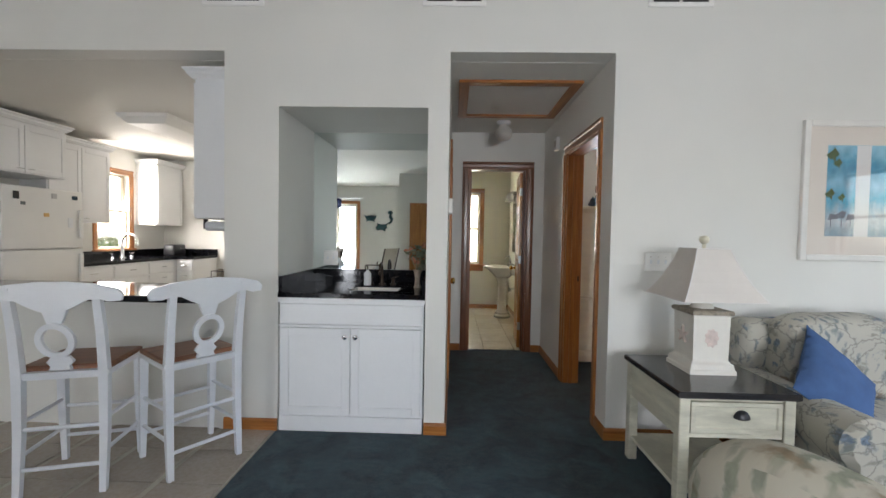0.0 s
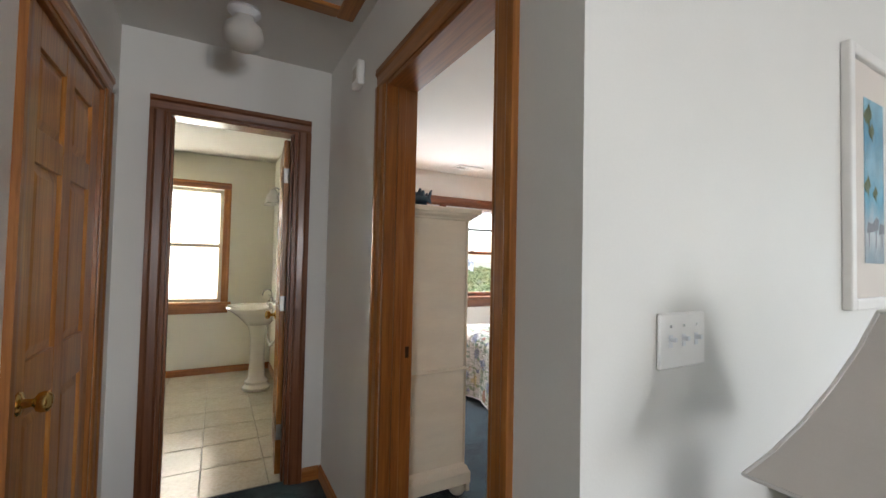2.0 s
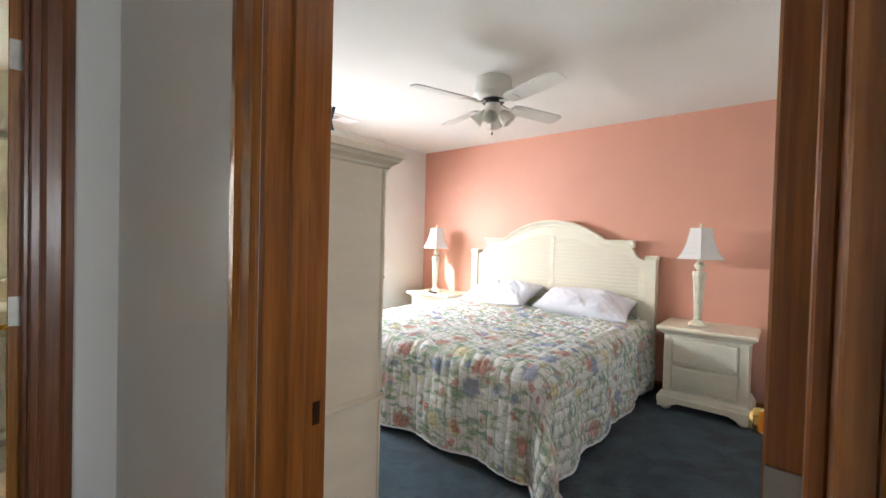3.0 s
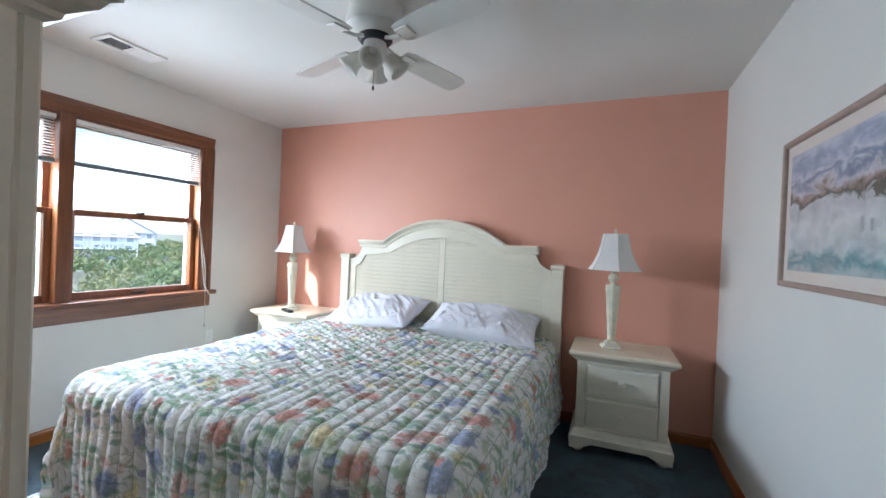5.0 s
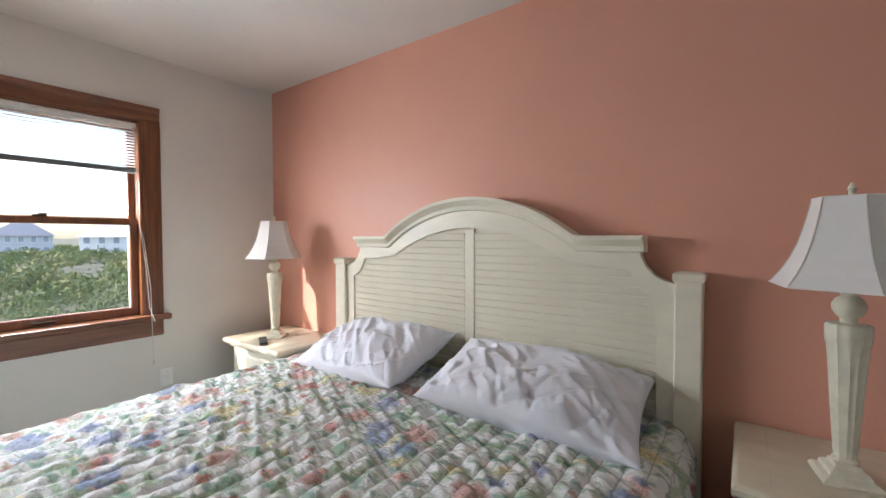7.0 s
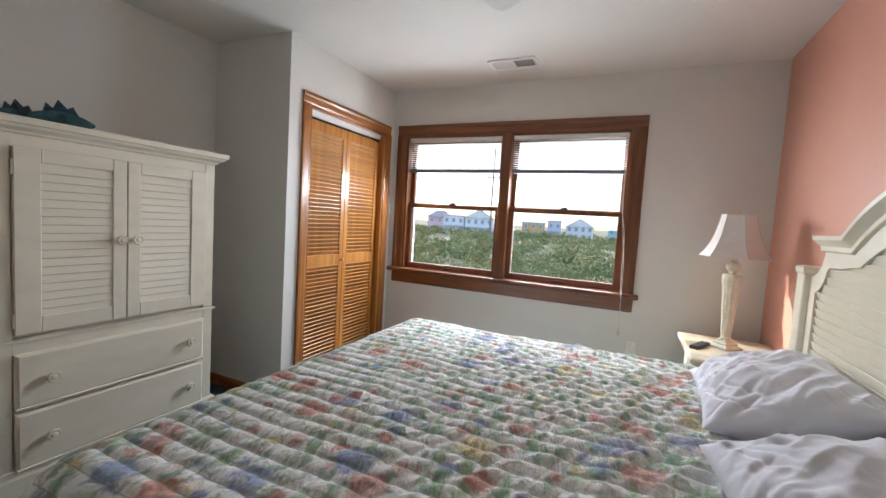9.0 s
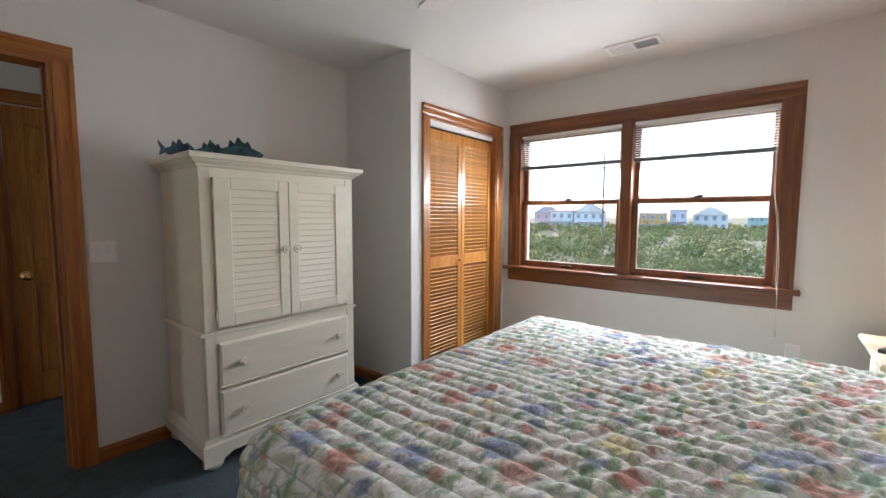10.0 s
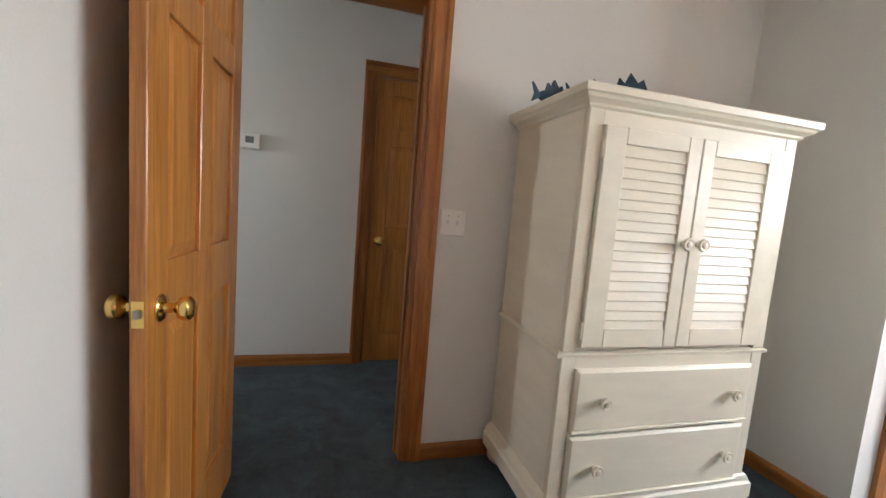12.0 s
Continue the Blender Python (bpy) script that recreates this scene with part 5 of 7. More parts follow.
def nightstand(loc):
    s = thing("nightstand", loc, "cream painted two-drawer nightstand beside the bed", "nightstand", group="nightstands")
    hw, d = 0.272, 0.40
    part("body", B(-d, 0.0, -hw, hw, 0.12, 0.60, bev=0.003), "cream_lacquer", s)
    bm = bmesh.new()
    for k in (-1, 1):
        box(bm, -d - 0.014, -d, k * hw, k * hw - k * 0.055, 0.12, 0.60, bev=0.003)
    box(bm, -d - 0.013, -d, -hw + 0.055, hw - 0.055, 0.575, 0.60)
    box(bm, -d - 0.012, -d, -hw + 0.055, hw - 0.055, 0.36, 0.375)
    part("face_frame", bm, "cream_lacquer", s)
    bm = bmesh.new()
    loft(bm, [rect(-d - 0.014 - o, 0.0, -hw - o, hw + o, z) for z, o in ((0.595, 0.0), (0.602, 0.014), (0.612, 0.018), (0.622, 0.034), (0.632, 0.04))])
    part("cornice", bm, "cream_lacquer", s)
    bm = bmesh.new()
    loft(bm, [rect(-d - 0.014 - o, 0.02, -hw - o, hw + o, z) for z, o in ((0.632, 0.046), (0.638, 0.050), (0.652, 0.050), (0.660, 0.044), (0.663, 0.036))])
    top = part("top", bm, "cream_top", s, "pale wooden top with shallow end boards")
    bm = bmesh.new()
    for k in (-1, 1):
        box(bm, -d - 0.02, 0.0, k * 0.235 - 0.0015, k * 0.235 + 0.0015, 0.6625, 0.6637)
    part("joint", bm, "table_cream", top)
    bm = bmesh.new()
    loft(bm, [rect(-d - 0.014 - o, 0.0, -hw - o, hw + o, z) for z, o in ((0.065, 0.034), (0.105, 0.034), (0.115, 0.022), (0.135, 0.016), (0.15, 0.0))])
    part("plinth", bm, "cream_lacquer", s)
    for k in (-1, 1):
        for x in (-d + 0.01, -0.04):
            bm = bmesh.new()
            lathe(bm, [(0.026, 0.0), (0.040, 0.016), (0.043, 0.034), (0.034, 0.052), (0.036, 0.066)], 16, (x, k * (hw - 0.02), 0))
            part("foot", bm, "cream_lacquer", s, "turned bun foot", True)
        bm = bmesh.new()
        prism(bm, [(k * (hw + 0.03), 0.07), (k * (hw + 0.03), 0.025), (k * (hw - 0.03), 0.03), (k * (hw - 0.09), 0.055), (k * (hw - 0.12), 0.07)], 0, -d - 0.046, -d - 0.026)
        part("bracket", bm, "cream_lacquer", s)
    for z0, z1 in ((0.385, 0.57), (0.165, 0.355)):
        bm = bmesh.new()
        loft(bm, [[(-x, y, z) for y, z in ((-0.212 + o, z0 + o), (0.212 - o, z0 + o), (0.212 - o, z1 - o), (-0.212 + o, z1 - o))] for x, o in ((0.0, 0.0), (0.013, 0.0), (0.018, 0.006), (0.021, 0.012))])
        box(bm, -0.024, -0.008, -0.212, 0.212, z0 - 0.004, z0 + 0.006, bev=0.002)
        dr = part("drawer", bm, "cream_lacquer", s, "cream drawer front", loc=(-d - 0.004, 0, 0))
        bm = bmesh.new()
        lathe(bm, [(0.009, 0.0), (0.009, 0.012), (0.019, 0.016), (0.022, 0.024), (0.019, 0.031), (0.011, 0.029), (0.009, 0.034), (0.002, 0.036)], 18)
        bmesh.ops.rotate(bm, verts=bm.verts, matrix=Matrix.Rotation(radians(-90), 3, "Y"))
        part("knob", bm, "cream_lacquer", dr, smooth=True, loc=(-0.02, 0, (z0 + z1) / 2 + 0.005))
    return s


ns = nightstand((4.985, 3.813, 0))
copy_thing(ns, pose(4.985, 6.607, 0))


def table_lamp(loc, rz):
    t = thing("table_lamp", loc, "cream carved column table lamp with a white bell shade", "table lamp", rz, "bedside lamps")
    bm = bmesh.new()
    loft(bm, [rect(-o, o, -o, o, z) for z, o in ((0.0, 0.060), (0.008, 0.062), (0.016, 0.056), (0.022, 0.044), (0.032, 0.042), (0.040, 0.030), (0.050, 0.026))])
    part("base", bm, "lamp_cream", t, "scalloped square foot")
    bm = bmesh.new()
    lathe(bm, [(0.026, 0.048), (0.030, 0.058), (0.024, 0.066), (0.026, 0.08), (0.034, 0.20), (0.042, 0.33), (0.045, 0.37), (0.049, 0.385), (0.050, 0.425), (0.046, 0.43), (0.02, 0.432)], 32, flute=0.09, lobes=12)
    part("column", bm, "lamp_cream", t, "tapered fluted column", True)
    bm = bmesh.new()
    lathe(bm, [(0.018, 0.43), (0.018, 0.445), (0.026, 0.452), (0.035, 0.468), (0.036, 0.482), (0.028, 0.498), (0.016, 0.506), (0.020, 0.515), (0.014, 0.53), (0.008, 0.56), (0.006, 0.775), (0.003, 0.776)], 20)
    part("ball", bm, "lamp_cream", t, "carved ball finial under the shade", True)
    n = 6

    def ring(r, z, k=4):
        pts = []
        for i in range(n):
            a0, a1 = 2 * math.pi * i / n, 2 * math.pi * (i + 1) / n
            for j in range(k):
                u = j / k
                p = (r * ((1 - u) * math.cos(a0) + u * math.cos(a1)), r * ((1 - u) * math.sin(a0) + u * math.sin(a1)), z)
                pts.append(p)
        return pts
    prof = [(0.178, 0.530), (0.152, 0.565), (0.130, 0.605), (0.112, 0.65), (0.098, 0.70), (0.088, 0.745), (0.083, 0.772)]
    bm = bmesh.new()
    loft(bm, [ring(r, z) for r, z in prof] + [ring(r - 0.003, z) for r, z in reversed(prof)], False)
    sh = part("shade", bm, "linen_shade", t, "white six-panel bell shade")
    for i in range(n):
        a = 2 * math.pi * i / n
        bm = bmesh.new()
        tube(bm, [(r * math.cos(a), r * math.sin(a), z) for r, z in prof], 0.0022, 6)
        part("piping", bm, "shade_piping", sh)
    for r, z in (prof[0], prof[-1]):
        bm = bmesh.new()
        c = [(r * math.cos(2 * math.pi * i / n), r * math.sin(2 * math.pi * i / n), z) for i in range(n + 1)]
        tube(bm, c, 0.0028, 6)
        part("hem", bm, "linen_shade", sh)
    bm = bmesh.new()
    for i in range(3):
        a = 2 * math.pi * i / 3
        rod(bm, (0, 0, 0.770), (0.083 * math.cos(a) * 0.95, 0.083 * math.sin(a) * 0.95, 0.770), 0.002, seg=6)
    part("spider", bm, "brass", sh)
    bm = bmesh.new()
    lathe(bm, [(0.004, 0.772), (0.009, 0.778), (0.007, 0.788), (0.010, 0.796), (0.003, 0.812)], 12)
    part("finial", bm, "lamp_cream", t, "small turned finial", True)
    return t


tl = table_lamp((4.735, 3.885, 0.6632), 10)
copy_thing(tl, pose(4.735, 6.645, 0.6632, 0, 0, 40))

rem = thing("remote_control", (4.60, 6.565, 0.6635), "slim black remote control on the nightstand", "remote control", 62)
part("housing", B(-0.09, 0.09, -0.024, 0.024, 0.0, 0.020, bev=0.006, seg=2), "black_plastic", rem)
for i in range(4):
    part("button_row", B(-0.07 + i * 0.03, -0.055 + i * 0.03, -0.014, 0.014, 0.0195, 0.0215), "blind_rail", rem)


def picture(loc, rz, w, h, fw, art, fmat, mat_w, label, cat="picture"):
    p = thing("framed_picture", loc, label, cat, rz)
    for x0, x1, z0, z1, mt in ((-w / 2, -w / 2 + fw, 0, h, fmat), (w / 2 - fw, w / 2, 0, h, fmat), (-w / 2 + fw, w / 2 - fw, 0, fw, fmat), (-w / 2 + fw, w / 2 - fw, h - fw, h, fmat)):
        part("frame", B(x0, x1, -0.028, 0.0, z0, z1, bev=0.006, seg=2), mt, p)
    part("mat", B(-w / 2 + fw, w / 2 - fw, -0.012, -0.006, fw, h - fw), "mat_cream", p, "cream paper mat")
    sheet = part("print", B(-w / 2 + fw + mat_w, w / 2 - fw - mat_w, -0.0145, -0.0125, 0, h - 2 * (fw + mat_w)), art, p, "watercolour print", loc=(0, 0, fw + mat_w))
    g = part("glass", B(-w / 2 + fw, w / 2 - fw, -0.0185, -0.017, fw, h - fw), "window_glass", p)
    g.visible_shadow = False
    return p, sheet


p, sheet = picture((3.43, 3.216, 1.20), 180, 0.95, 0.605, 0.024, "dune_art", "frame_taupe", 0.045, "framed beach watercolour with dunes in a taupe frame")
bm = bmesh.new()
for x, s in ((0.12, 1), (0.17, 0.8), (0.24, 1.1), (0.27, 0.7)):
    for k in range(3):
        box(bm, x + k * 0.007 * s, x + k * 0.007 * s + 0.004, -0.0155, -0.0146, 0.135, 0.135 + 0.045 * s)
part("painted_chairs", bm, "house_gray", sheet, "pale painted beach chairs")
bm = bmesh.new()
for x in (0.14, 0.23):
    prism(bm, [(x, 0.235), (x + 0.01, 0.25), (x + 0.025, 0.257), (x + 0.04, 0.25), (x + 0.05, 0.235)], 1, -0.0155, -0.0146)
part("painted_umbrellas", bm, "house_gray", sheet, "pale painted umbrellas")
# ceiling vent
cv = thing("ceiling_vent", (3.33, 6.71, CEIL), "white ceiling air vent with dark slots", "vent")
bm = bmesh.new()
for x0, x1, y0, y1 in ((-0.17, 0.17, -0.09, -0.065), (-0.17, 0.17, 0.065, 0.09), (-0.17, -0.145, -0.065, 0.065), (0.145, 0.17, -0.065, 0.065), (-0.008, 0.008, -0.065, 0.065)):
    box(bm, x0, x1, y0, y1, -0.012, 0.0, bev=0.003)
part("frame", bm, "white_plastic", cv)
# flat near-black sheet in place of the duct's shade
part("backing", B(-0.145, 0.145, -0.065, 0.065, -0.003, 0.0), "duct_shade", cv)
sm = mesh_of(B(-0.0052, 0.0052, -0.064, 0.064, -0.0005, 0.0005), "slat", "white_plastic")
for i in range(10):
    x = 0.016 + i * 0.0136
    piece("slat", sm, cv, (-x, 0, -0.0075), (0, -40, 0))
    piece("slat", sm, cv, (x, 0, -0.0075), (0, 40, 0))


def ceiling_fan():
    f = thing("ceiling_fan", (3.42, 5.01, CEIL), "white four-blade ceiling fan with tulip glass lights", "ceiling fan")
    bm = bmesh.new()
    lathe(bm, [(0.128, 0.0), (0.132, -0.03), (0.132, -0.07), (0.142, -0.076), (0.142, -0.112), (0.126, -0.125), (0.09, -0.145)], 32)
    part("motor_housing", bm, "fan_white", f, "ribbed flush motor housing", True)
    bm = bmesh.new()
    lathe(bm, [(0.08, -0.142), (0.084, -0.157), (0.07, -0.172)], 24)
    part("vent_ring", bm, "dark_metal", f, "dark ring under the motor", True)
    bm = bmesh.new()
    lathe(bm, [(0.052, -0.168), (0.062, -0.21), (0.058, -0.245), (0.03, -0.265), (0.012, -0.28)], 24)
    part("light_hub", bm, "fan_white", f, smooth=True)
    ang = [-19 + 90 * k for k in range(4)]
    for a in ang:
        bm = bmesh.new()
        pts = [(0.17, -0.050), (0.22, -0.062), (0.60, -0.068), (0.635, -0.055), (0.645, -0.03), (0.645, 0.03), (0.635, 0.055), (0.60, 0.068), (0.22, 0.062), (0.17, 0.050)]
        prism(bm, pts, 2, -0.004, 0.004)
        bl = part("blade", bm, "fan_blade", f, loc=(0, 0, -0.176), rot=(-12, 0, a))
        bm = bmesh.new()
        tube(bm, [(0.07, 0, 0.014), (0.12, 0, -0.004), (0.18, 0, -0.010)], 0.009, 8)
        box(bm, 0.17, 0.25, -0.035, 0.035, -0.012, -0.004, bev=0.003)
        part("blade_arm", bm, "fan_white", bl)
    for k in range(4):
        a = radians(26 + 90 * k)
        bm = bmesh.new()
        lathe(bm, [(0.018, 0.0), (0.030, 0.014), (0.036, 0.035), (0.037, 0.055), (0.044, 0.075), (0.056, 0.092)], 20, cap=False)
        sh = part("tulip_shade", bm, "globe_glass", f, "frosted tulip glass shade", True, loc=(0.065 * math.cos(a), 0.065 * math.sin(a), -0.232), rot=(0, 138, math.degrees(a)))
        md = sh.modifiers.new("thickness", "SOLIDIFY")
        md.thickness = 0.003
    bm = bmesh.new()
    rod(bm, (0.02, 0.015, -0.25), (0.021, 0.015, -0.37), 0.0012, seg=6)
    lathe(bm, [(0.002, 0.0), (0.005, -0.008), (0.005, -0.02), (0.001, -0.026)], 8, (0.021, 0.015, -0.365))
    part("pull_chain", bm, "dark_metal", f)


ceiling_fan()

# ---- living room ----


def cloth_uv(me):
    """Metres on the cloth, face by face."""
    lay = me.uv_layers.new(name="UVMap")
    for p in me.polygons:
        ax = max(range(3), key=lambda i: abs(p.normal[i]))
        for li in p.loop_indices:
            c = me.vertices[me.loops[li].vertex_index].co
            lay.data[li].uv = {0: (c.y, c.z + c.x * 0.7), 1: (c.x, c.z + c.y * 0.7), 2: (c.x, c.y + c.z * 0.7)}[ax]


def soft(name, parent, x0, x1, y0, y1, z0, z1, r, mat, label="", lump=0.008, rot=(0, 0, 0), crown=0.0):
    """An upholstered cushion with rounded edges and a slightly lumpy face."""
    bm = bmesh.new()
    cx, cy, cz = (x0 + x1) / 2, (y0 + y1) / 2, (z0 + z1) / 2
    box(bm, x0 - cx, x1 - cx, y0 - cy, y1 - cy, z0 - cz, z1 - cz, bev=r, seg=4)
    bmesh.ops.subdivide_edges(bm, edges=[e for e in bm.edges if e.calc_length() > 0.12], cuts=5, use_grid_fill=True)
    for v in bm.verts:
        k = noise.noise(v.co * 6.0 + Vector((cx, cy, cz)) * 3) * lump
        v.co += Vector((k, k * 0.7, k))
        if crown:
            v.co.z += crown * (1 - min(1, (2 * v.co.x / (x1 - x0)) ** 2)) * (1 if v.co.z > 0 else 0)
    ob = part(name, bm, mat, parent, label, True, loc=(cx, cy, cz), rot=rot)
    cloth_uv(ob.data)
    return ob


sofa = thing("sofa", (1.92, 3.03, 0), "floral print upholstered sofa in grey, cream and blue against the wall", "sofa")
soft("base", sofa, 0.06, 2.2, -0.88, -0.04, 0.08, 0.30, 0.03, "sofa_print")
soft("back", sofa, 0.05, 2.2, -0.24, -0.02, 0.28, 0.84, 0.07, "sofa_print")
for k in range(3):
    soft("back_cushion", sofa, 0.16 + k * 0.66, 0.81 + k * 0.66, -0.42, -0.17, 0.44, 0.885, 0.09, "sofa_print", "plump floral back cushion", 0.02, (8, 0, 0), 0.02)
    soft("seat_cushion", sofa, 0.20 + k * 0.66, 0.855 + k * 0.66, -0.92, -0.26, 0.29, 0.46, 0.06, "sofa_print", "floral seat cushion", 0.012)
bm = bmesh.new()
ring_pts = []
for y in (-0.93, -0.90, -0.5, -0.1, -0.05):
    e = 0.75 if y in (-0.93, -0.05) else 1.0
    ring = []
    for i in range(20):
        a = math.pi * (-0.28 + 1.56 * i / 14) if i <= 14 else None
        if a is not None:
            ring.append((0.10 + 0.125 * e * math.cos(a), y, 0.455 + 0.115 * e * math.sin(a)))
        else:
            k = (i - 14) / 6
            ring.append((0.02 + 0.16 * k, y, 0.47 * (1 - 0.86) + 0.0 + 0.04))
    ring_pts.append(ring)
loft(bm, ring_pts)
arm = part("arm", bm, "sofa_print", sofa, "rolled floral sofa arm", True)
cloth_uv(arm.data)
for x in (0.12, 2.1):
    for y in (-0.84, -0.1):
        bm = bmesh.new()
        lathe(bm, [(0.022, 0.0), (0.03, 0.03), (0.03, 0.085)], 12, (x, y, 0))
        part("foot", bm, "seat_wood", sofa)


def throw_pillow(loc, rot, size, h, mat, label):
    n = 22
    bm = bmesh.new()
    for side in (1, -1):
        grid = []
        for j in range(n + 1):
            row = []
            for i in range(n + 1):
                a, b = 2 * i / n - 1, 2 * j / n - 1
                t = max(0, 1 - a * a) ** 0.5 * max(0, 1 - b * b) ** 0.5
                pinch = 1 - 0.10 * (1 - a * a) * abs(b) ** 2
                pinch2 = 1 - 0.10 * (1 - b * b) * abs(a) ** 2
                row.append(bm.verts.new((a * size / 2 * pinch2, b * size / 2 * pinch, side * (h / 2 * t + 0.006 * noise.noise((a * 3, b * 3, side))))))
            grid.append(row)
        for j in range(n):
            for i in range(n):
                f = (grid[j][i], grid[j][i + 1], grid[j + 1][i + 1], grid[j + 1][i])
                bm.faces.new(f if side > 0 else tuple(reversed(f)))
    bmesh.ops.remove_doubles(bm, verts=bm.verts, dist=0.002)
    ob = solo("throw_pillow", bm, mat, label, "pillow", smooth=True)
    ob.matrix_basis = pose(*loc, *rot)


throw_pillow((2.18, 2.46, 0.59), (50, 42, -8), 0.44, 0.14, "navy_cloth", "navy blue square throw pillow leaning on the sofa")

chair = thing("armchair", (1.30, 1.475, 0), "palm print upholstered armchair with a rounded back", "armchair", 118)
soft("back", chair, -0.25, 0.27, 0.02, 0.28, 0.10, 0.72, 0.12, "palm_print", "rounded palm print back", 0.015, (0, 0, 0), 0.05)
soft("seat", chair, -0.30, 0.30, -0.50, 0.05, 0.10, 0.42, 0.06, "palm_print")
for x in (-0.24, 0.24):
    for y in (-0.42, 0.20):
        bm = bmesh.new()
        lathe(bm, [(0.02, 0.0), (0.028, 0.03), (0.028, 0.11)], 12, (x, y, 0))
        part("foot", bm, "seat_wood", chair)

et = thing("end_table", (1.60, 2.585, 0), "cream wooden end table with a dark top and a drawer", "end table")
bm = bmesh.new()
loft(bm, [rect(-0.275 - o, 0.275 + o, -0.30 - o, 0.30 + o, z) for z, o in ((0.572, -0.006), (0.578, 0.0), (0.598, 0.0), (0.604, -0.005))])
part("tabletop", bm, "table_dark", et, "glossy dark tabletop")
for x in (-1, 1):
    for y in (-1, 1):
        part("leg", B(x * 0.262, x * 0.212, y * 0.285, y * 0.235, 0.0, 0.572, bev=0.004), "table_cream", et)
    part("side_apron", B(x * 0.255, x * 0.237, -0.235, 0.235, 0.38, 0.572, bev=0.002), "table_cream", et)
part("back_apron", B(-0.212, 0.212, 0.255, 0.275, 0.38, 0.572, bev=0.002), "table_cream", et)
part("rail", B(-0.212, 0.212, -0.275, -0.255, 0.385, 0.405, bev=0.002), "table_cream", et)
part("rail", B(-0.212, 0.212, -0.275, -0.255, 0.556, 0.572, bev=0.002), "table_cream", et)
bm = bmesh.new()
loft(bm, [[(x, -y, z) for x, z in ((-0.206 + o, 0.41 + o), (0.206 - o, 0.41 + o), (0.206 - o, 0.553 - o), (-0.206 + o, 0.553 - o))] for y, o in ((0.255, 0.0), (0.280, 0.0), (0.281, 0.018), (0.274, 0.024))])
dr = part("drawer", bm, "table_cream", et, "cream panelled drawer")
bm = bmesh.new()
lathe(bm, [(0.002, 0.0), (0.034, 0.002), (0.036, 0.010), (0.030, 0.022), (0.016, 0.030), (0.002, 0.032)], 18)
bmesh.ops.rotate(bm, verts=bm.verts, matrix=Matrix.Rotation(radians(90), 3, "X"))
for v in bm.verts:
    if v.co.z < 0:
        v.co.z *= 0.25
part("cup_pull", bm, "dark_metal", dr, "dark cup pull", True, loc=(0.02, -0.275, 0.485))
part("shelf", B(-0.25, 0.25, -0.275, 0.275, 0.12, 0.142, bev=0.003), "table_cream", et, "lower shelf")

ll = thing("table_lamp", (1.629, 2.648, 0.6045), "white square lamp with a shell relief and a cream shade", "table lamp")
bm = bmesh.new()
loft(bm, [rect(-o, o, -o, o, z) for z, o in ((0.0, 0.118), (0.02, 0.118), (0.026, 0.112), (0.05, 0.108), (0.062, 0.094), (0.07, 0.090), (0.298, 0.094), (0.304, 0.102))])
part("body", bm, "lamp_white", ll, "white square lamp body")
bm = bmesh.new()
loft(bm, [rect(-o, o, -o, o, z) for z, o in ((0.304, 0.104), (0.318, 0.106), (0.326, 0.10), (0.330, 0.05))])
part("cap", bm, "lamp_stone", ll, "mottled stone cap")
bm = bmesh.new()
lathe(bm, [(0.058, 0.326), (0.052, 0.345), (0.034, 0.358), (0.022, 0.366), (0.020, 0.385), (0.008, 0.40), (0.006, 0.63)], 24)
part("neck", bm, "lamp_white", ll, smooth=True)
bm = bmesh.new()
n = 40
rr = [bm.verts.new((0.0, -0.106, 0.185))]
edge = []
for i in range(n):
    a = 2 * math.pi * i / n
    r = 0.040 * (1 + 0.10 * math.cos(9 * a))
    edge.append(bm.verts.new((r * 0.85 * math.cos(a), -0.0945, 0.185 + r * 1.15 * math.sin(a))))
for i in range(n):
    bm.faces.new((rr[0], edge[i], edge[(i + 1) % n]))
part("shell_relief", bm, "lamp_shell", ll, "pinkish shell relief", True)
bm = bmesh.new()
star = [(0.05 * (1 if i % 2 == 0 else 0.38) * math.sin(2 * math.pi * i / 10), 0.185 + 0.05 * (1 if i % 2 == 0 else 0.38) * math.cos(2 * math.pi * i / 10)) for i in range(10)]
prism(bm, star, 0, -0.102, -0.090)
part("starfish_relief", bm, "lamp_shell", ll, "pinkish starfish relief")
prof = [(0.205, 0.385), (0.178, 0.425), (0.150, 0.475), (0.125, 0.53), (0.102, 0.59), (0.085, 0.645)]


def square_ring(r, z, cut=0.10, k=3):
    c = [(-r, -r), (r, -r), (r, r), (-r, r)]
    pts = []
    for i in range(4):
        (ax, ay), (bx, by) = c[i], c[(i + 1) % 4]
        for j in range(k):
            u = j / k
            pts.append((ax + (bx - ax) * u, ay + (by - ay) * u, z))
    return pts


bm = bmesh.new()
loft(bm, [square_ring(r, z) for r, z in prof] + [square_ring(r - 0.003, z) for r, z in reversed(prof)], False)
sh = part("shade", bm, "cream_shade", ll, "cream flared square shade")
for sx, sy in ((-1, -1), (1, -1), (1, 1), (-1, 1)):
    bm = bmesh.new()
    tube(bm, [(sx * r, sy * r, z) for r, z in prof], 0.003, 6)
    part("piping", bm, "linen_shade", sh)
for r, z in (prof[0], prof[-1]):
    bm = bmesh.new()
    tube(bm, [(-r, -r, z), (r, -r, z), (r, r, z), (-r, r, z), (-r, -r, z)], 0.0032, 6)
    part("hem", bm, "linen_shade", sh)
bm = bmesh.new()
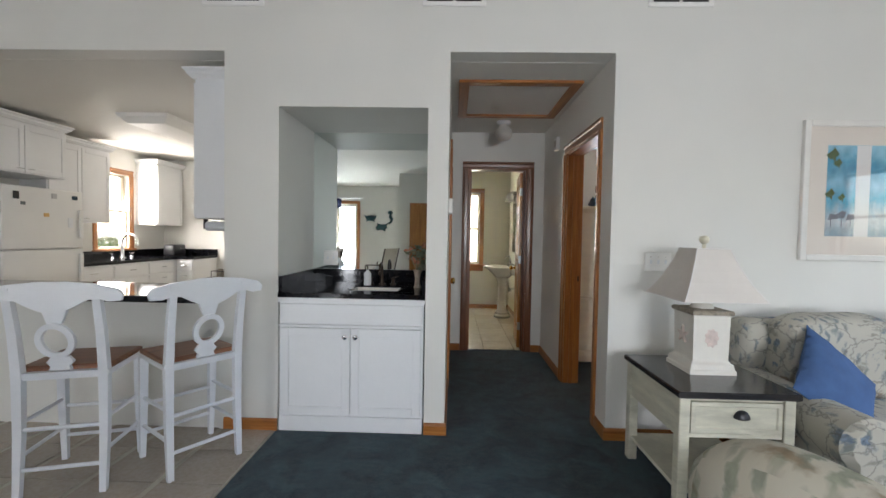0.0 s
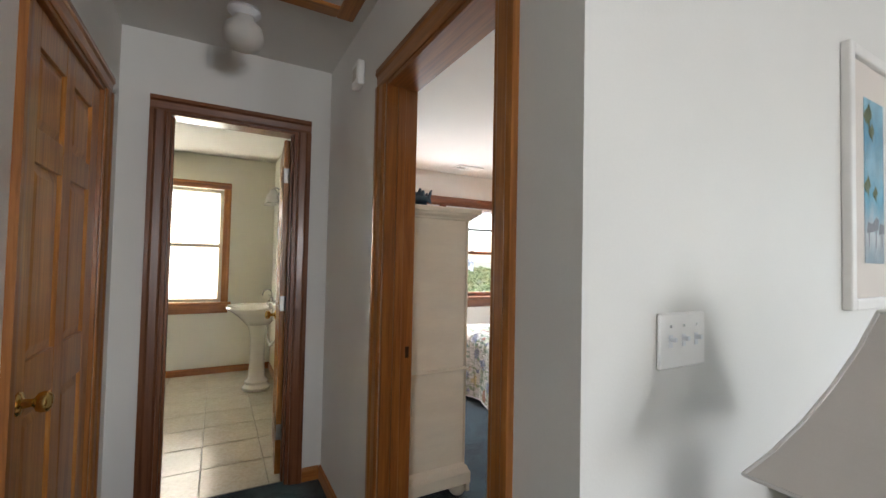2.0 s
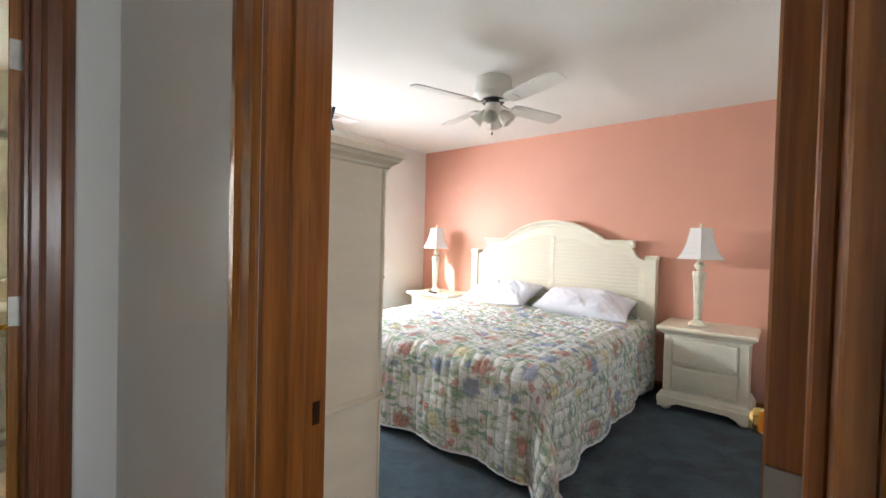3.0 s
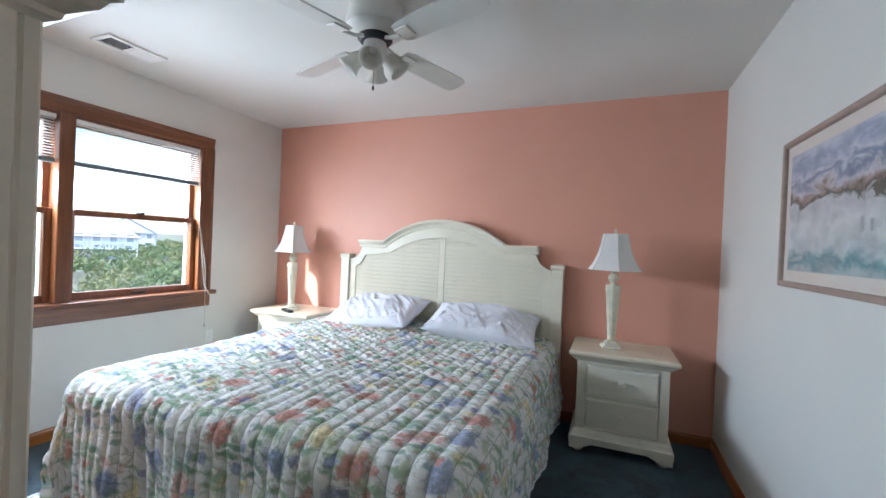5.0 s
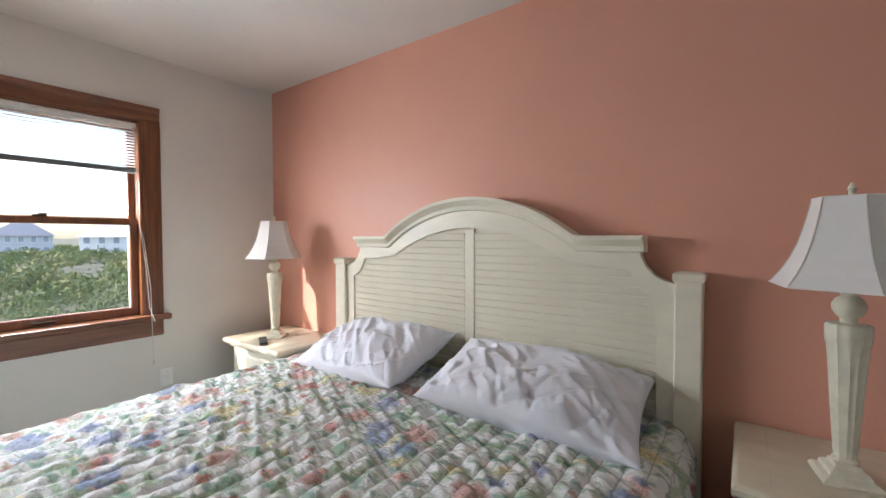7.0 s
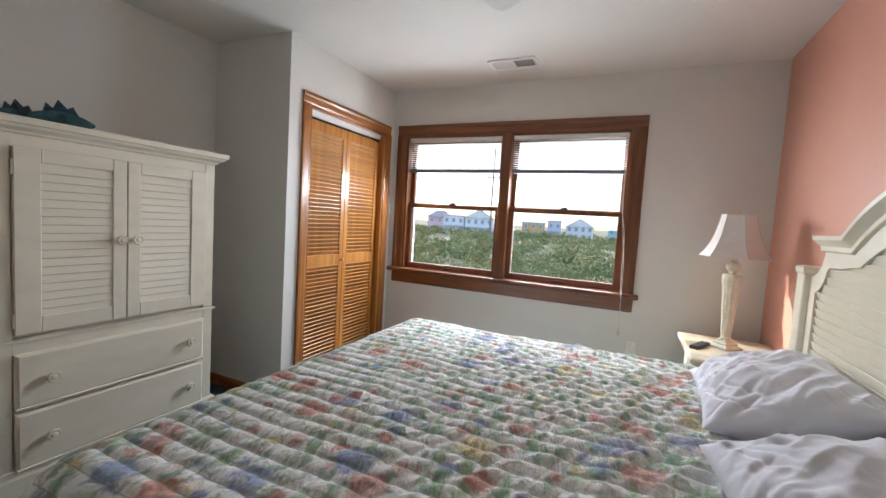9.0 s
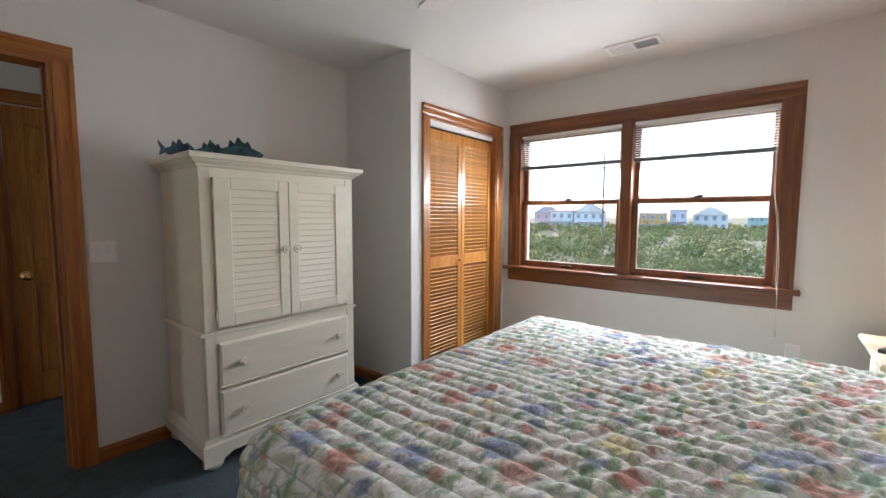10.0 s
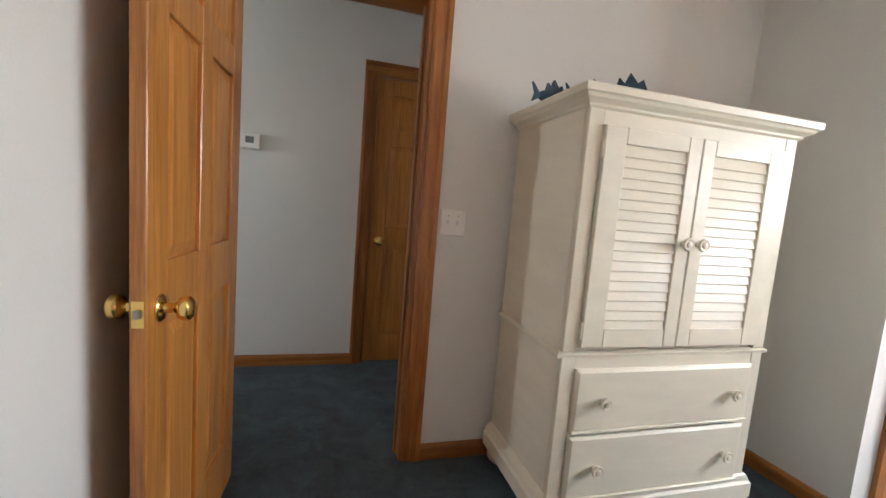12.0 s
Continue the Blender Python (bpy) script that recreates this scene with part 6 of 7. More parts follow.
for sx, sy in ((-1, -1), (1, 1), (-1, 1), (1, -1)):
    rod(bm, (0, 0, 0.63), (sx * 0.084, sy * 0.084, 0.642), 0.002, seg=6)
part("spider", bm, "brass", sh)
bm = bmesh.new()
lathe(bm, [(0.006, 0.63), (0.010, 0.66), (0.008, 0.668), (0.020, 0.678), (0.025, 0.692), (0.020, 0.708), (0.004, 0.714)], 16)
part("finial", bm, "lamp_cream", ll, "round shell finial", True)

p, sheet = picture((3.02, 3.05, 1.18), 0, 1.155, 0.868, 0.038, "porch_art", "frame_white", 0.115, "large framed watercolour of a blue porch in a white frame")
bm = bmesh.new()
for x, w in ((-0.25, 0.085), (-0.01, 0.075), (0.19, 0.06), (0.36, 0.05)):
    box(bm, x, x + w, -0.0158, -0.0147, 0.0, 0.56)
part("painted_columns", bm, "house_white", sheet, "pale painted porch columns")
bm = bmesh.new()
for x, z, r in ((-0.39, 0.50, 0.05), (-0.36, 0.45, 0.035), (-0.40, 0.26, 0.04), (-0.33, 0.24, 0.03), (0.10, 0.46, 0.03), (0.27, 0.30, 0.045), (0.29, 0.40, 0.03)):
    prism(bm, [(x + r * (0.6 + 0.4 * math.sin(k * 2.7)) * math.cos(k * math.pi / 5), z + r * (0.7 + 0.3 * math.cos(k * 3.1)) * math.sin(k * math.pi / 5)) for k in range(10)], 1, -0.0156, -0.0148)
part("painted_foliage", bm, "leaf_green", sheet, "painted green foliage")
bm = bmesh.new()
for x, k in ((-0.36, 1.0), (-0.24, 1.2), (0.02, 1.0), (0.24, 1.1)):
    prism(bm, [(x - 0.05 * k, 0.10), (x + 0.05 * k, 0.115), (x + 0.06 * k, 0.15 * k), (x + 0.035 * k, 0.16 * k), (x, 0.135), (x - 0.04 * k, 0.14)], 1, -0.0157, -0.0148)
    for q in (-0.035, 0.03):
        box(bm, x + q, x + q + 0.005, -0.0157, -0.0148, 0.055, 0.11)
part("painted_chairs", bm, "house_roof", sheet, "painted porch chairs")


def bar_stool():
    s = thing("bar_stool", (0, 0, 0), "white painted bar stool with a carved splat and brown seat", "stool", group="bar stools")
    for x in (-0.175, 0.175):
        bm = bmesh.new()
        loft(bm, [rect(x - w, x + w, y - w, y + w, z) for z, y, w in ((0.0, -0.185, 0.014), (0.30, -0.165, 0.018), (0.60, -0.165, 0.020), (0.80, -0.19, 0.018), (1.02, -0.235, 0.016))])
        part("back_post", bm, "stool_paint", s, smooth=False)
        bm = bmesh.new()
        loft(bm, [rect(x * 1.05 - w, x * 1.05 + w, y - w, y + w, z) for z, y, w in ((0.0, 0.195, 0.013), (0.35, 0.18, 0.019), (0.58, 0.175, 0.020))])
        part("front_leg", bm, "stool_paint", s)
        for z in (0.20, 0.36):
            bm = bmesh.new()
            rod(bm, (x, -0.17, z), (x * 1.05, 0.185, z - 0.01), 0.010, seg=10)
            part("stretcher", bm, "stool_paint", s)
    for z, y in ((0.14, -0.177), (0.33, -0.165), (0.14, 0.19), (0.31, 0.182)):
        bm = bmesh.new()
        rod(bm, (-0.175, y, z), (0.175, y, z), 0.010, seg=10)
        part("stretcher", bm, "stool_paint", s)
    bm = bmesh.new()
    loft(bm, [rect(-0.20 + o, 0.20 - o, -0.18 + o * 0.5, 0.20 - o, z) for z, o in ((0.57, 0.012), (0.59, 0.0), (0.605, 0.0))])
    part("seat_frame", bm, "stool_paint", s)
    bm = bmesh.new()
    loft(bm, [rect(-0.195 + o, 0.195 - o, -0.145 + o, 0.195 - o, z) for z, o in ((0.605, 0.0), (0.622, 0.002), (0.628, 0.012))])
    part("seat", bm, "seat_wood", s, "brown wooden seat")
    # crest rail with scooped lower edge
    top = [(-0.255, 0.955), (-0.262, 0.985), (-0.24, 1.012), (-0.16, 1.035), (-0.05, 1.047), (0.05, 1.047), (0.16, 1.035), (0.24, 1.012), (0.262, 0.985), (0.255, 0.955)]
    top = [(x * 1.09, z) for x, z in top]
    low = [(0.225, 0.952), (0.19, 0.965), (0.14, 0.960), (0.09, 0.93), (0.045, 0.908), (-0.045, 0.908), (-0.09, 0.93), (-0.14, 0.960), (-0.19, 0.965), (-0.225, 0.952)]
    bm = bmesh.new()
    prism(bm, top + low, 1, -0.245, -0.222)
    part("crest_rail", bm, "stool_paint", s, "curved white crest rail")
    # oval splat
    for z0, z1, w0, w1 in ((0.845, 0.912, 0.028, 0.05),):
        bm = bmesh.new()
        prism(bm, [(-w0, z0), (w0, z0), (w1, z1), (-w1, z1)], 1, -0.225, -0.205)
        part("splat", bm, "stool_paint", s)
    bm = bmesh.new()
    k = 28
    ro, ri = [], []
    for i in range(k):
        a = 2 * math.pi * i / k
        yy = -0.19 - 0.05 * (0.77 + 0.085 * math.sin(a) - 0.68) / 0.2
        ro.append((0.078 * math.cos(a), yy, 0.765 + 0.088 * math.sin(a)))
        ri.append((0.052 * math.cos(a), yy, 0.765 + 0.062 * math.sin(a)))
    quads = []
    for off in (-0.010, 0.010):
        quads.append([[bm.verts.new((p[0], p[1] + off, p[2])) for p in lst] for lst in (ro, ri)])
    for i in range(k):
        j = (i + 1) % k
        (ao, ai), (bo, bi) = quads
        bm.faces.new((ao[i], ao[j], ai[j], ai[i]))
        bm.faces.new((bo[i], bo[j], bi[j], bi[i]))
        bm.faces.new((ao[i], ao[j], bo[j], bo[i]))
        bm.faces.new((ai[i], ai[j], bi[j], bi[i]))
    part("splat_ring", bm, "stool_paint", s, "oval ring of the splat")
    bm = bmesh.new()
    prism(bm, [(-0.045, 0.615), (0.045, 0.615), (0.038, 0.635), (0.055, 0.655), (0.035, 0.682), (-0.035, 0.682), (-0.055, 0.655), (-0.038, 0.635)], 1, -0.185, -0.165)
    part("splat_foot", bm, "stool_paint", s)
    return s


st = bar_stool()
st.matrix_basis = pose(-1.196, 2.711, 0, 0, 0, 54)
copy_thing(st, pose(-1.640, 2.50, 0, 0, 0, 16))

# breakfast bar counter
solo("bar_counter", B(-4.3, -1.2, 2.80, 3.42, 0.866, 0.905, bev=0.004), "black_granite", "polished black granite breakfast bar counter", "counter")

# wet bar
wb = thing("bar_cabinet", (-0.365, 3.055, 0), "white two-door wet bar cabinet in the niche", "cabinet")
part("body", B(-0.470, 0.470, 0.0, 0.60, 0.10, 0.876), "white_lacquer", wb)
part("top_rail", B(-0.478, 0.478, -0.012, 0.0, 0.845, 0.876, bev=0.002), "white_lacquer", wb)
part("false_drawer", B(-0.462, 0.462, -0.018, 0.0, 0.715, 0.838, bev=0.004), "white_lacquer", wb)
part("ledge", B(-0.47, 0.47, -0.026, 0.0, 0.690, 0.704, bev=0.003), "white_lacquer", wb)
part("toe_board", B(-0.470, 0.470, -0.012, 0.55, 0.0, 0.10, bev=0.003), "white_lacquer", wb)
for s in (-1, 1):
    x0, x1 = (-0.455, -0.004) if s < 0 else (0.004, 0.455)
    bm = bmesh.new()
    z0, z1, f = 0.115, 0.682, 0.052
    box(bm, x0, x0 + f, -0.02, 0.0, z0, z1, bev=0.002)
    box(bm, x1 - f, x1, -0.02, 0.0, z0, z1, bev=0.002)
    box(bm, x0 + f, x1 - f, -0.0195, 0.0, z0, z0 + f, bev=0.002)
    box(bm, x0 + f, x1 - f, -0.0195, 0.0, z1 - f, z1, bev=0.002)
    box(bm, x0 + f, x1 - f, -0.012, 0.0, z0 + f, z1 - f)
    dd = part("cabinet_door", bm, "white_lacquer", wb, "white framed cabinet door")
    bm = bmesh.new()
    lathe(bm, [(0.006, 0.0), (0.006, 0.012), (0.015, 0.018), (0.016, 0.024), (0.008, 0.03), (0.001, 0.031)], 16)
    bmesh.ops.rotate(bm, verts=bm.verts, matrix=Matrix.Rotation(radians(90), 3, "X"))
    part("knob", bm, "chrome", dd, "round nickel knob", True, loc=(s * 0.034, -0.02, 0.632))
wc = thing("granite_counter", (-0.365, 3.05, 0.878), "polished black granite counter with splashes and a small sink", "counter")
bm = bmesh.new()
for x0, x1, y0, y1 in ((-0.478, -0.06, -0.012, 0.668), (0.28, 0.478, -0.012, 0.668), (-0.06, 0.28, -0.012, 0.14), (-0.06, 0.28, 0.42, 0.668)):
    box(bm, x0, x1, y0, y1, 0.0, 0.032)
part("slab", bm, "black_granite", wc)
part("back_splash", B(-0.478, 0.478, 0.645, 0.668, 0.032, 0.135, bev=0.002), "black_granite", wc)
for s in (-1, 1):
    part("side_splash", B(s * 0.478, s * 0.455, 0.0, 0.645, 0.032, 0.135, bev=0.002), "black_granite", wc)
bm = bmesh.new()
loft(bm, [rect(-0.06 + o, 0.28 - o, 0.14 + o, 0.42 - o, z) for z, o in ((0.028, -0.002), (0.02, 0.0), (-0.08, 0.03), (-0.10, 0.08))][::1], False)
bm.faces.new([v for v in bm.verts][-4:])
part("basin", bm, "porcelain", wc, "white undermount basin")
mi = solo("mirror", B(-0.843, 0.113, 3.712, 3.718, 1.014, 2.103), "mirror", "frameless wall mirror behind the wet bar", "mirror")


def faucet(loc, mat, label, rz=0, s=1.0):
    f = thing("faucet", loc, label, "faucet", rz)
    bm = bmesh.new()
    lathe(bm, [(0.026 * s, 0.0), (0.026 * s, 0.008), (0.015 * s, 0.016), (0.013 * s, 0.07 * s)], 16)
    pts = [(0, 0, 0.06 * s)] + [(0, -0.055 * s + 0.055 * s * math.cos(a), 0.11 * s + 0.055 * s * math.sin(a)) for a in [math.pi * k / 8 for k in range(9)]] + [(0, -0.11 * s, 0.085 * s)]
    tube(bm, pts, 0.009 * s, 10)
    part("spout", bm, mat, f, smooth=True)
    for x in (-0.085 * s, 0.085 * s):
        bm = bmesh.new()
        lathe(bm, [(0.022, 0.0), (0.022, 0.008), (0.013, 0.016), (0.012, 0.045), (0.016, 0.055), (0.005, 0.062)], 14, (x, 0, 0))
        rod(bm, (x - 0.002, 0, 0.055), (x + (0.045 if x > 0 else -0.045), -0.02, 0.068), 0.006, 0.004, 8)
        part("handle", bm, mat, f, smooth=True)


faucet((-0.255, 3.56, 0.910), "bronze", "dark bronze two-handle bar faucet")
sd = thing("soap_bottle", (-0.36, 3.52, 0.910), "white plastic soap pump bottle by the sink", "bottle")
bm = bmesh.new()
lathe(bm, [(0.026, 0.0), (0.028, 0.005), (0.028, 0.085), (0.020, 0.10), (0.010, 0.105), (0.010, 0.115)], 18)
part("bottle", bm, "soap_white", sd, smooth=True)
bm = bmesh.new()
tube(bm, [(0, 0, 0.11), (0, 0, 0.145), (0, -0.03, 0.148)], 0.005, 8)
part("pump", bm, "bronze", sd)


def bouquet(loc):
    v = thing("plant_arrangement", loc, "dried flower arrangement in a slender glass vase", "plant")
    bm = bmesh.new()
    lathe(bm, [(0.03, 0.0), (0.022, 0.02), (0.018, 0.06), (0.026, 0.11), (0.034, 0.13)], 18)
    part("vase", bm, "lamp_stone", v, "amber vase", True)
    rnd = random.Random(5)
    bs, bl, bf = bmesh.new(), bmesh.new(), bmesh.new()
    for i in range(26):
        a, r, h = rnd.uniform(0, 6.28), rnd.uniform(0.02, 0.10), rnd.uniform(0.18, 0.30)
        tip = Vector((r * math.cos(a), r * math.sin(a), h))
        rod(bs, (0, 0, 0.10), tip, 0.0015, seg=5)
        bmx = bl if i % 4 else bf
        for k in range(3):
            d = Vector((rnd.uniform(-1, 1), rnd.uniform(-1, 1), rnd.uniform(-0.3, 0.8))).normalized()
            sd2 = d.orthogonal().normalized()
            L = rnd.uniform(0.03, 0.06)
            q = [tip, tip + d * L * 0.5 + sd2 * 0.014, tip + d * L, tip + d * L * 0.5 - sd2 * 0.014]
            bmx.faces.new([bmx.verts.new(p) for p in q])
    part("stems", bs, "leaf_dusty", v)
    part("leaves", bl, "leaf_dusty", v, "dusty green leaves")
    part("blossoms", bf, "petal_rust", v, "rust red blossoms")


bouquet((0.03, 3.42, 0.910))

# things behind the camera that the mirror shows
rodm = thing("curtain", (-2.95, -3.13, 0), "cream curtain with a navy valance on a white rod", "curtain")
bm = bmesh.new()
rod(bm, (-0.95, 0, 2.19), (0.98, 0, 2.19), 0.012, seg=10)
part("rod", bm, "white_lacquer", rodm)
for nm, x0, x1, z0, z1, mt, amp in (("drape", -0.75, 0.40, 0.05, 2.10, "curtain_cream", 0.035), ("valance", -0.9, 0.45, 1.95, 2.17, "valance_navy", 0.05)):
    bm = bmesh.new()
    n = 90
    rows = []
    for z in (z1, (z0 + z1) / 2, z0):
        rows.append([bm.verts.new((x0 + (x1 - x0) * i / n, amp * math.sin(i * 0.9) * (0.6 if z == z1 else 1) + (0.03 if nm == "valance" else 0), z + (0.03 * math.sin(i * 0.21) if z == z0 and nm == "valance" else 0))) for i in range(n + 1)])
    for a, b in zip(rows, rows[1:]):
        for i in range(n):
            bm.faces.new((a[i], a[i + 1], b[i + 1], b[i]))
    ob = part(nm, bm, mt, rodm, smooth=True)
    md = ob.modifiers.new("thickness", "SOLIDIFY")
    md.thickness = 0.003
ed = thing("door_5", (-0.34, -2.4, 0), "closed plain oak closet door in an entry wall", "door", 180, kind="structure")
part("door_leaf", B(-0.38, 0.38, -0.03, 0.0, 0.005, 2.03, bev=0.004), "oak_door", ed)
knob(ed, 0.31, 0.95, -0.03, -1)
for nm, x, z, pts in (("crab", -1.79, 1.70, [(-0.13, 0.02), (-0.16, 0.09), (-0.09, 0.05), (-0.04, 0.07), (0.05, 0.07), (0.09, 0.05), (0.16, 0.08), (0.13, 0.0), (0.09, -0.05), (0.11, -0.09), (0.03, -0.06), (-0.05, -0.06), (-0.11, -0.09), (-0.09, -0.04)]),
                      ("turtle", -1.50, 1.48, [(-0.15, 0.0), (-0.10, 0.05), (-0.13, 0.10), (-0.04, 0.07), (0.07, 0.07), (0.16, 0.11), (0.11, 0.03), (0.14, -0.01), (0.08, -0.05), (0.09, -0.10), (-0.02, -0.06), (-0.12, -0.08)]),
                      ("seahorse", -1.29, 1.72, [(-0.05, 0.16), (0.02, 0.18), (0.06, 0.12), (0.02, 0.05), (0.07, -0.02), (0.04, -0.11), (-0.02, -0.16), (-0.06, -0.12), (-0.01, -0.11), (0.01, -0.06), (-0.04, 0.0), (-0.02, 0.08), (-0.08, 0.11)])):
    bm = bmesh.new()
    prism(bm, [(x + a, z + b) for a, b in pts], 1, -3.2, -3.175)
    solo("wall_ornament", bm, "fish_teal", "teal metal %s ornament on the wall" % nm, "ornament", group="sea ornaments")


def sling_chair():
    c = thing("dining_chair", (0, 0, 0), "dining chair with a cream sling back and dark frame", "chair", group="dining chairs")
    for x in (-0.24, 0.24):
        bm = bmesh.new()
        tube(bm, [(x, 0.25, 0.0), (x, 0.22, 0.42), (x, -0.2, 0.44), (x, -0.34, 1.0)], 0.014, 8)
        rod(bm, (x, -0.2, 0.44), (x, -0.26, 0.0), 0.014, seg=8)
        tube(bm, [(x, 0.2, 0.42), (x, 0.2, 0.63), (x, -0.24, 0.65)], 0.013, 8)
        part("side_frame", bm, "bronze", c)
    bm = bmesh.new()
    prism(bm, [(0.22, 0.43), (-0.19, 0.45), (-0.33, 1.0), (-0.315, 1.0), (-0.18, 0.465), (0.22, 0.445)], 0, -0.225, 0.225)
    part("sling", bm, "curtain_cream", c, "cream fabric sling")
    return c


sc = sling_chair()
sc.matrix_basis = pose(-1.32, -1.95, 0, 0, 0, 120)
copy_thing(sc, pose(-2.45, -1.70, 0, 0, 0, 60))
copy_thing(sc, pose(-1.95, -0.35, 0, 0, 0, 170))

# ---- kitchen ----
fr = thing("refrigerator", (-4.48, 4.345, 0), "white top-freezer refrigerator with magnets", "refrigerator")
part("body", B(0.02, 0.72, -0.40, 0.40, 0.0, 1.69, bev=0.01), "fridge_white", fr)
for z0, z1 in ((0.08, 1.09), (1.10, 1.69)):
    d = part("fridge_door", B(0.722, 0.78, -0.40, 0.40, z0, z1, bev=0.014, seg=3), "fridge_white", fr, smooth=True)
    part("handle", B(0.79, 0.82, 0.33, 0.365, z0 + 0.10 if z0 > 1 else z1 - 0.45, z0 + 0.40 if z0 > 1 else z1 - 0.05, bev=0.008, seg=2), "fridge_white", d)
for y, z, w, h, mt in ((-0.28, 1.60, 0.05, 0.07, "dark_metal"), (0.08, 1.62, 0.05, 0.05, "house_gray"), (0.30, 1.62, 0.06, 0.04, "fish_blue"), (-0.22, 1.53, 0.04, 0.03, "blind_rail"), (0.0, 1.43, 0.05, 0.035, "house_orange"), (0.25, 1.36, 0.05, 0.10, "soap_white")):
    part("magnet", B(0.780, 0.786, y - w / 2, y + w / 2, z - h / 2, z + h / 2), mt, fr, "small flat magnet")


def upper_cabinet(y0, y1, z0, z1, x1, doors, label, x0=-4.498, face=1):
    c = thing("wall_cabinet", (x0, (y0 + y1) / 2, z0), label, "cabinet", group="kitchen wall cabinets")
    w, h, d = (y1 - y0) / 2, z1 - z0, abs(x1 - x0)
    part("body", B(0.0, face * (d - 0.02), -w, w, 0.0, h, bev=0.003), "white_lacquer", c)
    bm = bmesh.new()
    loft(bm, [rect(min(0, face * (d + o)), max(0, face * (d + o)), -w - o, w + o, z) for z, o in ((h - 0.005, 0.0), (h + 0.02, 0.025), (h + 0.035, 0.03), (h + 0.05, 0.045), (h + 0.06, 0.045))])
    part("crown", bm, "white_lacquer", c)
    for k in range(doors):
        a, b = -w + 0.01 + k * (2 * w - 0.02) / doors, -w + 0.01 + (k + 1) * (2 * w - 0.02) / doors
        bm = bmesh.new()
        f = 0.05
        xa, xb = face * (d - 0.02), face * d
        xc = face * (d - 0.008)
        box(bm, min(xa, xb), max(xa, xb), a + 0.004, a + f, 0.012, h - 0.03, bev=0.002)
        box(bm, min(xa, xb), max(xa, xb), b - f, b - 0.004, 0.012, h - 0.03, bev=0.002)
        box(bm, min(xa, xb), max(xa, xb), a + f, b - f, 0.012, 0.012 + f, bev=0.002)
        box(bm, min(xa, xb), max(xa, xb), a + f, b - f, h - 0.03 - f, h - 0.03, bev=0.002)
        box(bm, min(xa, xc), max(xa, xc), a + f, b - f, 0.012 + f, h - 0.03 - f)
        dd = part("cabinet_door", bm, "white_lacquer", c)
        part("pull", B(min(xb, xb + face * 0.02), max(xb, xb + face * 0.02), (b - 0.08 if k % 2 == 0 else a + 0.02), (b - 0.02 if k % 2 == 0 else a + 0.08), 0.04, 0.05, bev=0.002), "chrome", dd)
    return c


upper_cabinet(3.90, 4.78, 1.83, 2.33, -3.90, 2, "white double wall cabinet over the refrigerator")
upper_cabinet(4.83, 5.66, 1.38, 2.30, -4.17, 2, "white tall wall cabinet by the kitchen window")
upper_cabinet(6.50, 7.08, 1.38, 2.30, -4.17, 1, "white wall cabinet in the kitchen corner")
upper_cabinet(3.26, 4.6, 1.385, 2.36, -1.545, 2, "white wall cabinet with a crown moulding", -1.202, -1)
hood = solo("range_hood", B(-4.49, -3.98, 3.55, 3.88, 1.72, 1.80, bev=0.01), "dark_metal", "dark range hood beside the refrigerator", "range hood")


def base_run(name, x0, x1, y0, y1, front, n, label):
    """A run of base cabinets under a counter; front is the axis and side that the drawers face."""
    c = thing(name, (0, 0, 0), label, "cabinet")
    part("body", B(x0, x1, y0, y1, 0.0, 0.872, bev=0.003), "white_lacquer", c)
    for k in range(n):
        if front == "x":
            a, b = y0 + k * (y1 - y0) / n, y0 + (k + 1) * (y1 - y0) / n
            dims = lambda z0, z1: (x1, x1 + 0.018, a + 0.012, b - 0.012, z0, z1)
            pull = lambda z: (x1 + 0.018, x1 + 0.034, (a + b) / 2 - 0.05, (a + b) / 2 + 0.05, z, z + 0.010)
        else:
            a, b = x0 + k * (x1 - x0) / n, x0 + (k + 1) * (x1 - x0) / n
            dims = lambda z0, z1: (a + 0.012, b - 0.012, y0 - 0.018, y0, z0, z1)
            pull = lambda z: ((a + b) / 2 - 0.05, (a + b) / 2 + 0.05, y0 - 0.034, y0 - 0.018, z, z + 0.010)
        for z0, z1, nm in ((0.70, 0.85, "drawer"), (0.12, 0.68, "cabinet_door")):
            d = part(nm, B(*dims(z0, z1), bev=0.003), "white_lacquer", c)
            part("pull", B(*pull((z0 + z1) / 2 if nm == "drawer" else z1 - 0.06), bev=0.002), "chrome", d)


base_run("base_cabinet", -4.498, -3.90, 4.78, 7.098, "x", 4, "white base cabinets along the kitchen window wall")
base_run("base_cabinet_corner", -3.88, -3.62, 6.50, 7.098, "y", 1, "white base cabinet in the kitchen corner")
kc = thing("kitchen_counter", (-4.5, 7.1, 0.873), "polished black granite kitchen counter with a splash", "counter")
part("slab", B(0.004, 0.63, -2.32, -0.004, 0.0, 0.036, bev=0.003), "black_granite", kc)
part("slab", B(0.6305, 0.90, -0.62, -0.004, 0.0, 0.036, bev=0.003), "black_granite", kc)
part("splash", B(0.004, 0.024, -2.32, -0.004, 0.036, 0.135), "black_granite", kc)
part("splash", B(0.024, 0.90, -0.024, -0.004, 0.036, 0.135), "black_granite", kc)
faucet((-4.35, 6.05, 0.909), "chrome", "tall chrome gooseneck kitchen faucet", 90, 2.0)
to = thing("toaster", (-4.15, 6.85, 0.909), "black two-slot toaster in the kitchen corner", "toaster")
part("housing", B(-0.09, 0.09, -0.14, 0.14, 0.0, 0.17, bev=0.025, seg=3), "black_plastic", to, smooth=True)
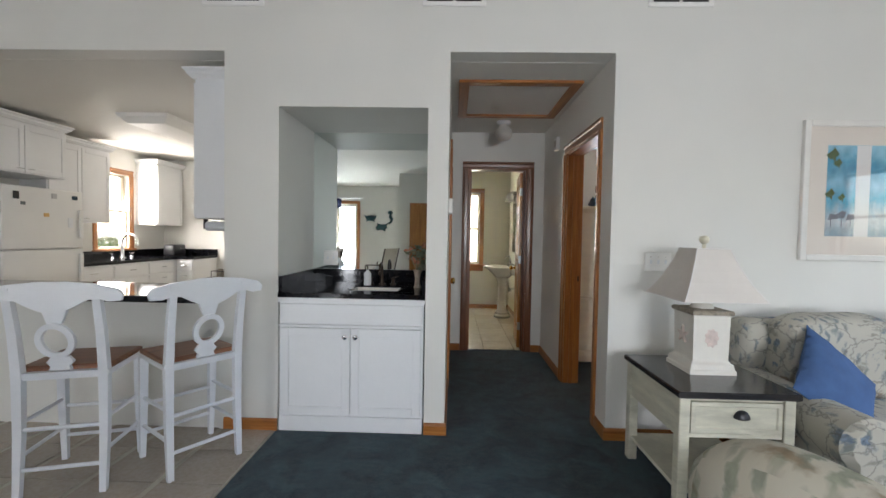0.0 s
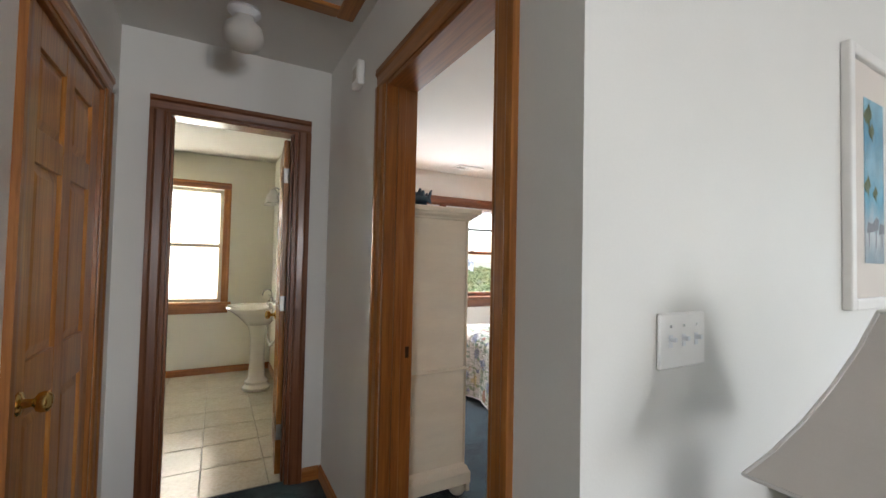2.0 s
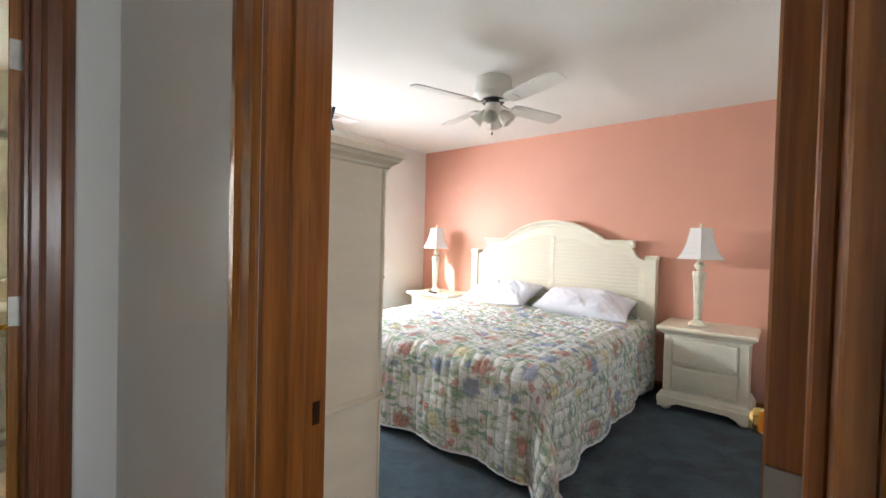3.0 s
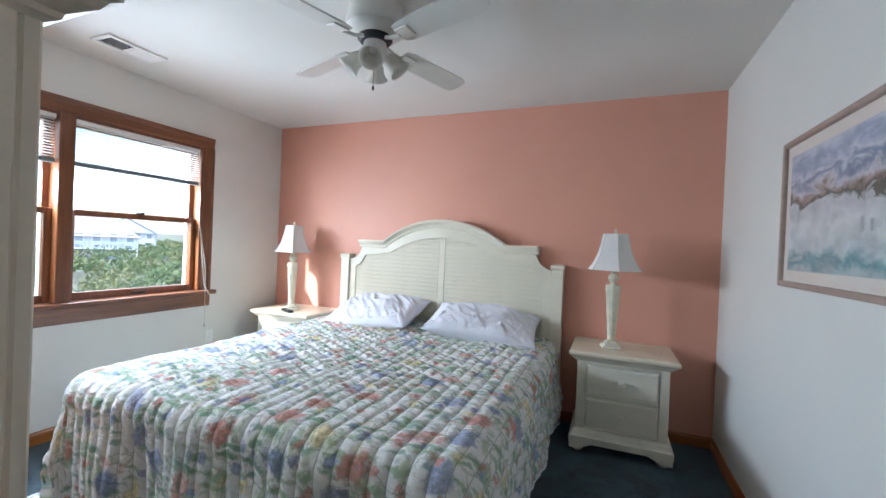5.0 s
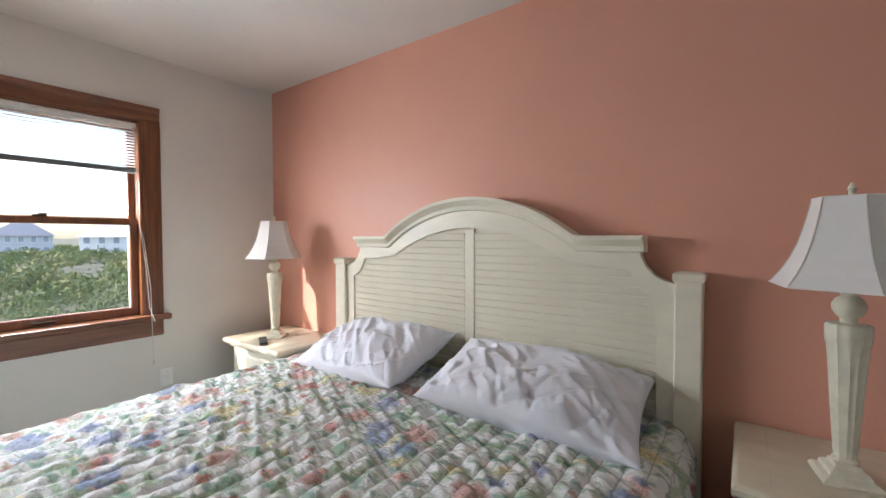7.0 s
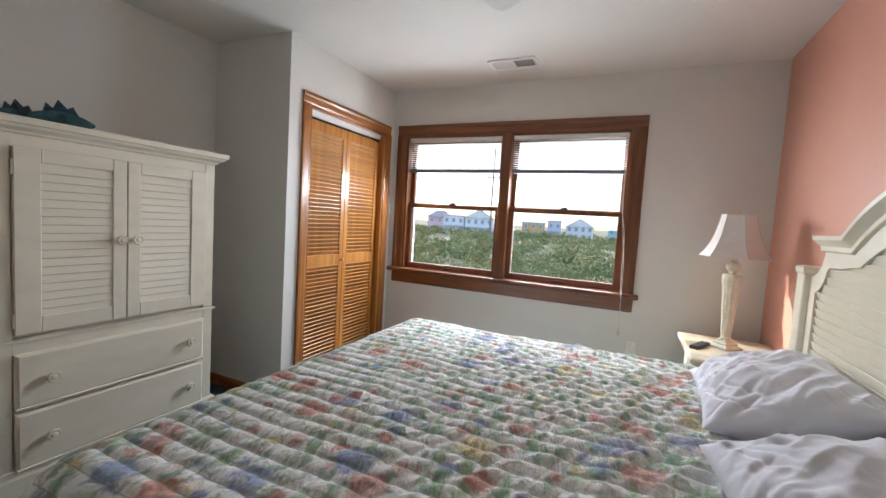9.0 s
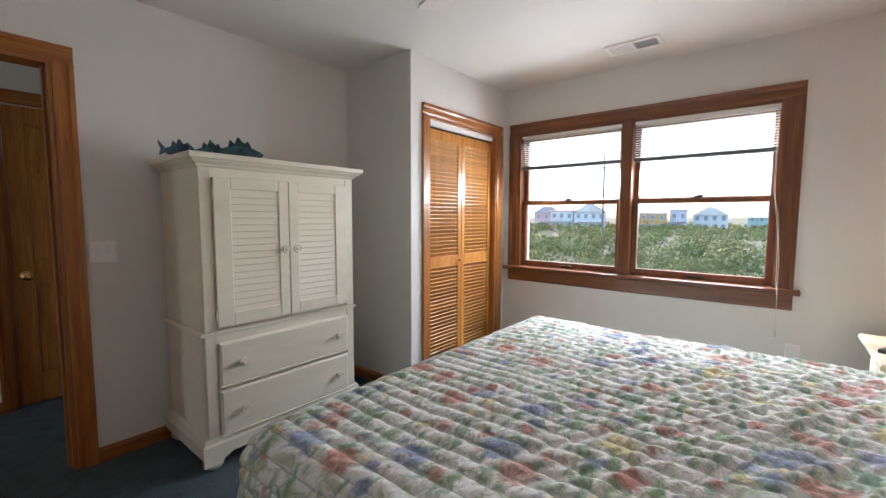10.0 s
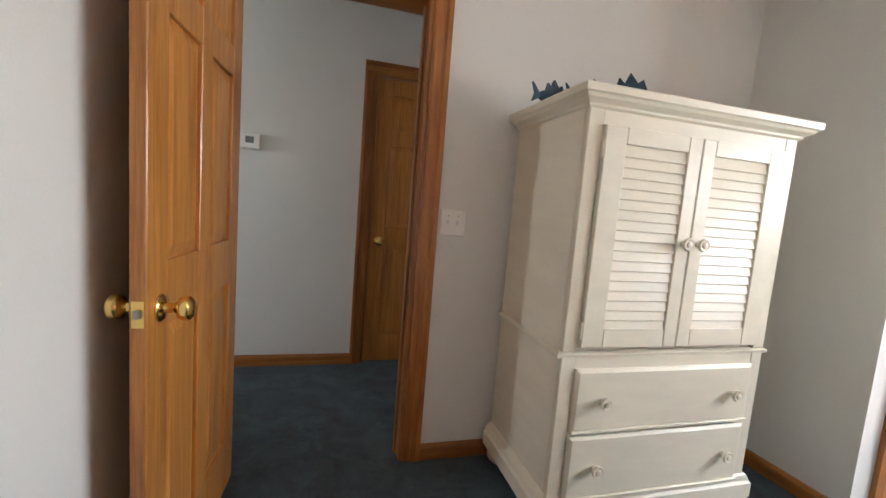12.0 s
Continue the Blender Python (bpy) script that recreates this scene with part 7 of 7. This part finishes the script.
part("lever", B(0.088, 0.11, -0.015, 0.015, 0.10, 0.115), "chrome", to)
base_run("base_cabinet_east", -1.75, -1.203, 3.44, 4.6, "z", 1, "white base cabinet beside the breakfast bar")
ec = solo("counter_east", B(-1.78, -1.203, 3.43, 4.62, 0.873, 0.909, bev=0.003), "black_granite", "polished black granite counter by the bar", "counter")
rk = thing("wire_rack", (-1.50, 3.70, 0.909), "dark wire rack of small jars on the counter", "rack")
bm = bmesh.new()
for z in (0.01, 0.07):
    tube(bm, [(-0.14, -0.06, z), (0.14, -0.06, z), (0.14, 0.06, z), (-0.14, 0.06, z), (-0.14, -0.06, z)], 0.003, 6)
for x in (-0.14, 0.0, 0.14):
    rod(bm, (x, -0.06, 0.0), (x, -0.06, 0.07), 0.003, seg=6)
    rod(bm, (x, 0.06, 0.0), (x, 0.06, 0.07), 0.003, seg=6)
part("frame", bm, "dark_metal", rk)
for i in range(4):
    bm = bmesh.new()
    lathe(bm, [(0.024, 0.0), (0.026, 0.004), (0.026, 0.06), (0.018, 0.072), (0.018, 0.085)], 14, (-0.10 + i * 0.066, 0, 0.0))
    part("jar", bm, "lamp_stone", rk, smooth=True)
pt = thing("paper_towel_holder", (-1.40, 3.42, 1.335), "white paper towel roll under the wall cabinet", "paper towel")
bm = bmesh.new()
rod(bm, (-0.135, 0, 0), (0.135, 0, 0), 0.035, seg=24)
part("roll", bm, "soap_white", pt, smooth=True)
bm = bmesh.new()
for x in (-0.15, 0.15):
    box(bm, x - 0.005, x + 0.005, -0.02, 0.02, -0.02, 0.052)
part("bracket", bm, "dark_metal", pt)
kl = thing("kitchen_light", (-2.8, 5.05, CEIL + 0.008), "long white fluorescent ceiling light box", "ceiling light")
bm = bmesh.new()
loft(bm, [rect(-0.24 + o, 0.24 - o, -0.62 + o, 0.62 - o, -z) for z, o in ((0.0, -0.02), (0.03, -0.01), (0.06, 0.02), (0.09, 0.05))])
part("diffuser", bm, "white_plastic", kl)

# ---- bathroom ----
sk = thing("pedestal_sink", (1.085, 7.03, 0), "white porcelain pedestal sink under the bathroom lamp", "sink")
bm = bmesh.new()
prof = [(0.125, 0.0), (0.13, 0.03), (0.105, 0.06), (0.11, 0.085), (0.078, 0.12), (0.068, 0.30), (0.068, 0.50), (0.085, 0.60), (0.11, 0.66)]
lathe(bm, prof, 28)
part("pedestal", bm, "porcelain", sk, "fluted white pedestal", True)
bm = bmesh.new()


def oval(a, b, z, dx=0.0, k=36):
    return [(max(-9, dx + a * math.cos(2 * math.pi * i / k)), b * math.sin(2 * math.pi * i / k) * (1 + 0.06 * math.cos(4 * math.pi * i / k)), z) for i in range(k)]


loft(bm, [oval(0.11, 0.11, 0.64), oval(0.16, 0.19, 0.70), oval(0.215, 0.265, 0.765, -0.02), oval(0.25, 0.30, 0.80, -0.04), oval(0.255, 0.305, 0.815, -0.04), oval(0.245, 0.295, 0.825, -0.04), oval(0.19, 0.235, 0.815, -0.05), oval(0.14, 0.18, 0.74, -0.05), oval(0.04, 0.05, 0.715, -0.05)])
part("basin", bm, "porcelain", sk, "scalloped white basin", True)
part("back_ledge", B(0.10, 0.20, -0.26, 0.26, 0.70, 0.855, bev=0.02, seg=2), "porcelain", sk, smooth=True)
faucet((1.205, 7.03, 0.855), "chrome", "small chrome basin faucet with two handles", -90, 0.8)
bm = bmesh.new()
tube(bm, [(1.16, 6.96, 0.65), (1.17, 6.94, 0.50), (1.19, 6.90, 0.44), (1.22, 6.90, 0.48), (1.285, 6.90, 0.48)], 0.016, 10)
solo("drain_trap", bm, "chrome", "chrome drain pipe under the sink", "pipe", smooth=True)
sconce = thing("wall_lamp", (1.285, 7.03, 1.98), "bathroom wall lamp with a glass bell shade", "wall lamp")
part("backplate", B(-0.02, 0.0, -0.20, 0.20, -0.05, 0.05, bev=0.006), "chrome", sconce)
for y in (-0.13, 0.13):
    bm = bmesh.new()
    tube(bm, [(-0.02, y, 0.0), (-0.09, y, 0.03), (-0.11, y, 0.0)], 0.008, 8)
    part("arm", bm, "chrome", sconce)
    bm = bmesh.new()
    lathe(bm, [(0.02, 0.01), (0.035, -0.01), (0.045, -0.05), (0.05, -0.09), (0.064, -0.125)], 20, (-0.11, y, 0), cap=False)
    sh = part("glass_shade", bm, "globe_glass", sconce, "milky glass bell shade", True)
    md = sh.modifiers.new("thickness", "SOLIDIFY")
    md.thickness = 0.003
solo("bathroom_mirror", B(1.276, 1.2835, 6.70, 7.36, 1.05, 1.85), "mirror", "frameless mirror over the bathroom sink", "mirror")

# ---- outdoors ----
bm = bmesh.new()
R = 2500.0
vs = [bm.verts.new((x, y, -3.2)) for x, y in ((-R, -R), (R, -R), (R, R), (-R, R))]
bm.faces.new(vs)
solo("ground", bm, "sand_ground", "sandy ground with coarse grass", "ground", "structure")


def thicket():
    """Dense coastal shrubs: mounded crowns of many small leaves with gaps."""
    rng = np.random.default_rng(11)
    groups = {"leaf_green": [], "leaf_olive": []}
    n = 1500
    d = np.concatenate((7 + 85 * rng.random(900) ** 1.5, rng.uniform(92, 190, 600)))
    ang = np.radians(rng.uniform(38, 142, n))
    px, py = 3.0 + d * np.cos(ang), 6.0 + d * np.sin(ang)
    for i in range(n):
        if py[i] < 9.3:
            continue
        h = rng.uniform(1.5, 2.5) + 0.003 * d[i]
        r = rng.uniform(0.8, 1.7)
        if d[i] > 92:
            h, r = rng.uniform(1.5, 2.9), rng.uniform(1.6, 3.4)
        near = d[i] < 30
        k = int(360 if d[i] < 18 else 230 if near else 110 if d[i] < 95 else 70)
        size = (0.048 if d[i] < 18 else 0.075 if near else 0.17 if d[i] < 95 else 0.36)
        u = rng.normal(size=(k, 3))
        u /= np.linalg.norm(u, axis=1)[:, None]
        u[:, 2] = np.abs(u[:, 2]) * rng.uniform(0.5, 1.0, k)
        rad = (0.75 + 0.35 * rng.random(k)) * (1 + 0.25 * np.sin(u[:, 0] * 5 + i) * np.cos(u[:, 1] * 4))
        c = np.column_stack((px[i] + u[:, 0] * r * rad, py[i] + u[:, 1] * r * rad, -3.2 + h * 0.35 + u[:, 2] * h * 0.65 * rad))
        a = rng.normal(size=(k, 3))
        a /= np.linalg.norm(a, axis=1)[:, None]
        b = np.cross(a, u + 0.3 * rng.normal(size=(k, 3)))
        b /= np.linalg.norm(b, axis=1)[:, None] + 1e-6
        s = size * rng.uniform(0.6, 1.5, k)[:, None]
        q = np.stack((c - a * s, c + b * s * 0.55, c + a * s * 1.2, c - b * s * 0.5), axis=1)
        groups["leaf_green" if rng.random() < 0.62 else "leaf_olive"].append(q)
    for mt, qs in groups.items():
        v = np.concatenate(qs).reshape(-1, 3)
        me = bpy.data.meshes.new("shrubs")
        me.from_pydata(v.tolist(), [], np.arange(len(v)).reshape(-1, 4).tolist())
        me.materials.append(M[mt])
        tagged(new("shrubs", me), "dense green coastal shrubs outside the window" if mt == "leaf_green" else "olive and yellowish coastal shrubs outside the window", "shrubs", kind="stuff")
    bm = bmesh.new()
    for i in range(0, n, 9):
        if d[i] < 30 and py[i] > 9.3:
            for k in range(3):
                rod(bm, (px[i], py[i], -3.2), (px[i] + rng.uniform(-0.7, 0.7), py[i] + rng.uniform(-0.7, 0.7), -3.2 + rng.uniform(1.2, 2.0)), 0.05, 0.015, 6)
    tagged(new("shrub_stems", mesh_of(bm, "shrub_stems", "trunk_bark")), "grey brown stems of the shrubs", "shrubs", kind="stuff")


thicket()


def beach_house(x, y, w, d, h, wallm, roofm, rz, label, roof="gable", deck=True):
    """A storeyed beach house with windows, a roof and a railed deck."""
    s = thing("beach_house", (x, y, -3.2), label, "house", rz, "beach houses")
    part("wall", B(-w / 2, w / 2, -d / 2, d / 2, 0.0, h), wallm, s)
    rh = w * 0.32
    bm = bmesh.new()
    if roof == "gable":
        prism(bm, [(-w / 2 - 0.4, h - 0.1), (w / 2 + 0.4, h - 0.1), (0, h + rh)], 1, -d / 2 - 0.4, d / 2 + 0.4)
        bm2 = bmesh.new()
        prism(bm2, [(-w / 2, h), (w / 2, h), (0, h + rh - 0.25)], 1, -d / 2 - 0.43, -d / 2 - 0.402)
        part("gable", bm2, wallm, s)
    elif roof == "hip":
        loft(bm, [rect(-w / 2 - 0.5, w / 2 + 0.5, -d / 2 - 0.5, d / 2 + 0.5, h), rect(-w * 0.18, w * 0.18, -0.1, 0.1, h + rh * 0.9)])
    else:
        prism(bm, [(-d / 2 - 0.3, h), (d / 2 + 0.3, h + 0.4), (d / 2 + 0.3, h + 0.7), (-d / 2 - 0.3, h + 0.3)], 0, -w / 2 - 0.3, w / 2 + 0.3)
    part("roof", bm, roofm, s)
    storeys = max(2, int(h / 2.6))
    cols = max(2, int(w / 2.1))
    pane = B(-0.48, 0.48, -0.03, 0.0, 0.0, 1.3)
    pm = mesh_of(pane, "window", "house_glass")
    fm = mesh_of(B(-0.62, 0.62, -0.02, 0.01, -0.14, 1.44), "window_frame", "house_trim")
    for k in range(storeys):
        z = k * h / storeys + 1.0
        for c in range(cols):
            xx = -w / 2 + (c + 0.5) * w / cols
            wn2 = piece("window", pm, s, (xx, -d / 2 - 0.012, z))
            piece("window_frame", fm, wn2, (0, 0.012, 0))
    if deck:
        zf = h / storeys
        for k in range(1, storeys):
            part("deck", B(-w / 2, w / 2, -d / 2 - 1.6, -d / 2, k * zf - 0.2, k * zf), "house_trim", s)
            bm = bmesh.new()
            box(bm, -w / 2, w / 2, -d / 2 - 1.6, -d / 2 - 1.5, k * zf + 0.95, k * zf + 1.05)
            for i in range(int(w / 0.8) + 1):
                xx = -w / 2 + 0.05 + i * (w - 0.1) / int(w / 0.8)
                box(bm, xx - 0.05, xx + 0.05, -d / 2 - 1.58, -d / 2 - 1.52, k * zf, k * zf + 0.95)
            part("railing", bm, "house_trim", s)
        for xx in (-w / 2 + 0.15, w / 2 - 0.15):
            part("post", B(xx - 0.12, xx + 0.12, -d / 2 - 1.6, -d / 2 - 1.36, 0.0, (storeys - 1) * zf), "house_trim", s)


beach_house(-57, 135, 8, 8, 5.6, "house_pink", "house_roof", 20, "pink stilted beach house with decks far beyond the shrubs", "hip")
beach_house(-52, 136, 7, 9, 6.2, "house_white", "house_pink", 18, "pale beach house with a pink roof beyond the shrubs", "flat")
beach_house(-43, 137, 9, 9, 6.0, "house_white", "house_roof", 15, "white gabled beach house with decks beyond the shrubs")
beach_house(-34.5, 141, 2.0, 8, 4.6, "house_magenta", "house_white", 15, "narrow magenta beach house beyond the shrubs", "flat", False)
beach_house(-27, 148, 7.5, 9, 5.4, "house_orange", "house_gray", 10, "orange beach house with white windows beyond the shrubs", "flat", False)
beach_house(-20.5, 151, 4.5, 9, 6.4, "house_lavender", "house_gray", 10, "lavender beach house with decks beyond the shrubs", "flat")
beach_house(-12.5, 156, 9, 9, 5.0, "house_white", "house_roof", 6, "white gabled beach house beyond the shrubs", "gable", False)
beach_house(0, 168, 7, 8, 4.4, "house_teal", "house_gray", 0, "teal beach house beyond the shrubs", "hip", False)
beach_house(10, 170, 7, 8, 4.4, "house_gray", "house_roof", -4, "grey gabled beach house beyond the shrubs")
beach_house(24, 150, 11, 9, 5.0, "house_gray", "house_roof", -12, "low grey beach house beyond the shrubs", "hip", False)
beach_house(44, 86, 13, 10, 3.6, "house_gray", "house_tan", -30, "grey beach house with a tan hip roof beyond the shrubs", "hip")
beach_house(34, 120, 10, 9, 4.6, "house_white", "house_gray", -20, "white low beach house beyond the shrubs", "hip", False)
beach_house(64, 110, 11, 9, 4.4, "house_lavender", "house_roof", -35, "pale lavender beach house beyond the shrubs", "gable", False)
beach_house(-78, 140, 12, 9, 5.5, "house_gray", "house_roof", 28, "grey beach house far beyond the shrubs", "gable", False)
up = thing("utility_pole", (-15.0, 62.5, -3.2), "tall grey wooden utility pole with a cross arm", "utility pole")
bm = bmesh.new()
rod(bm, (0, 0, 0), (0, 0, 15.5), 0.17, 0.11, 10)
part("pole", bm, "pole_wood", up)
part("cross_arm", B(-1.1, 1.1, -0.06, 0.06, 11.2, 11.35), "pole_wood", up)
for x in (-0.95, 0.0, 0.95):
    bm = bmesh.new()
    lathe(bm, [(0.05, 11.35), (0.07, 11.45), (0.04, 11.6)], 10, (x, 0, 0))
    part("insulator", bm, "house_gray", up)

# ---- floor tiles ----


def tiled(name, x0, x1, y0, y1, size, mat, label, singles):
    f = thing(name, (0, 0, 0), label, "tile floor", kind="structure")
    part("grout_bed", B(x0, x1, y0, y1, -0.06, -0.003), "grout", f)
    bm = bmesh.new()
    g = 0.0022
    loft(bm, [rect(-size / 2 + g + o, size / 2 - g - o, -size / 2 + g + o, size / 2 - g - o, z) for z, o in ((-0.004, 0.0), (0.0015, 0.0), (0.003, 0.0025))])
    me = mesh_of(bm, "tile", mat)
    rest = bmesh.new()
    nx, ny = int((x1 - x0) / size), int((y1 - y0) / size)
    count = False
    for i in range(nx):
        for j in range(ny):
            x, y = x0 + (i + 0.5) * (x1 - x0) / nx, y0 + (j + 0.5) * (y1 - y0) / ny
            if singles(x, y):
                piece("tile", me, f, (x, y, 0))
            else:
                count = True
                loft(rest, [rect(x - size / 2 + g, x + size / 2 - g, y - size / 2 + g, y + size / 2 - g, z) for z in (-0.004, 0.003)])
    if count:
        tagged(part("tiles", rest, mat, f, "beige floor tiles"), kind="stuff")
    else:
        rest.free()


tiled("floor_bathroom", -0.745, 1.355, 5.10, 7.90, 0.35, "bath_tile", "glossy cream bathroom floor tiles", lambda x, y: True)
tiled("floor_kitchen", -4.5, -0.85, -3.2, 7.1, 0.332, "kitchen_tile", "beige ceramic kitchen floor tiles", lambda x, y: 0.8 < y < 5.0)
